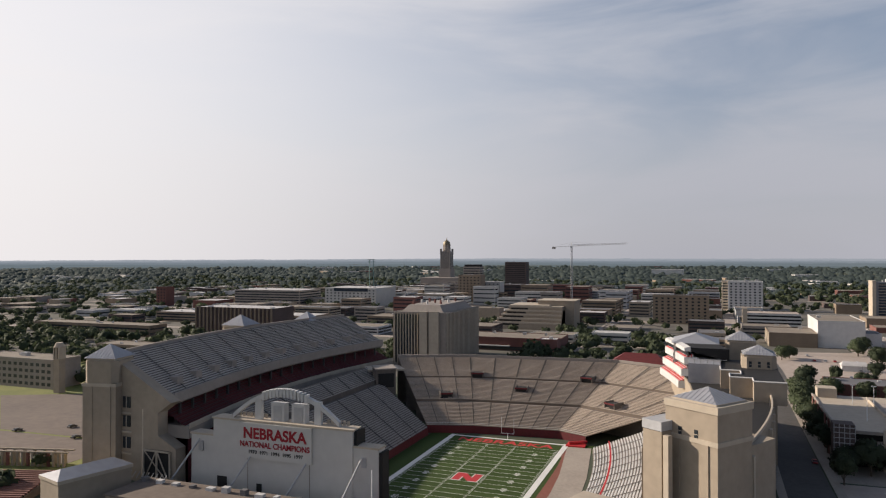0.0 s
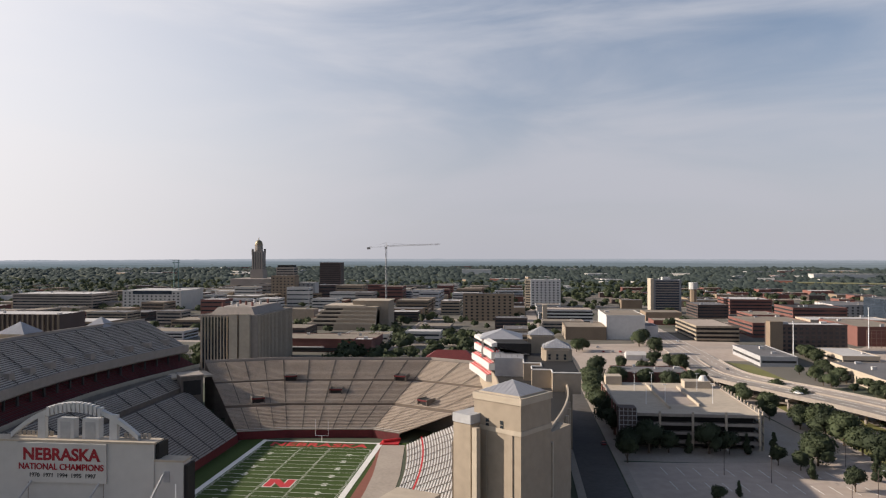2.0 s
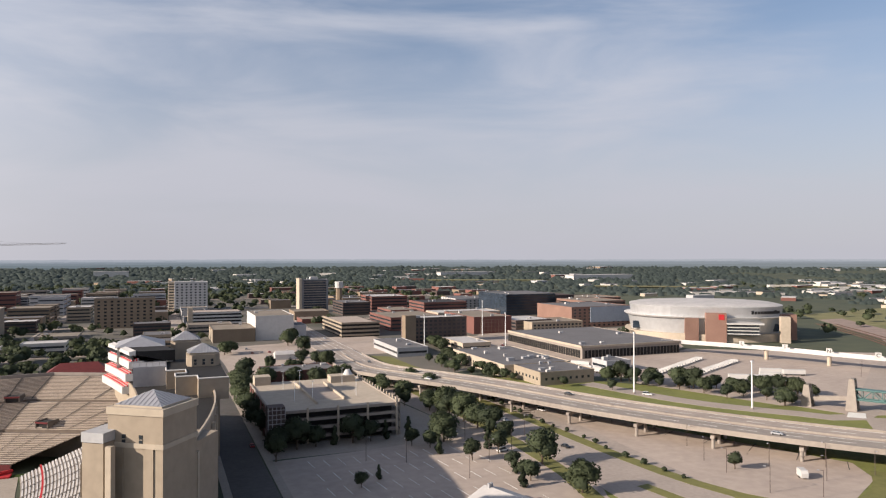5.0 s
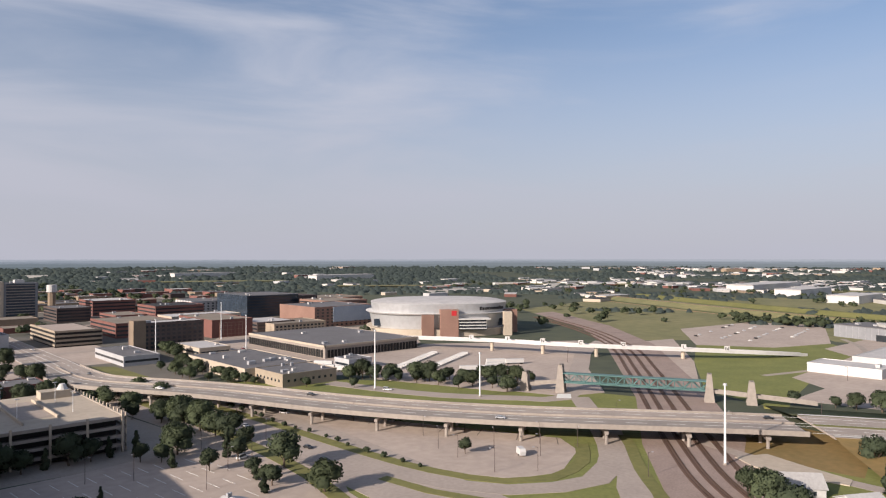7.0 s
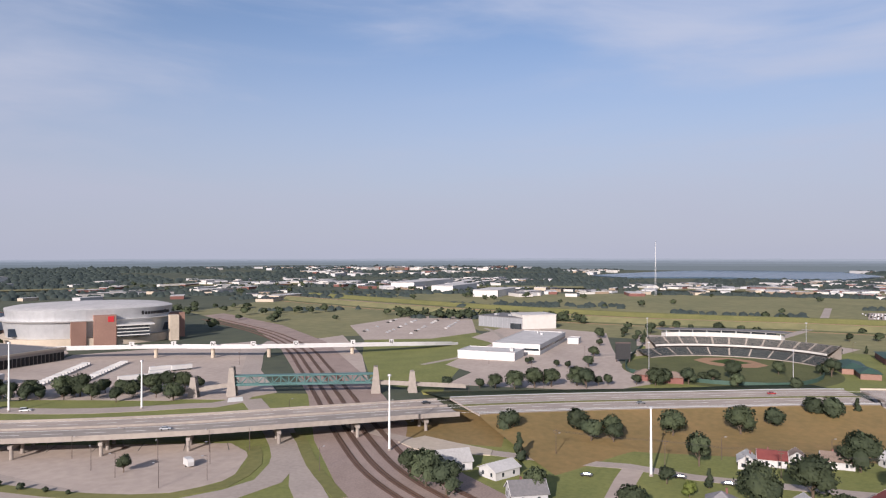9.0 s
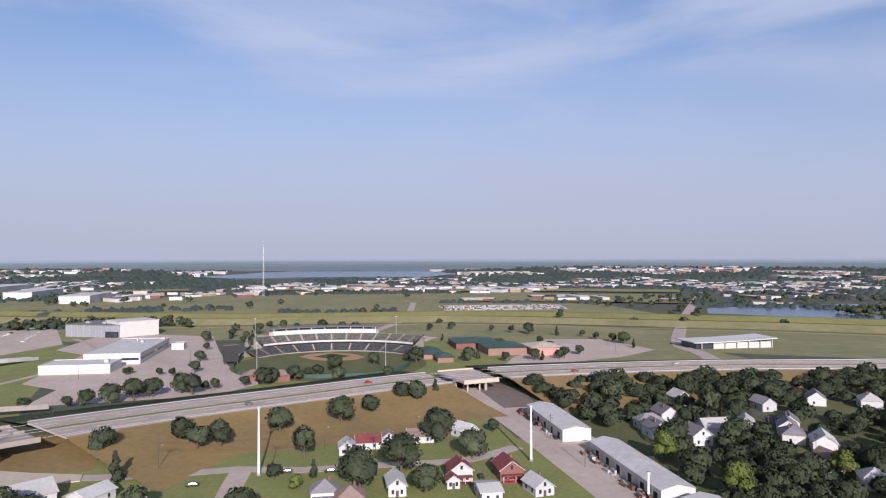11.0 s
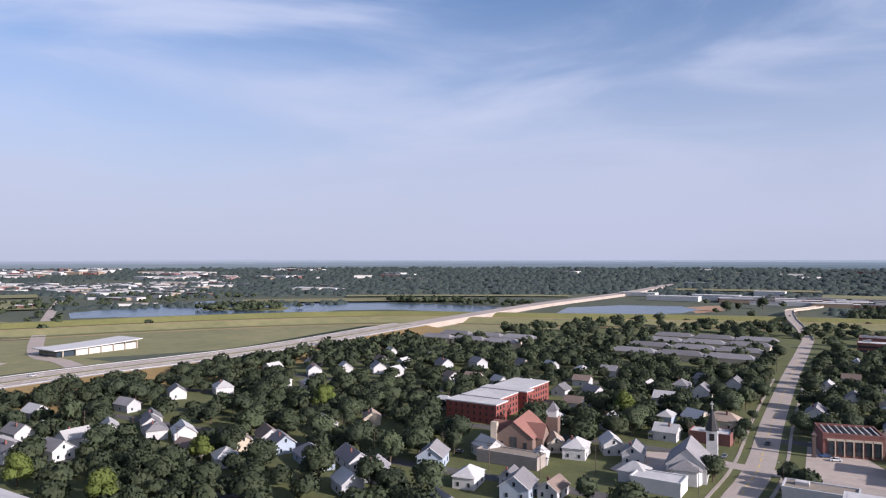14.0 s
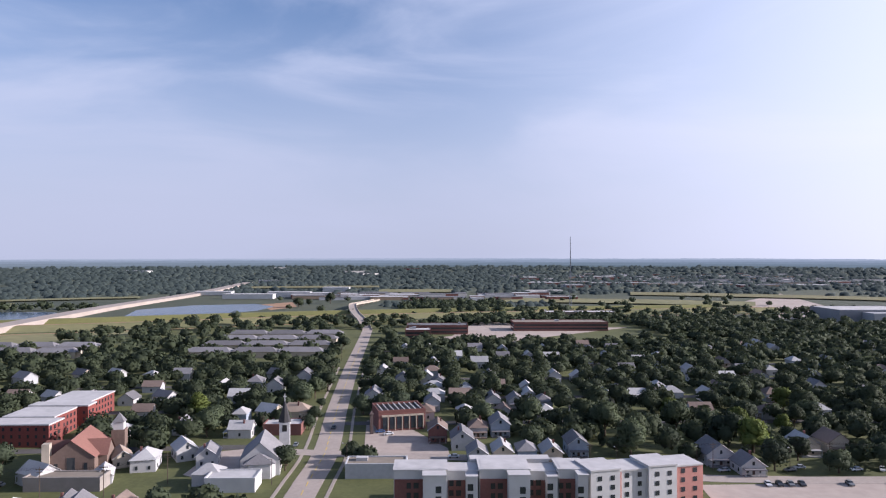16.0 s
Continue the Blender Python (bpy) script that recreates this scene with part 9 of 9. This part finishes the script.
for k in range(15):
    plant("s", 171 + 1.2 * math.sin(k) + k * 0.3, 352 - k * 10.5 + tr.uniform(-2, 2), tr.uniform(0.6, 1.1))
for k in range(22):
    plant(tr.choice((3, 0, 6, 3)), 232 - k * 1.2 + tr.uniform(-4, 4), 600 - k * 6 if k < 9 else 380 + (k - 9) * 2, tr.uniform(0.7, 1.0)) if k < 9 else plant(tr.choice((3, 0, 3)), 208 + tr.uniform(-3, 3), 520 - (k - 9) * 9, tr.uniform(0.7, 1.0))
for k in range(24):
    u = k / 23
    plant(tr.choice((3, 0, 3, 2, 5)), 268 + 78 * u + tr.uniform(-5, 5), 378 - 78 * u + tr.uniform(-5, 5), tr.uniform(0.7, 1.1))
for k in range(14):
    plant(tr.choice((0, 3, 5)), 398 + k * 6 + tr.uniform(-3, 3), 150 - k * 11 + tr.uniform(-4, 4), tr.uniform(0.8, 1.2))
# ball park, lots
for k, (x, y) in enumerate(((737, -176), (717, -192), (698, -205), (683, -230), (669, -252), (644, -256), (621, -263), (607, -268), (580, -265), (617, -192), (579, -189), (548, -204), (525, -159), (524, -165), (528, -180), (530, -185), (524, -136), (529, -108), (542, -118), (724, 90), (680, 75), (712, 75))):
    plant((3, 3, 0, 6, 3)[k % 5], x, y, 0.85 + 0.08 * (k % 4))
for k, (x, y) in enumerate(((657, 64), (633, 100), (750, 67), (806, 60), (803, 45), (800, 30), (782, 2), (790, -19), (528, -36), (537, -62), (530, -68), (461, -41), (463, -9), (480, 11), (495, -7), (512, 89), (566, 94), (458, 84), (430, 76), (449, 86), (762, -137), (749, -111))):
    plant((0, 3, 5, 3)[k % 4], x, y, 0.8 + 0.1 * (k % 4))
for k in range(12):
    plant(tr.choice((3, 3, 0, 6)), 690 + 40 * math.sin(k * 0.5) + tr.uniform(-12, 12), 110 - k * 20, tr.uniform(0.7, 1.0))
for k in range(0, 20, 5):
    plant(3, 500 + k, 100 + k * 2.5 + tr.uniform(-8, 8), 0.7)
# trees on the verges of the main street and beside the pond
for n, (x, y, s) in enumerate(((53.5, -266, 0.85), (54.0, -272, 0.8), (55.0, -327, 0.6), (55.0, -345, 0.65), (56.5, -374, 0.7), (30.8, -277, 0.6), (30.2, -284, 0.55), (35, -368, 0.75), (59.5, -420, 1.0), (37, -474, 0.8), (41, -535, 1.0), (72, -600, 1.0), (198, -1082, 1.5), (186, -1108, 1.4), (161, -1163, 1.5))):
    plant((0, 3, 5)[n % 3], x, y, s)

# the suburb's canopy: near trees one by one, the rest as a mass
HOMES = [b for k, b in enumerate(TAKEN) if b[2] < -110 and b[1] > -480 and (k < LISTED or b[1] - b[0] > 16)]


def hides(x, y, d, r):
    """Does a crown here stand close before a house?"""
    for step in (6, 11, 16, 21):
        k = 1 + step / d
        px, py = x * k, y * k
        if any(a - r < px < b + r and c - r < py < e + r for a, b, c, e in HOMES):
            return True
    return False


count = 0
tries = 0
FAR = []
while tries < 11000:
    tries += 1
    a = radians(tr.uniform(94, 240))
    d = math.sqrt(tr.uniform(215 ** 2, 900 ** 2))
    x, y = d * math.sin(a), -d * abs(math.cos(a)) if math.cos(a) < 0 else d * math.cos(a)
    if y > -122 or x > 425 - max(0, (-y - 430)) * 0.35 or y < -880:
        continue
    if -y > 640 - 0.12 * x and x > -20 and tr.random() < 0.8:
        continue
    r = tr.uniform(3.8, 6.6)
    if x < 20 and -275 < y < -245 and x > -120:
        continue
    if not clear(x, y, r * 0.55) or (tr.random() < 0.93 and hides(x, y, d, r * 0.3)) or any((x - p) ** 2 + (y - q) ** 2 < (r * 1.3) ** 2 for p, q in TREES):
        continue
    if d < 430 and count < 130:
        if not (y > -232 and -110 < x < 60):
            plant(tr.choice((0, 1, 2, 5, 5, 0, 2, 3, 1) if tr.random() < 0.86 else (4, 4, 6)), x, y, r / 5.0)
            count += 1
    else:
        FAR.append((x, y, r))
        TREES.append((x, y))


def canopy(name, spots, leaves, leaf, mat, label, hscale=1.5, seed=5, lobes=3):
    """Many trees as one mass: each a few dark domes clad in leaf clumps."""
    R = np.random.RandomState(seed)
    V, F, W = [], [], []
    base = 0
    for x, y, r in spots:
        z = ground_z(x, y)
        h = r * hscale * R.uniform(0.85, 1.2)
        top = np.array([x, y, z + h * 0.3])
        for k in range(lobes):
            a = R.rand() * 6.28
            off = r * 0.4
            s = r * R.uniform(0.5, 0.66)
            c = np.array([x + off * math.cos(a), y + off * math.sin(a), z + h * R.uniform(0.48, 0.66)])
            P = ICO_V * (1 + 0.12 * R.randn(len(ICO_V), 1)) * np.array([s, s, h * 0.34]) + c
            V.append(P)
            W.append(soft((P - c) * 0.6 + (P - top) * 0.5))
            F.extend(tuple(base + i for i in f) for f in ICO_F)
            base += len(P)
        D = R.randn(leaves, 3)
        D[:, 2] = np.abs(D[:, 2]) * 0.9 - 0.15
        D = soft(D)
        lump = 0.86 + 0.16 * np.sin(D[:, :1] * 5 + x) * np.cos(D[:, 1:2] * 5 + y) + 0.16 * R.rand(leaves, 1)
        C = D * np.array([r, r, h * 0.5]) * lump + np.array([x, y, z + h * 0.56])
        N = outward(soft(D + 0.8 * R.randn(leaves, 3)), D)
        A = soft(np.cross(N, R.randn(leaves, 3)))
        B = np.cross(N, A)
        s = leaf * (0.6 + 0.8 * R.rand(leaves, 1))
        V.append(np.stack([C - A * s - B * s, C + A * s - B * s * 0.7, C + A * s * 0.8 + B * s, C - A * s + B * s * 0.8], 1).reshape(-1, 3))
        W.append(np.repeat(soft(D + 0.45 * N), 4, 0))
        F.extend((base + 4 * i, base + 4 * i + 1, base + 4 * i + 2, base + 4 * i + 3) for i in range(leaves))
        base += 4 * leaves
    tagged(new(name, leaf_mesh(name, np.concatenate(V).tolist(), F, np.concatenate(W), mat)), label, "trees", kind="stuff")


NEAR_C = [p for p in FAR if math.hypot(p[0], p[1]) < 520]
canopy("tree_canopy", NEAR_C, 260, 0.5, "leaf", "dense dark green trees of the suburb")
canopy("tree_canopy", [p for p in FAR if math.hypot(p[0], p[1]) >= 520], 60, 1.0, "leaf", "dense dark green trees beyond the suburb")

# middle-distance trees: city, campus, meadows, lake shores
mid = []
mr_ = random.Random(44)


def scatter(n, x0, x1, y0, y1, r0, r1, keep=1.0):
    for _ in range(n):
        x, y = mr_.uniform(x0, x1), mr_.uniform(y0, y1)
        if clear(x, y, r0 * 0.8):
            mid.append((x, y, mr_.uniform(r0, r1)))


scatter(90, -140, -30, 500, 720, 4, 7)      # park south of the stadium
scatter(60, -300, -225, 380, 560, 4, 7)
scatter(620, -900, -225, 330, 560, 4, 7)    # campus
scatter(60, -330, -225, 120, 330, 3, 5)
scatter(900, -1500, -480, 560, 1300, 4, 7)
scatter(760, -700, 480, 700, 1640, 4, 6.5)
scatter(900, -1700, 500, 1300, 2000, 5, 8)
scatter(120, 150, 600, 560, 1300, 4, 6)
scatter(40, 560, 900, 500, 760, 4, 7)
scatter(60, 830, 880, 150, 420, 4, 7)
scatter(36, 640, 1500, -420, 700, 3, 6)
scatter(160, 720, 1300, -1000, -430, 4, 7)
scatter(50, 770, 890, -810, -700, 4, 7)     # wooded spit
scatter(70, 440, 760, -1060, -1000, 4, 7)
scatter(60, 470, 700, -860, -640, 3, 6)
scatter(40, -600, 300, -1250, -900, 4, 7)
scatter(140, -120, 40, -1150, -1000, 4, 7)
scatter(420, -700, -20, -1000, -640, 4, 6.5)
scatter(200, -1100, -300, -900, -300, 4, 7)
scatter(60, 1150, 1700, 300, 1400, 4, 7)
WATER = [(460, 1010, -1000, -515), (236, 430, -1165, -925)]
mid = [(x, y, r) for x, y, r in mid if not any(a < x < b and c < y < d and not (765 < x < 895 and -820 < y < -695) for a, b, c, d in WATER)]
canopy("tree_canopy", mid, 30, 1.15, "leaf", "scattered dark green trees in the middle distance", 1.5, 6)

# fields, far streets and paved land between the woods: compass bearing and distance, from and to
def sector(a0, a1, d0, d1):
    n = max(2, int((a1 - a0) / 2))
    ring = [(d1, a0 + (a1 - a0) * k / n) for k in range(n + 1)] + [(d0, a1 - (a1 - a0) * k / n) for k in range(n + 1)]
    return [(d * math.sin(radians(a)), d * math.cos(radians(a))) for d, a in ring]


M["field_pale"] = surf("pale_hay_field", (0.20, 0.175, 0.085), (0.145, 0.14, 0.062), 0.95, 0.06, 0.01, 0.2)
FIELDS = [(47, 62, 1900, 2060, "field_pale"), (62, 80, 1700, 1800, "meadow"), (84, 99, 1640, 1760, "field_pale"), (100, 118, 1560, 1690, "meadow"), (132, 150, 1240, 1330, "field_pale"), (140, 158, 1390, 1440, "meadow"),
          (166, 176, 1700, 1790, "field_pale"), (186, 205, 1180, 1290, "meadow"), (196, 214, 1430, 1540, "field_pale"), (20, 30, 2150, 2230, "meadow"), (34, 44, 1800, 1870, "field_pale"), (176, 182, 1480, 1600, "meadow"), (101, 118, 1215, 1470, "meadow")]
for a0, a1, d0, d1, mt in FIELDS:
    g = Geo()
    ring = sector(a0, a1, d0, d1)
    h = len(ring) // 2
    for k in range(h - 1):
        q = [ring[k], ring[k + 1], ring[-2 - k], ring[-1 - k]]
        g.add([(x, y, ground_z(x, y) + 2.2) for x, y in q], [(0, 1, 2, 3)])
    structure("meadow", g, mt, "open field between the far woods")
OPEN = [(f[0], f[1], f[2] - 60, f[3]) for f in FIELDS] + [(49, 81, 700, 1330), (76, 119, 700, 1640), (117, 131, 880, 1180), (196, 206, 1000, 1440)]
BELTS = [(66, 75, 890, 940), (69, 83, 1090, 1150), (52, 66, 1330, 1420), (84, 101, 1480, 1560), (86, 96, 1010, 1030), (104, 124, 1690, 1800), (99, 112, 1190, 1210), (54, 62, 1040, 1055), (119, 140, 1190, 1240), (176, 190, 1080, 1180)]

# far woods: domed crowns in rings to the skyline
DOME = [(math.cos(k * 1.2566 + ring * 0.63) * w, math.sin(k * 1.2566 + ring * 0.63) * w, h) for ring, (w, h) in enumerate(((1.0, -0.1), (0.72, 0.62))) for k in range(5)] + [(0, 0, 1.0)]
DOME_V = np.array(DOME)
DOME_N = soft(DOME_V * np.array([0.8, 0.8, 1.0]) + np.array([0, 0, 1.1]))
DOME_F = [(k, (k + 1) % 5, 5 + k) for k in range(5)] + [((k + 1) % 5, 5 + (k + 1) % 5, 5 + k) for k in range(5)] + [(5 + k, 5 + (k + 1) % 5, 10) for k in range(5)]


def inside(a, d, boxes):
    return any(p < a < q and e < d < f for p, q, e, f in boxes)


far = []
fr = random.Random(55)
for d0, d1, n, r0, r1 in ((1450, 1800, 4200, 5, 8), (1800, 2300, 7500, 5, 9), (2300, 2900, 8500, 6, 11), (2900, 3430, 7500, 7, 12)):
    for _ in range(n):
        a = fr.uniform(-58, 222)
        d = fr.uniform(d0, d1)
        x, y = d * math.sin(radians(a)), d * math.cos(radians(a))
        patchy = noise.noise((x / 420, y / 420, 7))
        limit = -0.9 if a < 44 else (-0.22 if a < 125 else (-0.7 if a < 186 else -0.3))
        if d > 3200:
            limit -= 0.4
        if patchy < limit or inside(a, d, OPEN):
            continue
        if 2230 < x < 3550 and -520 < y < 430:
            continue
        if d < 1700 and (clear(x, y, 5) is False):
            continue
        far.append((x, y, fr.uniform(r0, r1)))
for a0, a1, d0, d1 in BELTS:
    for _ in range(int((a1 - a0) * (d1 - d0) * d0 / 14000) + 12):
        a, d = fr.uniform(a0, a1), fr.uniform(d0, d1)
        far.append((d * math.sin(radians(a)), d * math.cos(radians(a)), fr.uniform(3.5, 6.5)))
FR = np.random.RandomState(8)
V, F, W = [], [], []
for k, (x, y, r) in enumerate(far):
    P = DOME_V * (1 + 0.16 * FR.randn(11, 1)) * np.array([r * 1.25, r * 1.25, r * FR.uniform(0.8, 1.2)]) + np.array([x, y, ground_z(x, y) + 0.5])
    V.append(P)
    W.append(DOME_N)
    F.extend(tuple(11 * k + i for i in f) for f in DOME_F)
tagged(new("far_woods", leaf_mesh("far_woods", np.concatenate(V).tolist(), F, np.concatenate(W), "woods")), "far woods reaching to the skyline", "trees", kind="stuff")

# far buildings
fb = random.Random(66)
shape = [mesh_of("wall", Geo().box(-0.5, -0.5, -0.2, 0.5, 0.5, 1), m) for m in ("white", "whitewall", "bricktan", "siding_grey", "brick", "stone_light")]
tops = [mesh_of("roof", Geo().box(-0.51, -0.51, 0.97, 0.51, 0.51, 1.04), m) for m in ("whiteroof", "greyroof", "tanroof", "darkroof")]
mass = {m: Geo() for m in ("whiteroof", "whitewall", "bricktan", "siding_grey", "greyroof", "brick")}
for k in range(2700):
    a = fb.choice((fb.uniform(-60, 200), fb.uniform(50, 140), fb.uniform(60, 150)))
    d = fb.choice((fb.uniform(1250, 2200), fb.uniform(1700, 3200), fb.uniform(2400, 3400)))
    if a < 50 and fb.random() < 0.2 or a > 138 and fb.random() < 0.75:
        continue
    x, y = d * math.sin(radians(a)), d * math.cos(radians(a))
    if -1300 < x < 720 and 500 < y < 1650:
        continue
    if 420 < x < 1010 and -1010 < y < -515 or 2230 < x < 3550 and -520 < y < 430 or 200 < x < 440 and -1220 < y < -900:
        continue
    if noise.noise((x / 330, y / 330, 2.5)) < (0.02 if a < 128 else 0.15):
        continue
    w, dp, h = fb.uniform(16, 60) * (1 + d / 4000), fb.uniform(12, 36), fb.uniform(4, 7) if d < 2400 else fb.uniform(7, 11)
    rot, z = fb.choice((0, 0, 15, 40, -20)), ground_z(x, y)
    if d < 1650 and k % 2:
        b = thing("far_building", fb.choice(("pale low industrial building far off", "white warehouse far off in trees", "low flat-roofed building far off")), "building", x, y, z, rot, "far buildings")
        for me in (fb.choice(shape[:2] + shape), fb.choice(tops[:1] + tops)):
            q = new(me.name.split(".")[0], me)
            q.parent, q.scale = b, (w, dp, h)
    else:
        mass[fb.choice(("whitewall", "whitewall", "bricktan", "siding_grey", "whitewall", "brick"))].obox(x, y, z - 2, w, dp, h + 2, radians(rot))
        mass[fb.choice(("whiteroof", "whiteroof", "greyroof"))].obox(x, y, z + h, w + 0.4, dp + 0.4, 0.5, radians(rot))
for k in range(150):
    x, y = (fb.uniform(-250, 230), fb.uniform(-1430, -1230)) if k < 50 else (fb.uniform(-1300, -250), fb.uniform(-2500, -1700))
    w, dp, h = fb.uniform(20, 60) * (1 if k < 50 else 1.7), fb.uniform(14, 30), fb.uniform(4, 7)
    mass[fb.choice(("whitewall", "bricktan", "siding_grey", "brick"))].obox(x, y, ground_z(x, y) - 2, w, dp, h + 2, 0.1)
    mass[fb.choice(("whiteroof", "greyroof"))].obox(x, y, ground_z(x, y) + h, w + 0.4, dp + 0.4, 0.5, 0.1)
for m, g in mass.items():
    tagged(part("far_town", g, m), "far low buildings among the woods", "buildings", kind="stuff")
for x, y, w, dp, h in ((-150, 2700, 110, 30, 16), (1000, 2300, 180, 40, 14), (1300, 1900, 220, 50, 13), (1650, 700, 260, 60, 14), (1500, 560, 160, 50, 12), (1350, 420, 120, 50, 11), (325, -1290, 90, 26, 7), (262, -1340, 80, 24, 8), (205, -1330, 44, 22, 7), (198, -1530, 56, 30, 8), (420, -1400, 70, 24, 6)):
    b = thing("far_building", "very long white industrial building far off", "building", x, y, ground_z(x, y) + 2, 0, "far buildings")
    for me in (shape[0], tops[0]):
        q = new(me.name.split(".")[0], me)
        q.parent, q.scale = b, (w, dp, h)

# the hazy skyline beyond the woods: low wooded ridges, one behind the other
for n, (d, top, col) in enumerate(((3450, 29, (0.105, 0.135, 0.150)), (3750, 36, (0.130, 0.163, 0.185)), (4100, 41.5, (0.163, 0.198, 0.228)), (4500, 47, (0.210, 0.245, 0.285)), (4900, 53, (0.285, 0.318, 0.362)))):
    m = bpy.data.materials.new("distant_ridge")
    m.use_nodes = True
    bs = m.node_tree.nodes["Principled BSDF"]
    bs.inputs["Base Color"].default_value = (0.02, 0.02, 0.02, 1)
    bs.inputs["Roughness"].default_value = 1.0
    # painted haze: each ridge glows by itself, paler the farther it stands
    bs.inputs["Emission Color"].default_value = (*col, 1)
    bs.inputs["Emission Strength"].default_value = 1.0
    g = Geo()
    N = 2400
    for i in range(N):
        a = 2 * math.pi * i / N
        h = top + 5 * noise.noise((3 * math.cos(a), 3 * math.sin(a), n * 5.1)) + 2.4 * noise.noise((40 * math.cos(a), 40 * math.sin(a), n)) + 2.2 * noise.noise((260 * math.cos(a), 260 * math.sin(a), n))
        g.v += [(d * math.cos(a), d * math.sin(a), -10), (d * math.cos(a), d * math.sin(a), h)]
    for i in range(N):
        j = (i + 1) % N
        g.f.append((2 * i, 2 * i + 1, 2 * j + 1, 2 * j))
    structure("backdrop", g, m, "wooded ridge on the skyline with painted haze")
